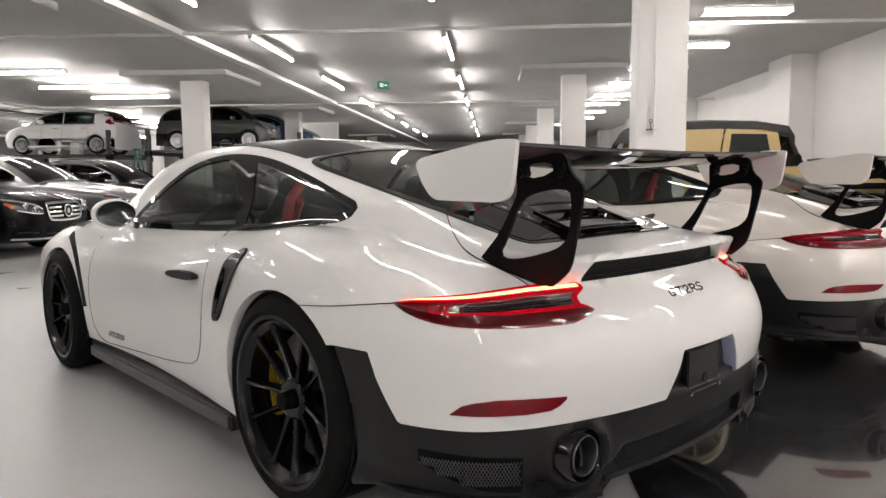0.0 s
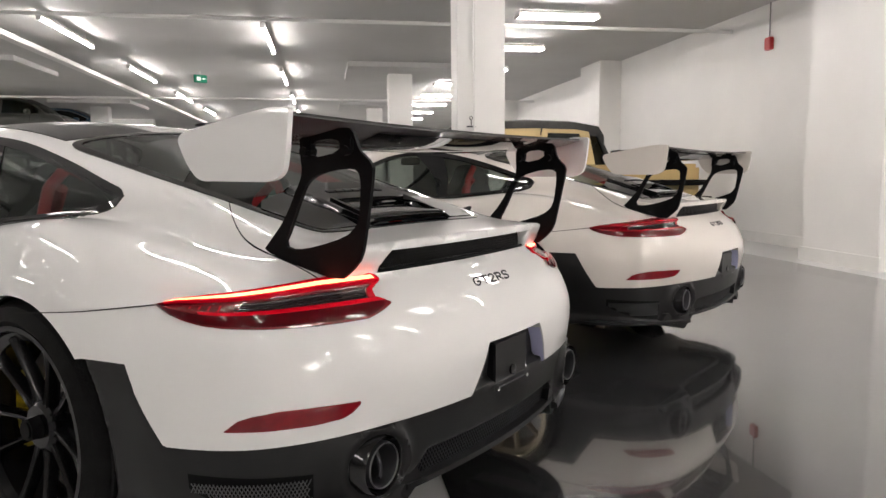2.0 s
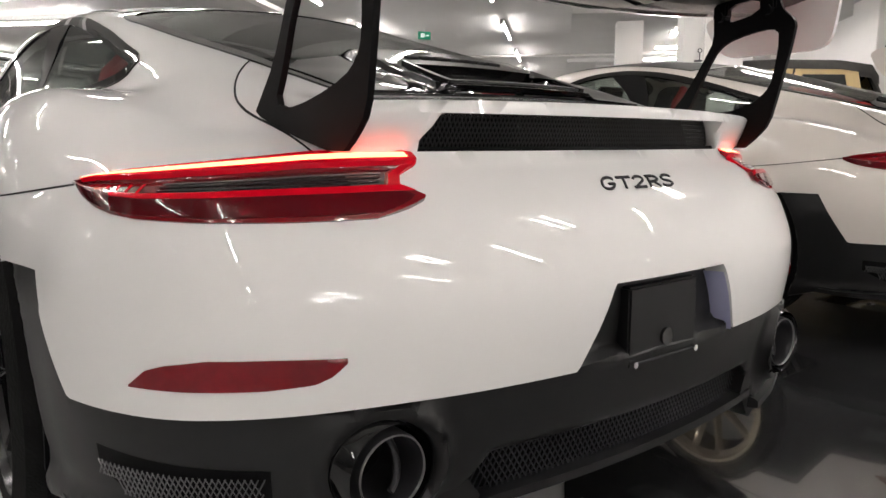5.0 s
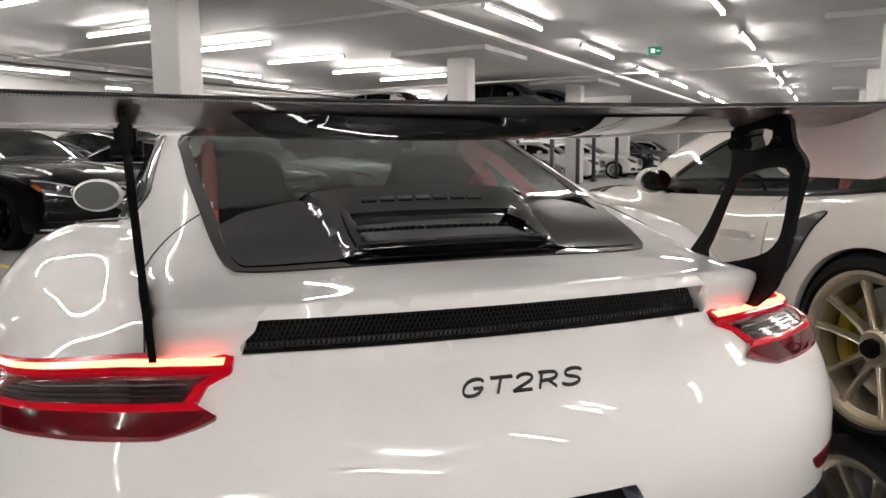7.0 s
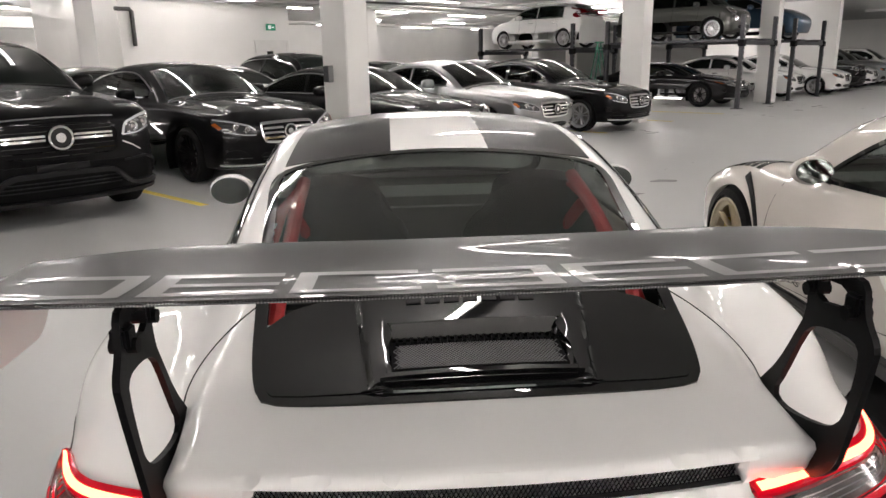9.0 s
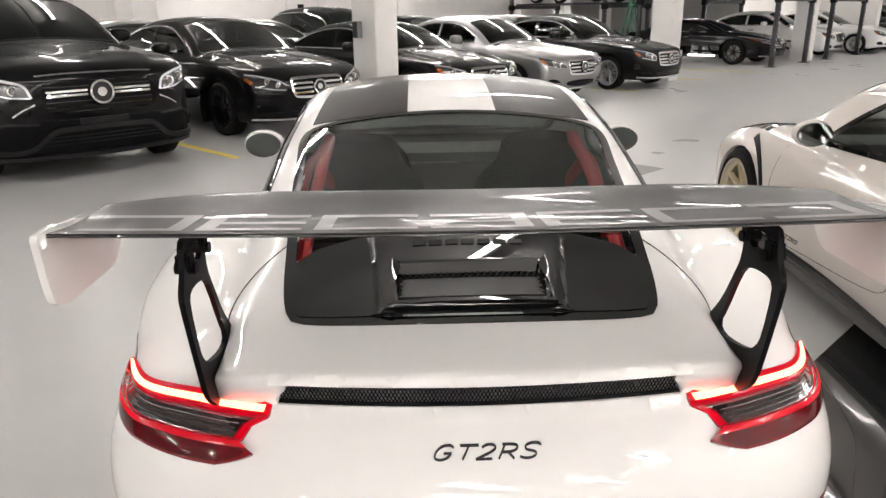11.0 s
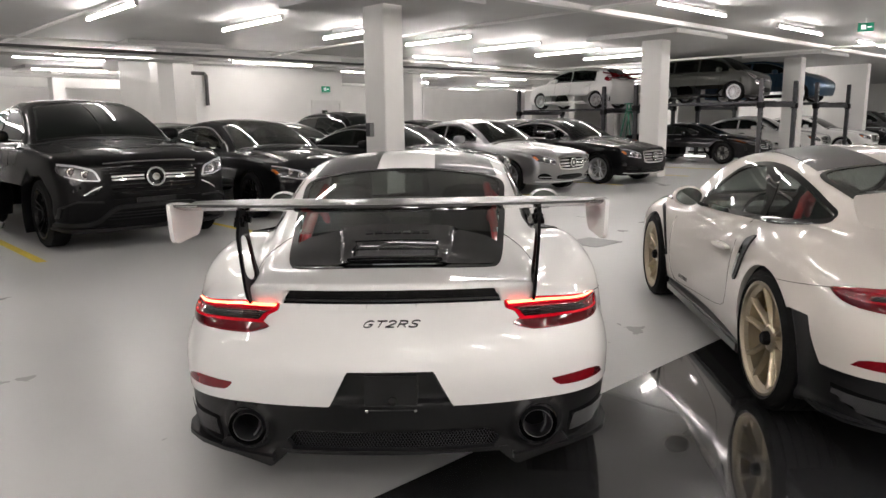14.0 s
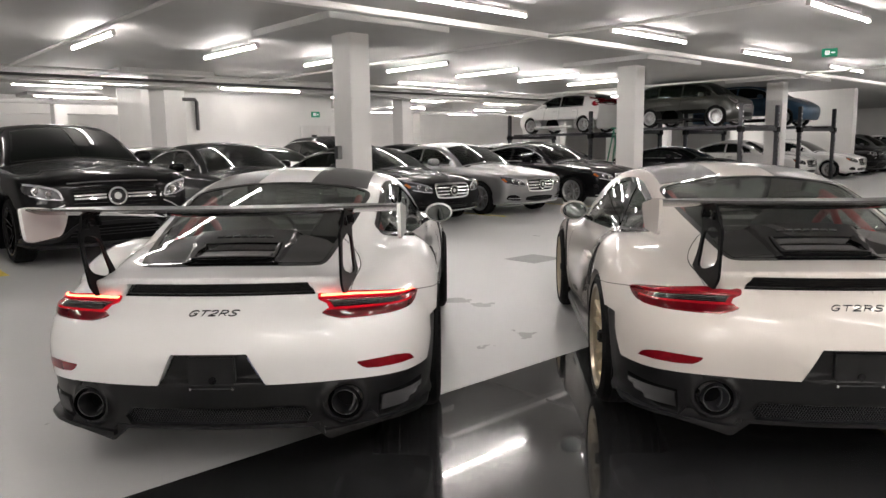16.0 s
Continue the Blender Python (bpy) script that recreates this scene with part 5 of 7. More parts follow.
        for y in (0.292, 0.418):
            bm = bmesh.new()
            rod(bm, (s * (0.535 + 0.09 * (y - 0.25)), y, 1.118), (s * (0.575 + 0.09 * (y - 0.25)), y, 1.118), 0.012, 10)
            box(bm, (-0.014, -0.018, -0.025), (0.014, 0.018, 0.010), 0.005, pose(s * (0.556 + 0.09 * (y - 0.25)), y, 1.140))
            part("strut_bolt", bm, "matt_black", strut)

    # cabin: tub, dash, seats, wheel, cage bars
    cab = new("cabin")
    cab.parent = car
    bm = bmesh.new()
    box(bm, (-0.70, 1.15, 0.22), (0.70, 3.25, 0.27))
    box(bm, (-0.66, 0.60, 0.62), (0.66, 1.55, 0.74))
    box(bm, (-0.72, 1.5, 0.25), (-0.66, 3.2, 0.80))
    box(bm, (0.66, 1.5, 0.25), (0.72, 3.2, 0.80))
    box(bm, (-0.66, 1.50, 0.25), (0.66, 1.56, 0.76))
    part("tub", bm, "black_cloth", cab)
    bm = bmesh.new()
    box(bm, (-0.66, 2.86, 0.60), (0.66, 3.30, 0.84), 0.05)
    box(bm, (-0.11, 2.0, 0.27), (0.11, 2.95, 0.52), 0.03)
    part("dashboard", bm, "dash_grey", cab, "dark dashboard")
    bm = bmesh.new()
    spin(bm, [(0.0, 0.165), (0.013, 0.178), (0.0, 0.191), (-0.013, 0.178)], 32, "y")
    box(bm, (-0.165, -0.01, -0.02), (0.165, 0.012, 0.02))
    bmesh.ops.transform(bm, matrix=pose(-0.36, 2.70, 0.80, 22, 0, 0), verts=bm.verts)
    part("steering_wheel", bm, "black_cloth", cab, "black steering wheel", True)
    for s in (-1, 1):
        seat = new("seat")
        seat.parent = cab
        tagged(seat, "red and black bucket seat")
        prof = rounded([(-0.24, 0.50), (0.24, 0.50), (0.27, 0.80), (0.25, 0.92), (0.16, 1.00), (0.15, 1.12), (-0.15, 1.12), (-0.16, 1.00), (-0.25, 0.92), (-0.27, 0.80)], 2)
        bm = bmesh.new()
        plate(bm, prof, 0, 0.09, "y")
        bmesh.ops.transform(bm, matrix=Matrix.Translation((s * 0.36, 1.90, 0)) @ Matrix.Translation((0, 0, 0.5)) @ Matrix.Rotation(radians(14), 4, "X") @ Matrix.Translation((0, 0, -0.5)), verts=bm.verts)
        part("seat_back", bm, "black_cloth", seat, "", True, 40)
        bm = bmesh.new()
        prof2 = [(a * 0.62, 0.50 + (b - 0.50) * 0.86 + 0.03) for a, b in prof]
        plate(bm, prof2, 0.09, 0.115, "y")
        bmesh.ops.transform(bm, matrix=Matrix.Translation((s * 0.36, 1.90, 0)) @ Matrix.Translation((0, 0, 0.5)) @ Matrix.Rotation(radians(14), 4, "X") @ Matrix.Translation((0, 0, -0.5)), verts=bm.verts)
        part("seat_facing", bm, "red_cloth", seat, "red cloth facing", True, 40)
        bm = bmesh.new()
        box(bm, (s * 0.36 - 0.25, 2.0, 0.34), (s * 0.36 + 0.25, 2.48, 0.48), 0.05)
        part("seat_base", bm, "black_cloth", seat)
    for s in (-1, 1):
        bm = bmesh.new()
        pipe(bm, [(s * 0.47, 0.85, 0.80), (s * 0.455, 1.05, 0.95), (s * 0.45, 1.40, 1.075), (s * 0.45, 1.66, 1.13)], 0.021, 10)
        part("cage_stay", bm, "red_bar_paint", cab, "red roll cage stay", True)
        bm = bmesh.new()
        pipe(bm, [(s * 0.63, 1.66, 0.30), (s * 0.60, 1.68, 0.85), (s * 0.54, 1.71, 1.02), (s * 0.46, 1.72, 1.10)], 0.021, 10)
        part("cage_hoop", bm, "red_bar_paint", cab, "red roll cage leg", True)
        bm = bmesh.new()
        pipe(bm, [(s * 0.50, 1.70, 1.02), (s * 0.44, 1.95, 0.80), (s * 0.40, 2.15, 0.55)], 0.022, 8)
        part("harness", bm, "red_cloth", cab, "red harness belt", True)
    bm = bmesh.new()
    box(bm, (-0.12, 2.66, 1.13), (0.12, 2.68, 1.19), 0.012)
    part("inside_mirror", bm, "gloss_black", cab)
    # wheel wells
    for s in (-1, 1):
        for nm, ya, za, r in (("rear", C.R_AXLE, 0.362, 0.378), ("front", C.F_AXLE, 0.347, 0.362)):
            bm = bmesh.new()
            vs = []
            for a in np.linspace(-0.5, math.pi + 0.5, 22):
                y, z = ya + r * math.cos(a), za + r * math.sin(a)
                vs.append([bm.verts.new((s * x, y, z)) for x in (0.58, 0.90)])
            for p, r2 in zip(vs, vs[1:]):
                bm.faces.new((p[0], p[1], r2[1], r2[0]))
            bm.faces.new([p[0] for p in vs])
            part("wheel_well", bm, "matt_black", car)
    # head lamps and side markers
    for s in (-1, 1):
        shell_part("side_marker", band(C.hull, resample([(4.28, 0.56), (4.42, 0.555)], 8), (-0.014, 0.014), (-s, 0, 0), from_side(s), 0.004, 0.008), "amber_lens", car, "amber side marker")
        lamp = rounded([(s * (0.70 + 0.115 * math.cos(a)), 4.02 + 0.17 * math.sin(a)) for a in np.linspace(0, 2 * math.pi, 10, endpoint=False)], 1)
        shell_part("head_lamp", skin(C.hull, fill_grid(lamp, from_top, 12, 10), (0, 0, -1), 0.004, 0.01), "head_lens", car, "oval head lamp")
    return car


def repaint(car, swaps):
    """Give a copy's parts other finishes while it shares the meshes."""
    for o in car.children_recursive:
        if o.type == "MESH" and o.material_slots:
            nm = o.material_slots[0].material.name
            for a, b, only in swaps:
                if nm == a and (not only or o.name.split(".")[0] in only):
                    o.material_slots[0].link = "OBJECT"
                    o.material_slots[0].material = M[b]


def shod(car, mat, turn):
    for s in (-1, 1):
        wheel(car, "rear_wheel", s * 0.785, Coupe.R_AXLE, 0.364, 0.364, 0.315, 0.284, mat, s, turn)
        wheel(car, "front_wheel", s * 0.825, Coupe.F_AXLE, 0.347, 0.347, 0.262, 0.268, mat, s, turn)


coupe_white = coupe(pose(0, 0, 0.0), "sports_coupe", "white sports coupe with black wheels and lit tail lamps")
coupe_chalk = copy_thing(coupe_white, pose(2.683, -0.045, 0.004, 0, 0, -3.9))
tagged(coupe_chalk, "off-white sports coupe with gold wheels and unlit tail lamps")
repaint(coupe_chalk, [("white_paint", "chalk_paint", ()), ("red_bar", "dim_lens", ()), ("red_glow", "dim_lens", ()), ("carbon", "chalk_paint", ("door_handle",))])
shod(coupe_white, "rim_black", 0.84)
shod(coupe_chalk, "rim_gold", 0.244)


# ---- the other parked vehicles: y runs from the nose back, the nose looks to -y ----
def from_front(p):
    return np.stack([p[:, 0], np.full(len(p), -0.8), p[:, 1]], 1)


class Form:
    """Surface functions of an ordinary car: y from the nose back, z up."""
    def __init__(s, L, W, H, fa, ra, wr, belt, nose, hood, roof, lean=0.42, tail=0.05, crown=0.12, tuck=0.10, dome=0.02, bow=1.0):
        s.L, s.W, s.H, s.fa, s.ra, s.wr, s.belt = L, W, H, fa, ra, wr, belt
        h = W / 2
        s.plan = curve((0, h * 0.92), (0.35, h * 0.965), (fa, h * 0.995), (L / 2, h * 0.99), (ra, h), (L - 0.35, h * 0.95), (L, h * 0.88), soft=0.2)
        s.inset = curve((0.1, 0.07), (0.24, 0.035), (belt * 0.36, 0.012), (belt * 0.48, 0.022), (belt * 0.66, 0.012), (belt * 0.80, 0.0), (belt * 0.86, 0.010), (belt, 0.055), (belt + 0.2, 0.17), soft=0.04)
        s.nose = curve(*nose, soft=0.05)
        s.hood = curve(*hood, soft=0.15)
        s.roof = curve(*roof, soft=0.16)
        s.ry0, s.ry1 = roof[0][0], roof[-1][0]
        s.nose_z = 0.0 if belt < 0.98 else 0.03
        s.lean, s.crown, s.tuck, s.tailk, s.dome, s.bow = lean, crown, tuck, tail, dome, bow

    def lower(s, x, y, z):
        X = np.abs(x)
        k = X / (s.W / 2)
        side = X - (s.plan(y) - s.inset(z))
        front = (s.nose(z) + s.bow * (0.13 * k**2 + 0.17 * k**6) - y) * 0.85
        rear = (y - (s.L - s.tailk * np.abs(z - 0.7) * 2 - 0.10 * k**2 - 0.10 * k**6)) * 0.9
        fade = step(0.05, 0.6, y) * step(s.ry0 + 1.2, s.ry0 + 0.2, y)
        top = z - (s.hood(y) - 0.06 * k**2 + s.dome * step(0.68, 0.60, k) * fade - s.dome * 0.6 * step(0.26, 0.16, k) * fade)
        f = smax(smax(side, smax(front, rear, 0.06), 0.075), top, 0.06)
        return smax(f, 0.20 - z, 0.05)

    def cabin(s, x, y, z):
        X = np.abs(x)
        k = X / (s.W / 2)
        rt = (z - (s.roof(y) - s.crown * k**2)) * 0.92
        rs = (X - (s.W / 2 - s.tuck - s.lean * (z - s.belt) - 0.25 * np.maximum(z - s.H + 0.2, 0))) * 0.9
        return smax(smax(rt, rs, 0.07), np.maximum(s.ry0 - y, y - s.ry1), 0.05)

    def hull(s, x, y, z):
        return smin(s.lower(x, y, z), s.cabin(x, y, z), 0.018)

    def shell(s, x, y, z):
        f = s.hull(x, y, z)
        for ya in (s.fa, s.ra):
            cut = np.maximum(np.hypot(y - ya, z - s.wr) - s.wr * 1.10, s.W / 2 - 0.30 - np.abs(x))
            f = smax(f, -cut, 0.015)
        return f


def plain_wheel(parent, x, y, r, side, mat, spokes):
    w = new("wheel")
    w.parent = parent
    w.location = (x, y, r)
    w.rotation_euler = (0.2, 0, 0 if side > 0 else math.pi)
    h, rr = 0.115, r * 0.74
    bm = bmesh.new()
    spin(bm, [(-h + 0.01, rr), (-h, rr + 0.02), (-h, r - 0.03), (-h + 0.03, r), (h - 0.03, r), (h, r - 0.03), (h, rr + 0.02), (h - 0.01, rr)], 40)
    part("tyre", bm, "rubber", w, "", True, 40)
    bm = bmesh.new()
    spin(bm, [(-h + 0.02, rr - 0.02), (h - 0.02, rr - 0.02), (h - 0.008, rr + 0.006), (h - 0.002, rr + 0.006), (h - 0.004, rr - 0.015), (h - 0.03, rr - 0.04), (-h + 0.02, rr - 0.04)], 40)
    rim = part("rim", bm, mat, w, "", True, 40)
    for k in range(spokes):
        bm = bmesh.new()
        for s in (-1, 1):
            a, b = 0.05, rr - 0.02
            q = [(h - 0.05, a, s * 0.016), (h - 0.014, b, s * 0.044)]
            ring = [[bm.verts.new((c[0] + dx, c[1], c[2] + dz)) for dx, dz in ((-0.03, -0.013), (0, -0.011), (0, 0.011), (-0.03, 0.013))] for c in q]
            for i in range(4):
                bm.faces.new((ring[0][i], ring[0][(i + 1) % 4], ring[1][(i + 1) % 4], ring[1][i]))
            bm.faces.new(ring[0])
            bm.faces.new(ring[1])
        bmesh.ops.rotate(bm, verts=bm.verts, cent=(0, 0, 0), matrix=Matrix.Rotation(2 * math.pi * k / spokes, 3, "X"))
        part("spoke", bm, mat, rim)
    bm = bmesh.new()
    rod(bm, (h - 0.08, 0, 0), (h - 0.025, 0, 0), 0.06, 16, 0.05)
    part("hub", bm, mat, w)
    bm = bmesh.new()
    rod(bm, (-0.03, 0, 0), (-0.01, 0, 0), rr - 0.05, 24)
    part("brake_disc", bm, "disc", w)


def lamp_outline(pts, s):
    o = rounded([(s * a, b) for a, b in pts], 2)
    return o if s > 0 else o[::-1]


def parked_car(F, m, name, label, paint, rim="rim_silver", spokes=5, front="sedan", step_h=0.04, pillars=None, clear=False, seats="black_cloth", size=1.05, rear_end=None):
    car = thing(name, m @ Matrix.Scale(size, 4), label, "car", "parked cars")
    hw = F.W / 2
    v, q = solid(F.shell, (-hw - 0.08, -0.1, 0.14), (hw + 0.08, F.L + 0.1, F.H + 0.08), step_h)
    # window outlines: sides in (y, z), screens in (x, y)
    ys = np.linspace(F.ry0 + 0.02, F.ry1 - 0.02, 160)
    top = F.roof(ys) - F.crown * 0.5 - 0.085
    low = F.belt + 0.04
    ok = top > low + 0.03
    y0, y1 = ys[ok][0] + 0.10, ys[ok][-1] - 0.12
    y1 = rear_end or y1
    mid = pillars or [0.5 * (y0 + y1) - 0.06]
    cuts = [y0] + [c for p in mid for c in (p - 0.035, p + 0.035)] + [y1]
    sides = []
    for a, b in zip(cuts[::2], cuts[1::2]):
        yy = np.linspace(a, b, 9)
        hi = np.maximum(np.interp(yy, ys, top), low + 0.012)
        sides.append(np.array([(y, low) for y in yy] + [(y, z) for y, z in zip(yy[::-1], hi[::-1])]))
    half = hw - F.tuck
    i_top = int(np.argmax(F.roof(ys)))
    def screen(ya, yb):
        yy = np.linspace(ya, yb, 8)
        w = half - F.lean * (F.roof(yy) - F.belt) - 0.075
        return rounded([(-a, y) for a, y in zip(w, yy)] + [(a, y) for a, y in zip(w[::-1], yy[::-1])], 1)
    fr = [y for y in ys[:i_top] if F.belt + 0.04 < F.roof(y) < F.H - 0.07]
    bk = [y for y in ys[i_top:] if F.belt + 0.10 < F.roof(y) < F.H - 0.08]
    screens = [("windscreen", screen(fr[0] + 0.03, fr[-1]))]
    if len(bk) > 3:
        screens.append(("rear_window", screen(bk[0], bk[-1])))
    glass_mat = "tint_glass" if clear else "dark_glass"
    if clear:
        c = v[q].mean(1)
        gone = np.zeros(len(q), bool)
        for o in sides:
            gone |= inside_outline(c[:, 1], c[:, 2], grow(o, -0.016)) & (np.abs(c[:, 0]) > half * 0.55)
        for _, o in screens:
            gone |= inside_outline(c[:, 0], c[:, 1], grow(o, -0.016)) & (c[:, 2] > F.belt)
        q = q[~gone]
    mesh_object("body", v, q, paint, car, "", True, 60)
    for s in (-1, 1):
        put, way = from_side(s), (-s, 0, 0)
        for o in sides:
            pane(F.hull, o, put, way, 0, 0.005, glass_mat, "side_window", car, 12, 10, "dark side glass")
            if clear:
                shell_part("window_frame", band(F.hull, resample(o, 60, True), (-0.020, 0.004), way, put, 0.004, 0.008, True), "gloss_black", car)
        line = np.stack([np.linspace(y0 - 0.06, y1 + 0.06, 30), np.full(30, low - 0.016)], 1)
        arc = np.array([(y, z + 0.016) for y, z in zip(ys, top) if y0 - 0.08 < y < y1 + 0.10])
        for l in (line, resample(arc, 40)):
            shell_part("window_trim", band(F.hull, l, (-0.007, 0.007), way, put, 0.007, 0.01), "chrome" if paint not in ("green_paint", "white_paint") else "gloss_black", car)
        for yd in [y0 + 0.22] + [p for p in mid] + [y1 - 0.15]:
            line = [(yd, F.belt - 0.02), (yd + 0.02, 0.6), (yd - 0.02, 0.34)]
            shell_part("door_gap", band(F.hull, resample(line, 10), (-0.003, 0.003), way, put, 0.002, 0.004), "matt_black", car)
        for yd in [p - 0.22 for p in mid] + [y1 - 0.28]:
            bm = bmesh.new()
            zz = F.belt * 0.87
            xx = abs(land(F.hull, [(s * 1.5, yd, zz)], way)[0][0])
            box(bm, (s * xx - 0.012, yd - 0.10, zz - 0.014), (s * xx + 0.024, yd + 0.10, zz + 0.014), 0.008)
            part("door_handle", bm, "chrome" if paint != "green_paint" else paint, car)
        # mirror
        cx, cy, cz = s * (hw + 0.07), y0 + 0.26, F.belt + 0.075
        v2, q2 = solid(lambda x, y, z: (np.abs((x - cx) / 0.125) ** 3 + np.abs((y - cy) / 0.085) ** 3 + np.abs((z - cz) / 0.078) ** 3) ** (1 / 3) - 1, (cx - 0.16, cy - 0.12, cz - 0.11), (cx + 0.16, cy + 0.12, cz + 0.11), 0.024)
        mir = mesh_object("door_mirror", v2, q2, paint, car, "", True)
        bm = bmesh.new()
        box(bm, (cx - s * 0.16, cy - 0.02, cz - 0.08), (cx - s * 0.04, cy + 0.03, cz - 0.045), 0.01)
        part("mirror_foot", bm, "gloss_black", mir)
        # black sill
        line = np.stack([np.linspace(F.fa + F.wr * 1.15, F.ra - F.wr * 1.15, 12), np.full(12, 0.245)], 1)
        shell_part("sill", band(F.hull, line, (-0.03, 0.03), way, put, 0.008, 0.02), "white_paint" if paint == "white_paint" else "gloss_black", car)
    for nm, o in screens:
        pane(F.hull, o, from_top, (0, 0, -1), 2, 0.004, glass_mat, nm, car, 12, 12, "dark glass")
        shell_part("screen_frame", band(F.hull, resample(o, 70, True), (-0.022, 0.006), (0, 0, -1), from_top, 0.004, 0.008, True), "gloss_black", car)
    line = [(x, fr[0] - 0.02 + 0.0 * x) for x in np.linspace(-half + 0.1, half - 0.1, 14)]
    shell_part("wiper_cowl", band(F.hull, line, (-0.035, 0.035), (0, 0, -1), from_top, 0.003, 0.01), "matt_black", car)
    if clear:
        bm = boxes(((-half + 0.02, F.ry0 + 0.35, F.belt - 0.12), (half - 0.02, F.ry1 - 0.4, F.belt - 0.09)))
        part("cabin_floor", bm, "black_cloth", car)
        yr = np.linspace(fr[-1] + 0.10, (bk[0] if len(bk) > 3 else F.ry1 - 0.5) - 0.1, 10)
        rows = [np.stack([np.linspace(-1, 1, 9) * (half - F.lean * (F.roof(y) - F.belt) - 0.06), np.full(9, y), np.full(9, 2.6)], 1) for y in yr]
        shell_part("headliner", skin(F.hull, np.stack(rows), (0, 0, -1), -0.03, 0.01), "dash_grey", car)
        for yy in (fr[-1] + 0.42, fr[-1] + 1.25):
            for s in (-1, 1):
                bm = bmesh.new()
                box(bm, (s * 0.36 - 0.23, yy, F.belt - 0.2), (s * 0.36 + 0.23, yy + 0.10, F.belt + 0.12), 0.04)
                box(bm, (s * 0.36 - 0.13, yy + 0.03, F.belt + 0.13), (s * 0.36 + 0.13, yy + 0.11, F.belt + 0.30), 0.035)
                part("seat_back", bm, seats, car)
        bm = bmesh.new()
        spin(bm, [(0.0, 0.165), (0.013, 0.178), (0.0, 0.191), (-0.013, 0.178)], 24, "y")
        box(bm, (-0.165, -0.01, -0.03), (0.165, 0.012, 0.03))
        bmesh.ops.transform(bm, matrix=pose(0.36, fr[-1] - 0.12, F.belt - 0.02, -25, 0, 0), verts=bm.verts)
        part("steering_wheel", bm, "black_cloth", car)
        bm = boxes(((-half + 0.1, fr[0] + 0.10, F.belt - 0.15), (half - 0.1, fr[-1] - 0.15, F.belt + 0.015)), bevel=0.03)
        part("dashboard", bm, "black_cloth", car)
    for s in (-1, 1):
        for ya in (F.fa, F.ra):
            plain_wheel(car, s * (hw - 0.135), ya, F.wr, s, rim, spokes)
    for s in (-1, 1):
        for ya in (F.fa, F.ra):
            bm = bmesh.new()
            vs = []
            for a in np.linspace(-0.1, math.pi + 0.1, 16):
                y, z = ya + F.wr * 1.09 * math.cos(a), F.wr + F.wr * 1.09 * math.sin(a)
                vs.append([bm.verts.new((s * x, y, z)) for x in (hw - 0.31, hw - 0.04)])
            for p, r2 in zip(vs, vs[1:]):
                bm.faces.new((p[0], p[1], r2[1], r2[0]))
            bm.faces.new([p[0] for p in vs])
            part("wheel_well", bm, "matt_black", car)
    if front == "suv":
        suv_front(F, car, paint)
    elif front == "round":
        round_front(F, car, paint)
    elif front:
        saloon_front(F, car, paint)
    return car


def on_front(F, nm, o, mat, parent, off=0.005, thick=0.02, rows=12, cols=14, label=""):
    return mesh_object(nm, *skin(F.hull, fill_grid(o, from_front, rows, cols), (0, 1, 0), off, thick), mat, parent, label, True, 40)


def front_band(F, nm, pts, wide, mat, parent, off=0.01, thick=0.015, n=30, closed=False, label=""):
    return shell_part(nm, band(F.hull, resample(pts, n, closed), (-wide, -wide * 0.6, wide * 0.6, wide), (0, 1, 0), from_front, off, thick, closed), mat, parent, label)


def emblem(F, parent, zc, r0):
    y_c = land(F.hull, [(0, -0.8, zc)], (0, 1, 0))[0][1] - 0.045
    bm = bmesh.new()
    spin(bm, [(-0.012, r0), (-0.006, r0 + 0.008), (0.014, r0 + 0.006), (0.014, r0 - 0.012), (-0.006, r0 - 0.012)], 36, "y", (0, y_c, zc))
    ring = part("ring_emblem", bm, "chrome", parent, "chrome ring emblem", True, 50)
    bm = bmesh.new()
    rod(bm, (0, y_c + 0.004, zc), (0, y_c + 0.02, zc), r0 - 0.006, 28)
    part("emblem_plate", bm, "gloss_black", ring)
    bm = bmesh.new()
    rod(bm, (0, y_c - 0.004, zc), (0, y_c + 0.01, zc), r0 * 0.42, 20, r0 * 0.2)
    part("emblem_boss", bm, "chrome", ring)


def lamp_cups(F, lamp, places, r=0.04):
    for x, z in places:
        p = land(F.hull, [(x, -0.8, z)], (0, 1, 0))[0]
        bm = bmesh.new()
        spin(bm, [(-0.012, r * 0.72), (-0.008, r), (0.02, r), (0.02, r * 0.28), (0.004, r * 0.3)], 20, "y", p)
        cup = part("lamp_reflector", bm, "chrome", lamp, "", True)
        bm = bmesh.new()
        bmesh.ops.create_icosphere(bm, subdivisions=2, radius=r * 0.5, matrix=Matrix.Translation(p))
        part("lamp_lens", bm, "lens_white", cup, "", True)


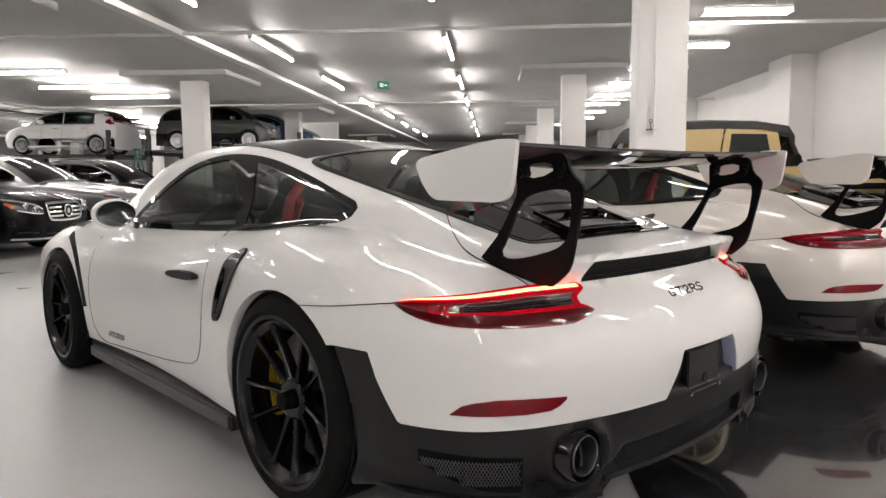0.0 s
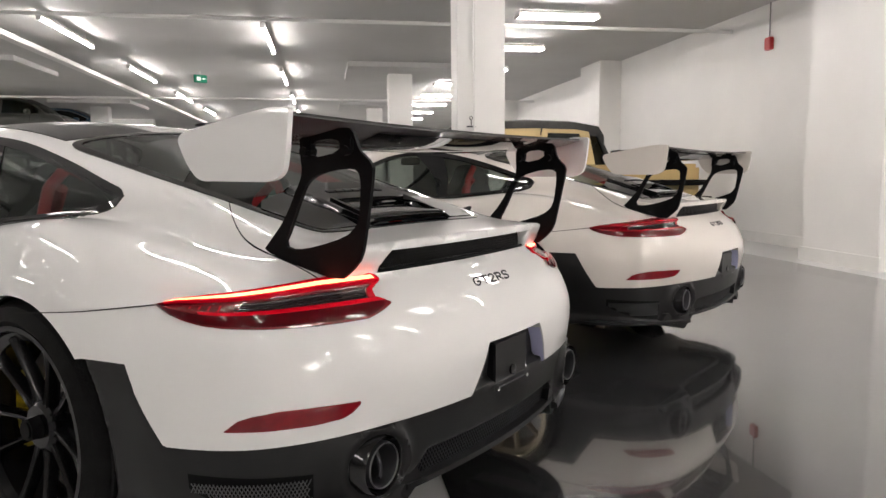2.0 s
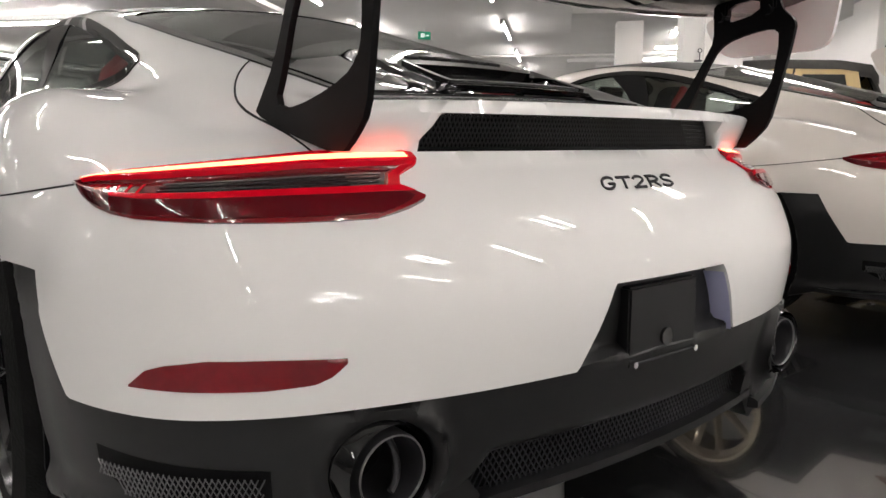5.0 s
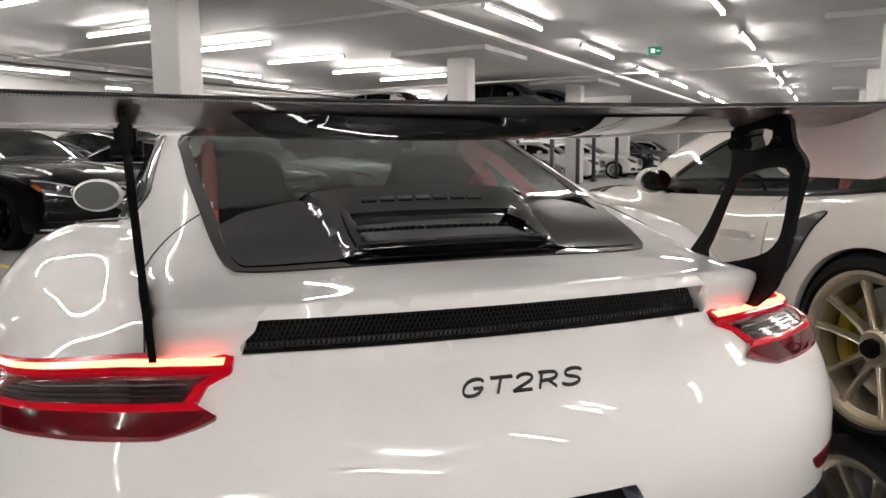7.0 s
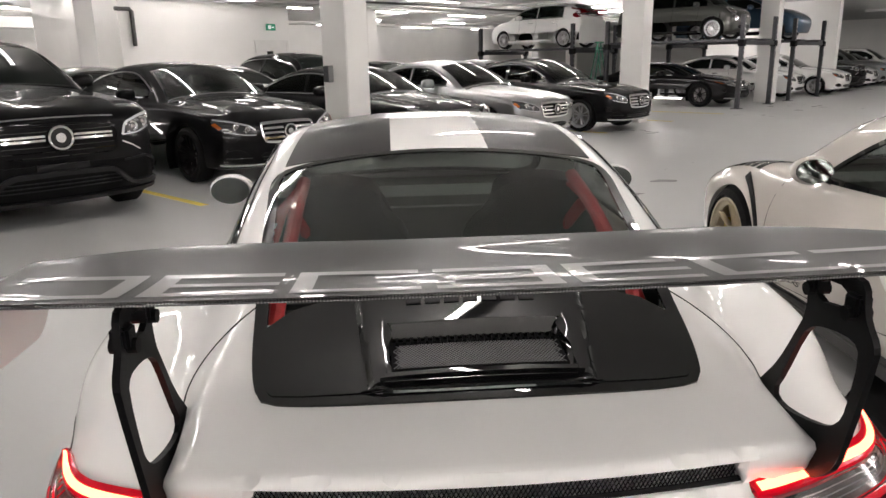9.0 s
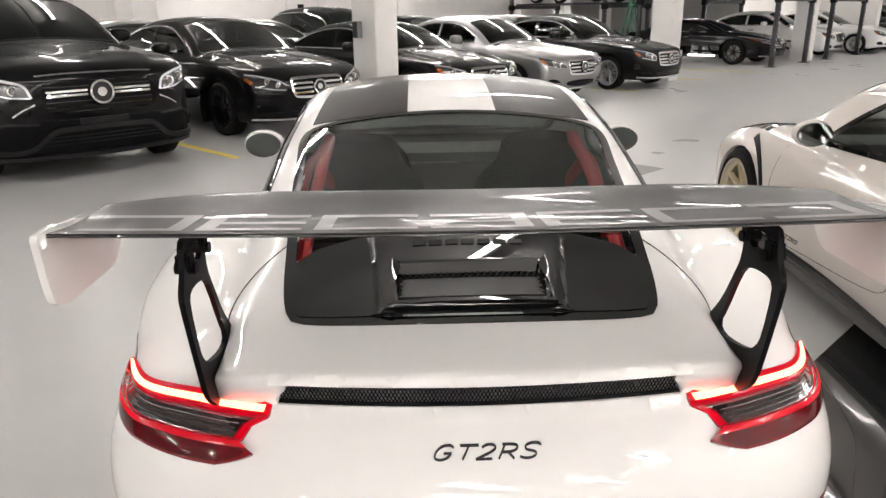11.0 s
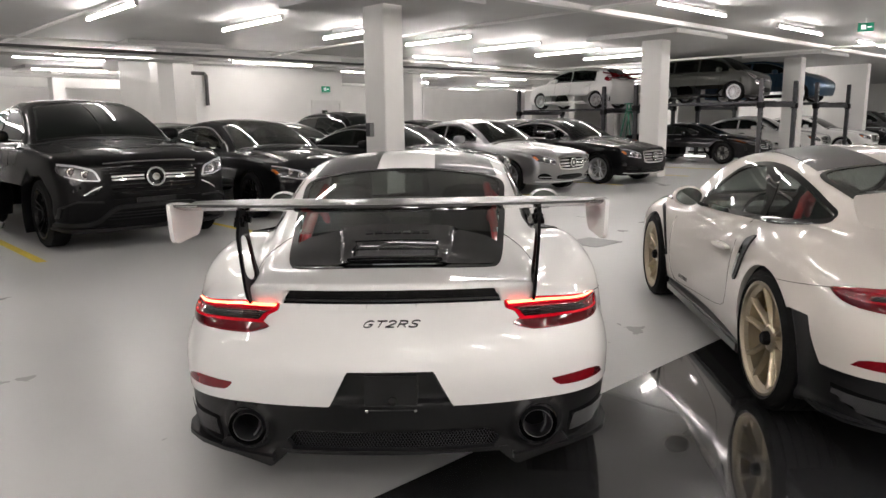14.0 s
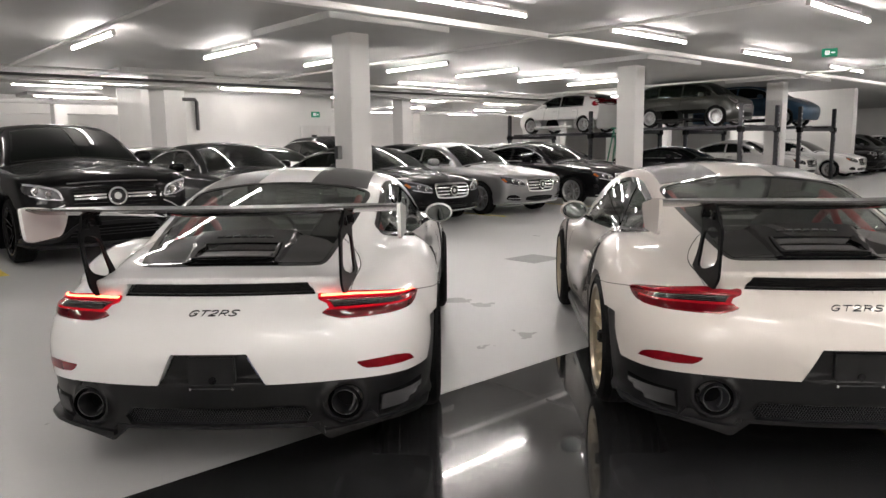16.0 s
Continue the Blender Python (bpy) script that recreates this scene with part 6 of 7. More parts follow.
def suv_front(F, car, paint):
    hw = F.W / 2
    out = rounded([(-0.42, 0.60), (0.42, 0.60), (0.53, 0.70), (0.515, 0.93), (-0.515, 0.93), (-0.53, 0.70)], 2)
    gr = on_front(F, "grille", out, "matt_black", car, 0.004, 0.02, 14, 18, "black mesh front grille")
    front_band(F, "grille_frame", out, 0.012, paint, gr, 0.016, 0.02, 70, True)
    for z in np.linspace(0.64, 0.90, 7):
        front_band(F, "grille_slat", [(-0.47, z), (0.47, z)], 0.004, "gloss_black", gr, 0.010, 0.01, 18)
    for z in (0.782, 0.818):
        for s in (-1, 1):
            front_band(F, "grille_bar", [(s * 0.12, z), (s * 0.46, z - 0.004)], 0.010, "chrome", gr, 0.026, 0.02, 12, label="chrome grille bar")
    emblem(F, gr, 0.80, 0.100)
    front_band(F, "grille_brow", [(-0.515, 0.952), (-0.3, 0.962), (0, 0.965), (0.3, 0.962), (0.515, 0.952)], 0.006, "chrome", gr, 0.010, 0.012, 30)
    # dark lower bumper with ledges
    low = rounded([(-0.94, 0.27), (0.94, 0.27), (0.95, 0.50), (0.86, 0.575), (0.5, 0.56), (0, 0.55), (-0.5, 0.56), (-0.86, 0.575), (-0.95, 0.50)], 2)
    lb = on_front(F, "lower_bumper", low, "matt_black", car, 0.004, 0.01, 12, 26, "black lower bumper with large intakes")
    front_band(F, "bumper_ledge", [(-0.95, 0.315), (-0.70, 0.315), (-0.60, 0.345), (-0.47, 0.46), (-0.40, 0.485), (0, 0.495), (0.40, 0.485), (0.47, 0.46), (0.60, 0.345), (0.70, 0.315), (0.95, 0.315)], 0.022, "trim_black", lb, 0.035, 0.05, 60, label="black bumper ledge")
    front_band(F, "bumper_lip", [(-0.95, 0.262), (-0.6, 0.25), (0, 0.245), (0.6, 0.25), (0.95, 0.262)], 0.016, "trim_black", lb, 0.03, 0.04, 40)
    front_band(F, "plate_bracket", [(-0.22, 0.545), (0.22, 0.545)], 0.028, "trim_black", lb, 0.014, 0.012, 10)
    for z in (0.35, 0.385, 0.42):
        front_band(F, "intake_slat", [(-0.52, z), (0.52, z)], 0.005, "trim_black", lb, 0.012, 0.012, 16)
    for s in (-1, 1):
        front_band(F, "intake_edge", [(s * 0.55, 0.545), (s * 0.80, 0.56), (s * 0.93, 0.50), (s * 0.945, 0.38)], 0.010, "trim_black", lb, 0.016, 0.02, 24)
        lamp = on_front(F, "head_lamp", lamp_outline([(0.555, 0.765), (0.585, 0.86), (0.62, 0.895), (0.78, 0.945), (0.925, 0.965), (0.945, 0.90), (0.90, 0.83), (0.74, 0.775)], s), "head_lens", car, 0.006, 0.02, 14, 16, "clear head lamp with bright inner reflectors")
        lamp_cups(F, lamp, [(s * 0.70, 0.845), (s * 0.82, 0.88)], 0.048)
        front_band(F, "lamp_strip", [(s * 0.575, 0.775), (s * 0.605, 0.862), (s * 0.64, 0.893), (s * 0.78, 0.934), (s * 0.92, 0.955)], 0.010, "led", lamp, 0.012, 0.012, 30, label="pale light strip")
        front_band(F, "lamp_sill", [(s * 0.58, 0.775), (s * 0.74, 0.788), (s * 0.88, 0.835)], 0.006, "led", lamp, 0.011, 0.012, 16)
        front_band(F, "fender_line", [(s * 0.56, 0.72), (s * 0.66, 0.675), (s * 0.74, 0.625)], 0.006, "chrome", car, 0.006, 0.01, 12)


def saloon_front(F, car, paint):
    hw, k = F.W / 2, F.nose_z
    gz0, gz1, gw = 0.47 + k, 0.70 + k, 0.385
    out = rounded([(-gw * 0.84, gz0), (gw * 0.84, gz0), (gw * 0.97, gz0 + 0.06), (gw, gz1 - 0.03), (gw * 0.92, gz1), (-gw * 0.92, gz1), (-gw, gz1 - 0.03), (-gw * 0.97, gz0 + 0.06)], 2)
    gr = on_front(F, "grille", out, "matt_black", car, 0.004, 0.02, 12, 16, "black front grille with chrome louvres")
    front_band(F, "grille_frame", out, 0.014, "chrome", gr, 0.020, 0.024, 70, True, "chrome grille surround")
    zc = (gz0 + gz1) / 2
    for z in (zc - 0.055, zc, zc + 0.055):
        for s in (-1, 1):
            front_band(F, "grille_louvre", [(s * 0.09, z), (s * gw * 0.92, z)], 0.012, "chrome", gr, 0.022, 0.02, 12, label="chrome grille louvre")
    emblem(F, gr, zc + 0.01, 0.085)
    lz = gz1 - 0.03
    for s in (-1, 1):
        lamp = on_front(F, "head_lamp", lamp_outline([(gw + 0.06, lz - 0.11), (gw + 0.055, lz - 0.04), (gw + 0.13, lz + 0.02), (hw - 0.20, lz + 0.085), (hw - 0.075, lz + 0.105), (hw - 0.06, lz + 0.04), (hw - 0.12, lz - 0.05), (gw + 0.22, lz - 0.10)], s), "head_lens", car, 0.006, 0.02, 14, 16, "clear head lamp with bright inner reflectors")
        lamp_cups(F, lamp, [(s * (gw + 0.17), lz - 0.035), (s * (gw + 0.29), lz + 0.005)], 0.042)
        front_band(F, "lamp_strip", [(s * (gw + 0.075), lz - 0.035), (s * (gw + 0.14), lz + 0.012), (s * (hw - 0.20), lz + 0.075), (s * (hw - 0.09), lz + 0.094)], 0.007, "led", lamp, 0.012, 0.012, 24, label="pale light strip")
        front_band(F, "lamp_sill", [(s * (gw + 0.08), lz - 0.097), (s * (gw + 0.22), lz - 0.087), (s * (hw - 0.14), lz - 0.045)], 0.006, "led", lamp, 0.012, 0.012, 16)
        front_band(F, "turn_lens", [(s * (hw - 0.115), lz - 0.01), (s * (hw - 0.075), lz + 0.05)], 0.018, "amber_lens", lamp, 0.010, 0.012, 8, label="amber turn lens")
        intake = on_front(F, "side_intake", lamp_outline([(0.47, 0.29), (hw - 0.17, 0.30), (hw - 0.10, 0.34), (hw - 0.16, 0.42 + k), (0.60, 0.40 + k)], s), "matt_black", car, 0.004, 0.012, 8, 12)
        front_band(F, "intake_bar", [(s * 0.52, 0.335), (s * (hw - 0.14), 0.345)], 0.007, "chrome" if paint == "silver_paint" else "gloss_black", intake, 0.012, 0.012, 12)
    lg = on_front(F, "lower_grille", rounded([(-0.36, 0.27), (0.36, 0.27), (0.44, 0.375 + k), (-0.44, 0.375 + k)], 2), "matt_black", car, 0.004, 0.012, 8, 14)
    for z in (0.30, 0.335):
        front_band(F, "intake_slat", [(-0.38, z), (0.38, z)], 0.005, "gloss_black", lg, 0.010, 0.01, 14)
    front_band(F, "front_lip", [(-hw + 0.10, 0.262), (-0.5, 0.245), (0, 0.24), (0.5, 0.245), (hw - 0.10, 0.262)], 0.011, "chrome", car, 0.018, 0.03, 30)
    front_band(F, "bumper_crease", [(-hw + 0.12, 0.46 + k), (-0.5, 0.445 + k), (0, 0.44 + k), (0.5, 0.445 + k), (hw - 0.12, 0.46 + k)], 0.004, paint, car, 0.008, 0.012, 30)


def round_front(F, car, paint):
    hw = F.W / 2
    for s in (-1, 1):
        for x, z, r in ((hw - 0.24, 0.86, 0.105), (hw - 0.30, 0.64, 0.065)):
            o = rounded([(s * x + r * math.cos(a), z + r * math.sin(a)) for a in np.linspace(0, 2 * math.pi, 12, endpoint=False)], 1)
            lamp = on_front(F, "head_lamp", o, "lens_white", car, 0.010, 0.03, 10, 10, "round head lamp")
            front_band(F, "lamp_ring", o, 0.012, "chrome", lamp, 0.016, 0.03, 30, True)
    on_front(F, "lower_grille", rounded([(-0.5, 0.30), (0.5, 0.30), (0.45, 0.45), (-0.45, 0.45)], 2), "matt_black", car, 0.004, 0.012, 8, 14)
    front_band(F, "moustache_bar", [(-0.3, 0.70), (0.3, 0.70)], 0.018, "chrome", car, 0.012, 0.02, 14)


NOSE = [(0.1, 0.12), (0.25, 0.05), (0.45, 0.0), (0.62, 0.01), (0.74, 0.06), (0.85, 0.22), (1.2, 0.8)]
NOSE_SUV = [(0.1, 0.14), (0.3, 0.05), (0.5, 0.0), (0.8, 0.01), (0.95, 0.05), (1.08, 0.22), (1.5, 0.8)]
SEDAN = Form(4.75, 1.83, 1.45, 0.86, 3.70, 0.325, 0.96, NOSE, [(0, 0.72), (0.35, 0.83), (0.9, 0.915), (1.4, 0.965), (2.5, 0.97), (3.8, 0.99), (4.75, 0.93)], [(1.1, 0.90), (1.4, 0.98), (1.85, 1.23), (2.25, 1.40), (2.75, 1.45), (3.3, 1.40), (3.8, 1.25), (4.25, 1.04), (4.5, 0.92)])
LIMO = Form(5.05, 1.90, 1.49, 0.90, 3.95, 0.345, 1.0, NOSE, [(0, 0.76), (0.35, 0.88), (0.9, 0.965), (1.5, 1.01), (2.6, 1.0), (4.0, 1.02), (5.05, 0.95)], [(1.15, 0.93), (1.5, 1.02), (1.95, 1.26), (2.4, 1.44), (2.95, 1.49), (3.5, 1.44), (4.05, 1.28), (4.5, 1.07), (4.8, 0.93)])
LOWSEDAN = Form(4.9, 1.86, 1.40, 0.88, 3.74, 0.335, 0.93, NOSE, [(0, 0.70), (0.35, 0.82), (0.9, 0.90), (1.4, 0.95), (2.5, 0.95), (3.8, 0.98), (4.9, 0.90)], [(1.1, 0.88), (1.4, 0.96), (1.9, 1.21), (2.35, 1.36), (2.85, 1.40), (3.4, 1.34), (4.0, 1.15), (4.5, 0.95), (4.6, 0.90)])
SUV = Form(4.90, 2.00, 1.72, 0.90, 3.82, 0.385, 1.17, NOSE_SUV, [(0, 0.98), (0.35, 1.08), (0.9, 1.14), (1.4, 1.18), (2.6, 1.18), (4.0, 1.2), (4.9, 1.1)], [(1.15, 1.08), (1.45, 1.19), (1.9, 1.48), (2.3, 1.66), (2.8, 1.72), (3.4, 1.67), (4.0, 1.50), (4.5, 1.28), (4.75, 1.12)], tuck=0.12)
WAGON = Form(4.6, 1.86, 1.66, 0.88, 3.65, 0.35, 1.08, NOSE_SUV, [(0, 0.92), (0.35, 1.0), (0.9, 1.06), (1.4, 1.10), (2.6, 1.1), (4.0, 1.12), (4.6, 1.05)], [(1.1, 1.0), (1.4, 1.11), (1.85, 1.42), (2.2, 1.60), (2.7, 1.66), (3.6, 1.62), (4.2, 1.45), (4.5, 1.15)], tuck=0.10)
HATCH = Form(4.14, 1.69, 1.53, 0.80, 3.40, 0.31, 0.98, [(0.1, 0.12), (0.3, 0.04), (0.5, 0.0), (0.65, 0.03), (0.8, 0.16), (0.95, 0.42), (1.3, 0.9)], [(0, 0.68), (0.4, 0.88), (0.9, 1.00), (1.4, 1.03), (3.0, 1.02), (4.14, 1.02)], [(0.65, 0.90), (1.0, 1.08), (1.5, 1.36), (1.95, 1.50), (2.4, 1.53), (3.2, 1.49), (3.75, 1.38), (4.02, 1.10), (4.1, 0.95)], lean=0.36, tuck=0.08)
CROSSOVER = Form(4.15, 1.78, 1.62, 0.74, 3.36, 0.335, 1.02, [(0.1, 0.10), (0.3, 0.03), (0.5, 0.0), (0.7, 0.02), (0.85, 0.10), (1.0, 0.34), (1.3, 0.9)], [(0, 0.86), (0.3, 1.0), (0.7, 1.08), (1.2, 1.10), (2.6, 1.06), (4.25, 1.04)], [(0.5, 0.98), (0.8, 1.16), (1.2, 1.46), (1.6, 1.59), (2.2, 1.62), (3.2, 1.58), (3.75, 1.46), (4.05, 1.16), (4.1, 1.0)], lean=0.34, tuck=0.07, dome=0.0)
LOWCOUPE = Form(4.55, 1.90, 1.26, 0.95, 3.55, 0.34, 0.86, NOSE, [(0, 0.62), (0.4, 0.74), (0.9, 0.83), (1.4, 0.88), (2.6, 0.89), (3.8, 0.93), (4.55, 0.88)], [(1.0, 0.78), (1.4, 0.90), (1.9, 1.13), (2.3, 1.235), (2.7, 1.26), (3.2, 1.20), (3.8, 1.03), (4.3, 0.85)], lean=0.5)

ROW = 6.98
parked_car(SUV, at_uv(1.95, ROW - 0.05, 0, 0), "suv", "black sport utility coupe with a chrome ring emblem", "black_paint", "rim_black", 5, "suv", 0.03, size=1.085)
parked_car(LIMO, at_uv(5.0, ROW + 0.55, 0, 0), "limousine", "large black saloon with pale seats and clear lamps", "black_paint", "rim_black", 5, "sedan", 0.032, None, True, "cream_hide")
parked_car(LOWSEDAN, at_uv(7.95, ROW + 0.05, 0, 0), "saloon", "low black saloon parked behind a column", "black_paint", "rim_silver", 5, "sedan", 0.034, None, True)
parked_car(SEDAN, at_uv(10.47, ROW + 0.05, 0, 0), "saloon", "silver saloon with a chrome barred grille", "silver_paint", "rim_silver", 5, "sedan", 0.03, None, True)
parked_car(SEDAN, at_uv(13.45, ROW - 0.05, 0, 0), "saloon", "black saloon with spoked silver wheels", "black_paint", "rim_silver", 5, "sedan", 0.03, None, True)
# second row, backing onto the first
for F, u, v, nm, lab, paint in (
    (WAGON, 9.9, 17.4, "suv", "dark sport utility car in the second row", "black_paint"),
    (SEDAN, 5.2, 17.3, "saloon", "dark grey saloon in the second row", "grey_paint"),
    (SEDAN, 7.9, 17.3, "saloon", "white saloon in the second row", "white_paint"),
    (SEDAN, 12.8, 17.2, "saloon", "black saloon in the second row", "black_paint"),
    (WAGON, 1.9, 17.4, "suv", "white sport utility car in the second row", "white_paint"),
    (SEDAN, 17.0, 17.2, "saloon", "grey saloon in the second row", "grey_paint"),
):
    parked_car(F, at_uv(u, v, 0, 180), nm, lab, paint, "rim_silver", 5, "", 0.05)
# below and on the lifts, and beyond them
PLAT = 1.98
parked_car(CROSSOVER, at_uv(22.15, 8.15, PLAT, 0), "crossover", "dark green family car raised on a parking lift", "green_paint", "rim_silver", 7, "round", 0.035, [2.1, 3.05], True, size=0.93)
note = parked_car(HATCH, at_uv(22.0, 17.4, PLAT - 0.11, 180), "hatchback", "white hatchback raised on a parking lift", "white_paint", "rim_silver", 5, "", 0.032, None, True, size=1.0, rear_end=3.3)
parked_car(LOWCOUPE, at_uv(21.85, 7.9, 0, 0), "coupe", "low black coupe parked under a lift", "black_paint", "rim_black", 5, "sedan", 0.04)
parked_car(LOWCOUPE, at_uv(19.4, 11.2, 0, 0), "coupe", "black coupe parked behind the lift", "black_paint", "rim_silver", 5, "sedan", 0.045)
parked_car(SEDAN, at_uv(26.5, 7.7, 0, 0), "saloon", "white saloon parked under a lift", "white_paint", "rim_silver", 5, "sedan", 0.045)
parked_car(HATCH, at_uv(26.6, 7.7, PLAT, 0), "hatchback", "blue hatchback raised on a parking lift", "blue_paint", "rim_silver", 5, "", 0.045)
parked_car(SEDAN, at_uv(29.6, 7.0, 0, 0), "saloon", "white saloon in the row beyond the lifts", "white_paint", "rim_silver", 5, "sedan", 0.045)
parked_car(WAGON, at_uv(32.6, 7.2, 0, 0), "suv", "dark sport utility car beyond the lifts", "black_paint", "rim_silver", 5, "suv", 0.045)
for k, (F, pt, lab) in enumerate(((SEDAN, "white_paint", "white saloon far along the row"), (WAGON, "grey_paint", "grey car far along the row"), (SEDAN, "black_paint", "black saloon far along the row"), (WAGON, "white_paint", "white car far along the row"))):
    parked_car(F, at_uv(35.6 + 2.75 * k, 7.4, 0, 0), "car", lab, pt, "rim_silver", 5, "sedan", 0.055)

# tail lamps of the white hatchback
for s in (-1, 1):
    o = rounded([(3.66, 1.06), (3.86, 0.96), (4.06, 0.98), (4.05, 1.08), (3.96, 1.12), (3.97, 1.28), (3.90, 1.30), (3.84, 1.16)], 1)
    shell_part("tail_lamp", skin(HATCH.hull, fill_grid(o, from_side(s), 8, 6), (-s, 0, 0), 0.008, 0.02), "refl_red", note, "red tail lamp")


# ---- parking lifts ----
def parking_lift(m, w, d, label, drop=0.0):
    e = thing("parking_lift", m, label, "parking lift", "parking lifts")
    for x in (0, w):
        for y in (0, d):
            bm = bmesh.new()
            box(bm, (x - 0.06, y - 0.06, 0), (x + 0.06, y + 0.06, 2.62), 0.008)
            box(bm, (x - 0.13, y - 0.13, 0), (x + 0.13, y + 0.13, 0.02))
            post = part("post", bm, "steel_dark", e, "dark steel lift post")
            if y == 0:
                for k in range(14):
                    part("latch_slot", boxes(((x - 0.02, y - 0.066, 0.45 + 0.145 * k), (x + 0.02, y - 0.058, 0.50 + 0.145 * k))), "rim_silver", post)
            bm = bmesh.new()
            box(bm, (x - 0.09, y - 0.09, 1.74 - drop), (x + 0.09, y + 0.09, 1.92 - drop), 0.01)
            part("carriage", bm, "matt_black", e)
    for y in (0, d):
        bm = bmesh.new()
        box(bm, (0, y - 0.05, 1.78 - drop), (w, y + 0.05, 1.90 - drop), 0.008)
        part("cross_beam", bm, "steel_dark", e)
    for x in (0.35, w - 0.85):
        bm = bmesh.new()
        box(bm, (x, -0.1, 1.90 - drop), (x + 0.5, d + 0.1, 1.965 - drop), 0.006)
        for k in range(14):
            box(bm, (x + 0.02, 0.05 + k * d / 14, 1.965 - drop), (x + 0.48, 0.09 + k * d / 14, 1.972 - drop))
        part("runway", bm, "steel_dark", e, "dark ribbed steel runway")
    bm = bmesh.new()
    pipe(bm, [(w + 0.02, -0.02, 1.8), (w + 0.07, -0.06, 1.5), (w + 0.05, -0.02, 1.1), (w + 0.02, 0, 0.9)], 0.008, 6)
    part("cable", bm, "pipe_dark", e)
    return e


parking_lift(at_uv(20.55, 7.6), 2.55, 4.3, "dark steel four-post parking lift with a green car on it")
parking_lift(at_uv(24.95, 7.6), 3.1, 4.3, "dark steel four-post parking lift with a blue car on it")
parking_lift(at_uv(20.7, 13.3), 2.8, 4.0, "dark steel four-post parking lift with a white hatchback on it", 0.11)


# ---- tan off-roader by the wall: nose to -v ----
def off_roader(m):
    e = thing("off_roader", m, "tan off-road car with a black canvas top", "car", "parked cars")
    bm = boxes(((-0.82, -0.1, 0.55), (0.82, 2.35, 1.18)), bevel=0.05)
    part("tub", bm, "tan_paint", e, "tan painted body tub")
    bm = boxes(((-0.66, -1.65, 0.62), (0.66, -0.05, 1.20)), bevel=0.06)
    part("hood", bm, "tan_paint", e)
    for s in (-1, 1):
        bm = boxes(((s * 0.66 - (0.0 if s > 0 else 0.30), -1.62, 0.86), (s * 0.66 + (0.30 if s > 0 else 0.0), -0.15, 0.95)), bevel=0.03)
        part("front_fender", bm, "matt_black", e)
        bm = bmesh.new()
        out = [(0.18, 1.19), (0.30, 1.72), (1.02, 1.74), (1.10, 1.19)]
        win = [(0.36, 1.32), (0.44, 1.66), (0.94, 1.67), (0.98, 1.32)]
        plate(bm, out, s * 0.79 - 0.02, s * 0.79 + 0.02, "x", [win])
        d = part("door_top", bm, "tan_paint", e, "tan upper door frame")
        bm = bmesh.new()
        plate(bm, win, s * 0.79 - 0.004, s * 0.79 + 0.004, "x")
        part("door_glass", bm, "dark_glass", d)
        bm = bmesh.new()
        plate(bm, [(1.12, 1.19), (1.05, 1.74), (2.15, 1.72), (2.32, 1.19)], s * 0.80 - 0.015, s * 0.80 + 0.015, "x")
        part("side_panel", bm, "tan_paint", e)
        bm = bmesh.new()
        pipe(bm, [(s * 0.74, -0.10, 1.20), (s * 0.70, 0.16, 1.76)], 0.035, 8)
        part("screen_post", bm, "canvas", e)
        bm = boxes(((s * 0.92 - 0.1, 0.02, 1.2), (s * 0.92 + 0.1, 0.10, 1.36)), bevel=0.02)
        part("door_mirror", bm, "matt_black", e)
    bm = bmesh.new()
    rows = []
    for y, z in ((0.05, 1.66), (0.14, 1.80), (0.5, 1.86), (1.2, 1.88), (1.9, 1.86), (2.25, 1.80), (2.38, 1.60)):
        rows.append([bm.verts.new((x, y, z - dz)) for x, dz in ((-0.83, 0.14), (-0.81, 0.03), (-0.5, -0.01), (0, -0.02), (0.5, -0.01), (0.81, 0.03), (0.83, 0.14))])
    for p, r in zip(rows, rows[1:]):
        for i in range(6):
            bm.faces.new((p[i], p[i + 1], r[i + 1], r[i]))
    low = [[bm.verts.new((v.co.x * 0.97, v.co.y, v.co.z - 0.05)) for v in row] for row in rows]
    for p, r in zip(low, low[1:]):
        for i in range(6):
            bm.faces.new((p[i], r[i], r[i + 1], p[i + 1]))
    part("canvas_top", bm, "canvas", e, "black canvas soft top", True, 60)
    bm = bmesh.new()
    plate(bm, [(-0.68, 0), (0.68, 0), (0.64, 0.52), (-0.64, 0.52)], -0.01, 0.01, "y")
    bmesh.ops.transform(bm, matrix=pose(0, -0.08, 1.2, -24, 0, 0), verts=bm.verts)
    part("windscreen", bm, "dark_glass", e)
    for x in (-0.35, 0.0, 0.3):
        bm = boxes(((x - 0.12, -0.75, 1.20), (x + 0.12, -0.5, 1.27)), bevel=0.02)
        part("hood_vent", bm, "matt_black", e)
    for s in (-1, 1):
        for y in (-1.1, 1.55):
            plain_wheel(e, s * 0.74, y, 0.40, s, "rim_black", 5)
    bm = boxes(((-0.75, -1.85, 0.5), (0.75, -1.68, 0.68)), bevel=0.03)
    part("bumper", bm, "matt_black", e)
    return e


off_roader(at_uv(9.35, -3.62, 0, 0))

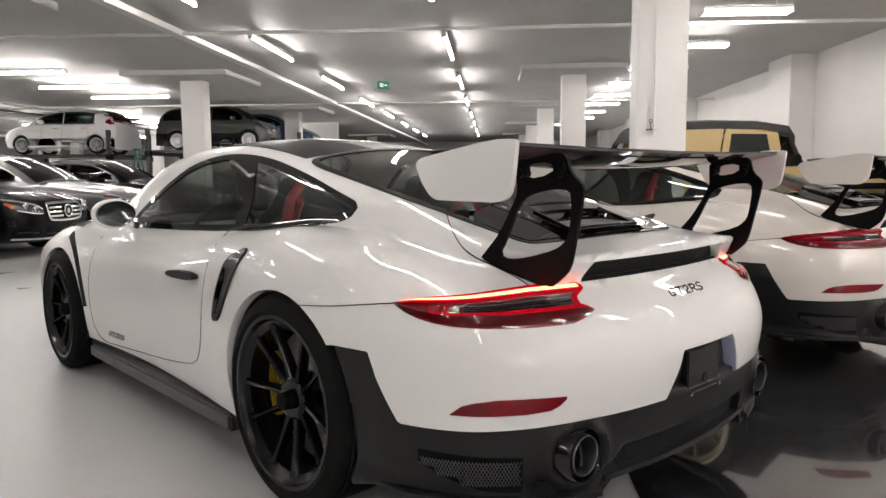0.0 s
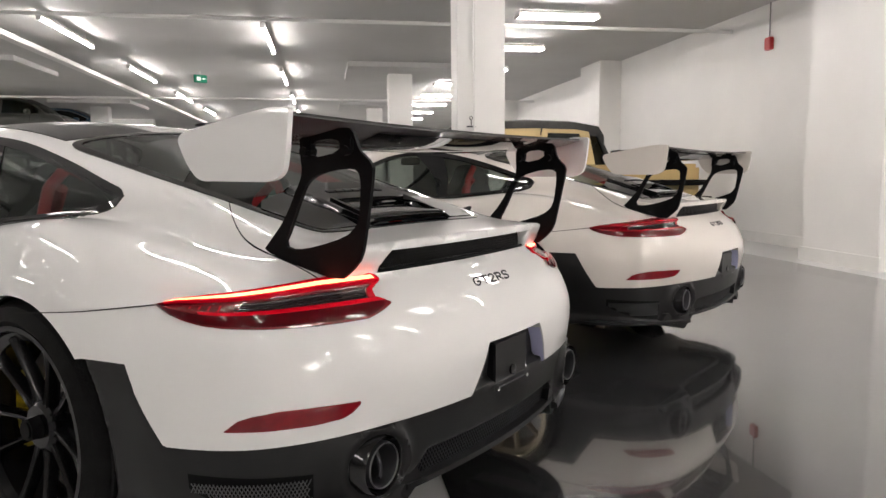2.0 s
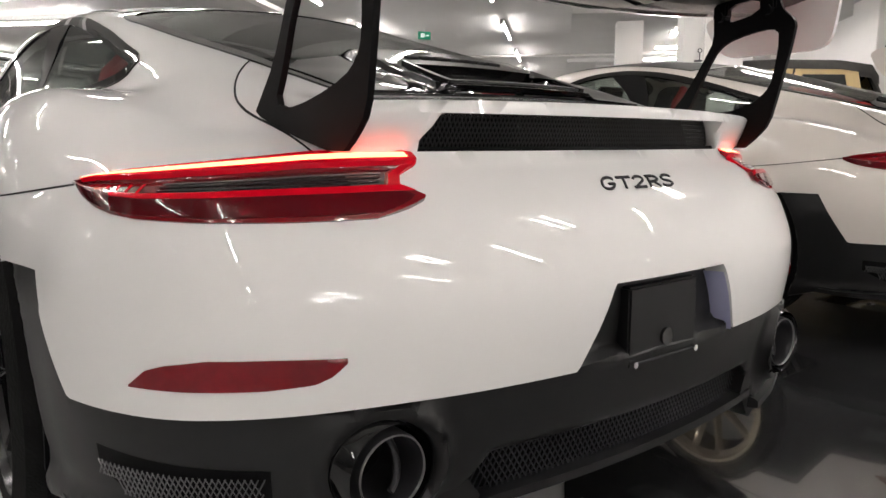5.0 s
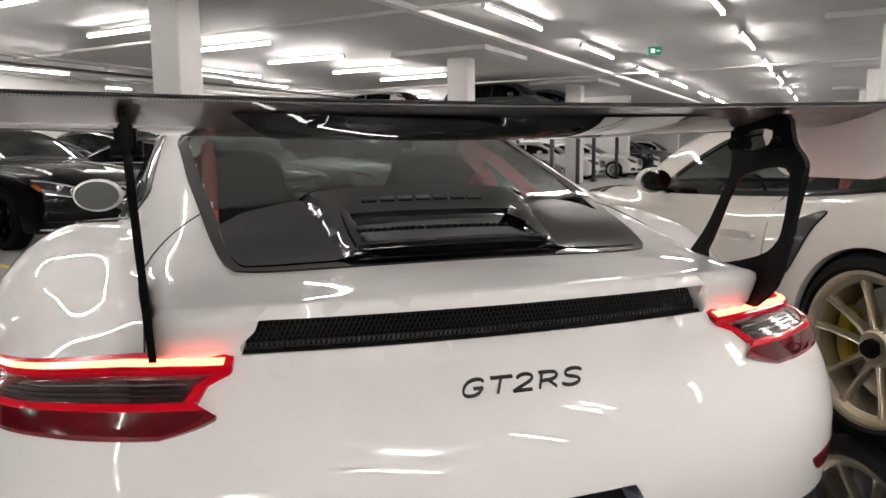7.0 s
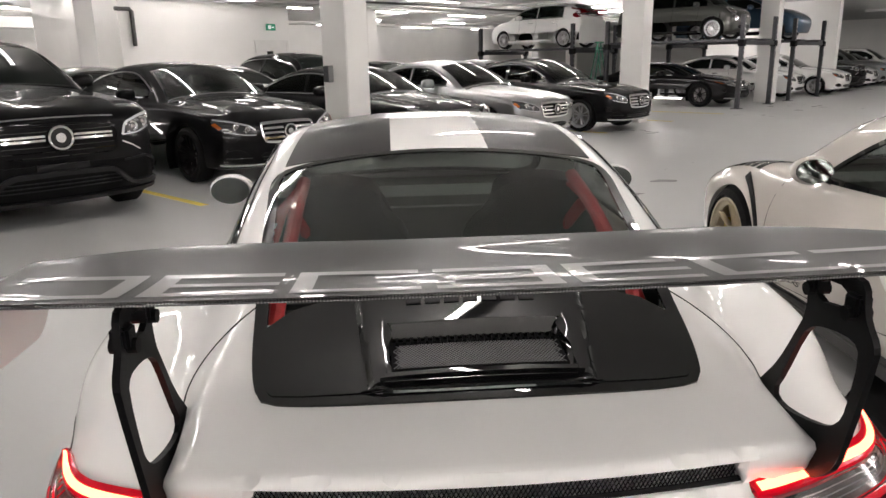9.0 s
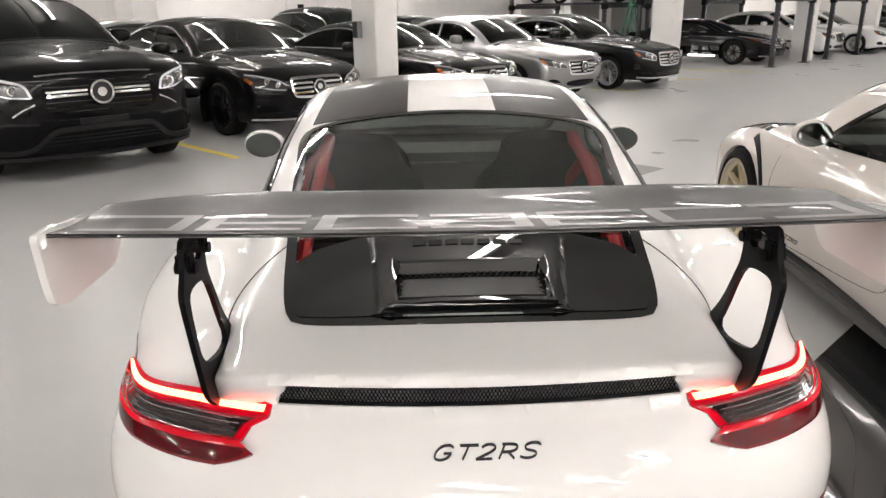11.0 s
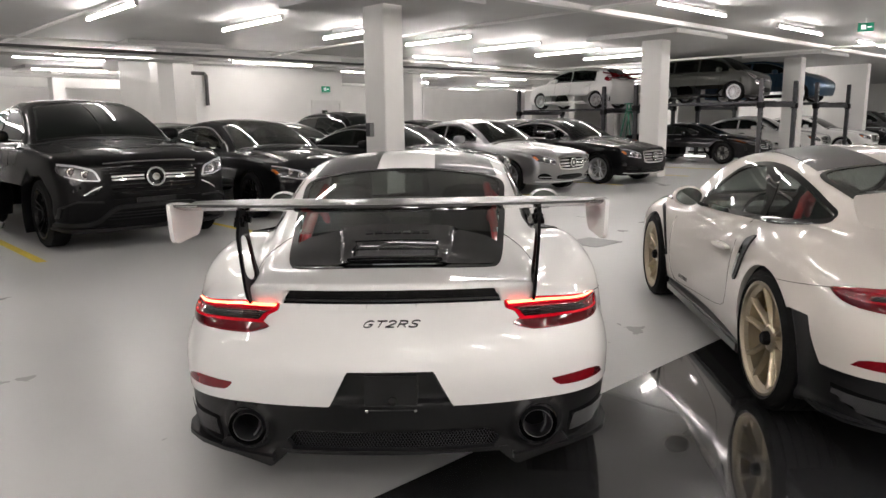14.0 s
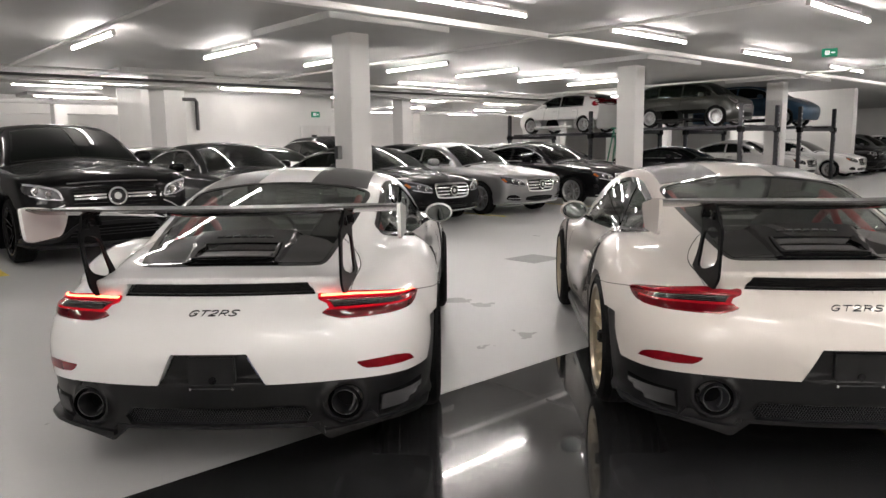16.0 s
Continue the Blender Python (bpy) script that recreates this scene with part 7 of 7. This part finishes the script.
# ---- small fixtures ----
def exit_sign(m):
    e = thing("exit_sign", m, "green lit exit sign hung from the ceiling", "exit sign", "exit signs")
    part("case", boxes(((-0.17, -0.02, -0.10), (0.17, 0.02, 0.10)), bevel=0.006), "sign_green", e)
    for s in (-1, 1):
        bm = boxes(((-0.10, s * 0.0215 - 0.001, -0.05), (0.0, s * 0.0215 + 0.001, 0.05)), ((0.03, s * 0.0215 - 0.001, -0.015), (0.12, s * 0.0215 + 0.001, 0.015)))
        part("pictogram", bm, "sign_white", e)
    bm = bmesh.new()
    rod(bm, (0, 0, 0.1), (0, 0, CEIL - 3.3), 0.008, 6)
    part("stem", bm, "pipe_white", e)
    return e


ex = exit_sign(Matrix.Translation((9.27, 13.42, 3.34)) @ pose(0, 0, 0, 0, 0, -20) @ Matrix.Scale(0.9, 4))
copy_thing(ex, at_uv(11.55, 17.35, 2.5, 0))
door = thing("door_1", at_uv(11.55, 17.38), "white service door with a small window and a notice", "door", "", "structure")
part("door_leaf", boxes(((-0.48, -0.03, 0), (0.48, 0.0, 2.08)), bevel=0.006), "pipe_white", door)
part("door_frame", boxes(((-0.55, -0.05, 0), (-0.48, 0.0, 2.15)), ((0.48, -0.05, 0), (0.55, 0.0, 2.15)), ((-0.48, -0.05, 2.08), (0.48, 0.0, 2.15))), "pipe_white", door)
part("door_pane", boxes(((-0.18, -0.04, 1.25), (0.02, -0.03, 1.85))), "dark_glass", door)
part("door_handle", boxes(((0.36, -0.09, 1.0), (0.42, -0.03, 1.05)), bevel=0.005), "steel_dark", door)

box_p = thing("switch_box", at_uv(6.16, 8.08, 1.35), "grey electric switch box on a column", "switch box")
part("case", boxes(((-0.06, -0.06, -0.12), (0.03, 0.06, 0.12)), bevel=0.008), "plate_grey", box_p)
part("lid", boxes(((-0.068, -0.05, -0.11), (-0.06, 0.05, 0.11))), "steel_dark", box_p)
alarm = thing("fire_alarm", at_uv(7.85, V0, 2.93), "small red fire alarm box on the white wall", "fire alarm")
part("case", boxes(((-0.07, 0.0, -0.09), (0.07, 0.07, 0.09)), bevel=0.01), "alarm_red", alarm)
bm = bmesh.new()
rod(bm, (0, 0.03, 0.09), (0, 0.03, CEIL - 2.93), 0.010, 8)
part("conduit", bm, "plate_grey", alarm)
tap = thing("wall_tap", at_uv(6.22, -1.02, 1.6) @ Matrix.Scale(0.5, 4), "small dark hose bracket on a column", "bracket")
bm = bmesh.new()
spin(bm, [(0.0, 0.03), (0.01, 0.045), (0.02, 0.03)], 16, "x", (-0.05, 0, 0.2))
box(bm, (-0.10, -0.10, -0.01), (0.0, 0.10, 0.02), 0.005)
rod(bm, (-0.05, 0, 0.0), (-0.05, 0, 0.17), 0.01, 8)
part("bracket", bm, "steel_dark", tap)


# ---- step ladder and crate behind the parked row ----
ladder = thing("step_ladder", at_uv(21.35, 12.3, 0, 8) @ Matrix.Scale(1.1, 4), "green fibreglass step ladder standing behind the parked saloons", "ladder")
for s in (-1, 1):
    for dy, tilt in ((0.0, 10), (0.62, -10)):
        bm = bmesh.new()
        box(bm, (-0.03, -0.012, 0), (0.03, 0.012, 1.85), 0.004, pose(s * 0.24, dy, 0, -tilt, -s * 4, 0))
        part("rail", bm, "ladder_green", ladder)
for k in range(5):
    z = 0.32 + 0.32 * k
    bm = boxes(((-0.23 + 0.02 * k, 0.17 * z - 0.04, z - 0.012), (0.23 - 0.02 * k, 0.17 * z + 0.05, z + 0.012)), bevel=0.004)
    part("tread", bm, "rim_silver", ladder)
part("top_cap", boxes(((-0.16, 0.22, 1.80), (0.16, 0.40, 1.84)), bevel=0.008), "ladder_green", ladder)
crate = thing("storage_crate", at_uv(22.2, 12.55, 0, 4), "blue plastic storage crate on the floor by a ladder", "crate")
part("bin", boxes(((-0.25, -0.2, 0), (0.25, 0.2, 0.62)), bevel=0.02), "tarp_blue", crate)
part("lid", boxes(((-0.27, -0.22, 0.62), (0.27, 0.22, 0.66)), bevel=0.012), "tarp_blue", crate)
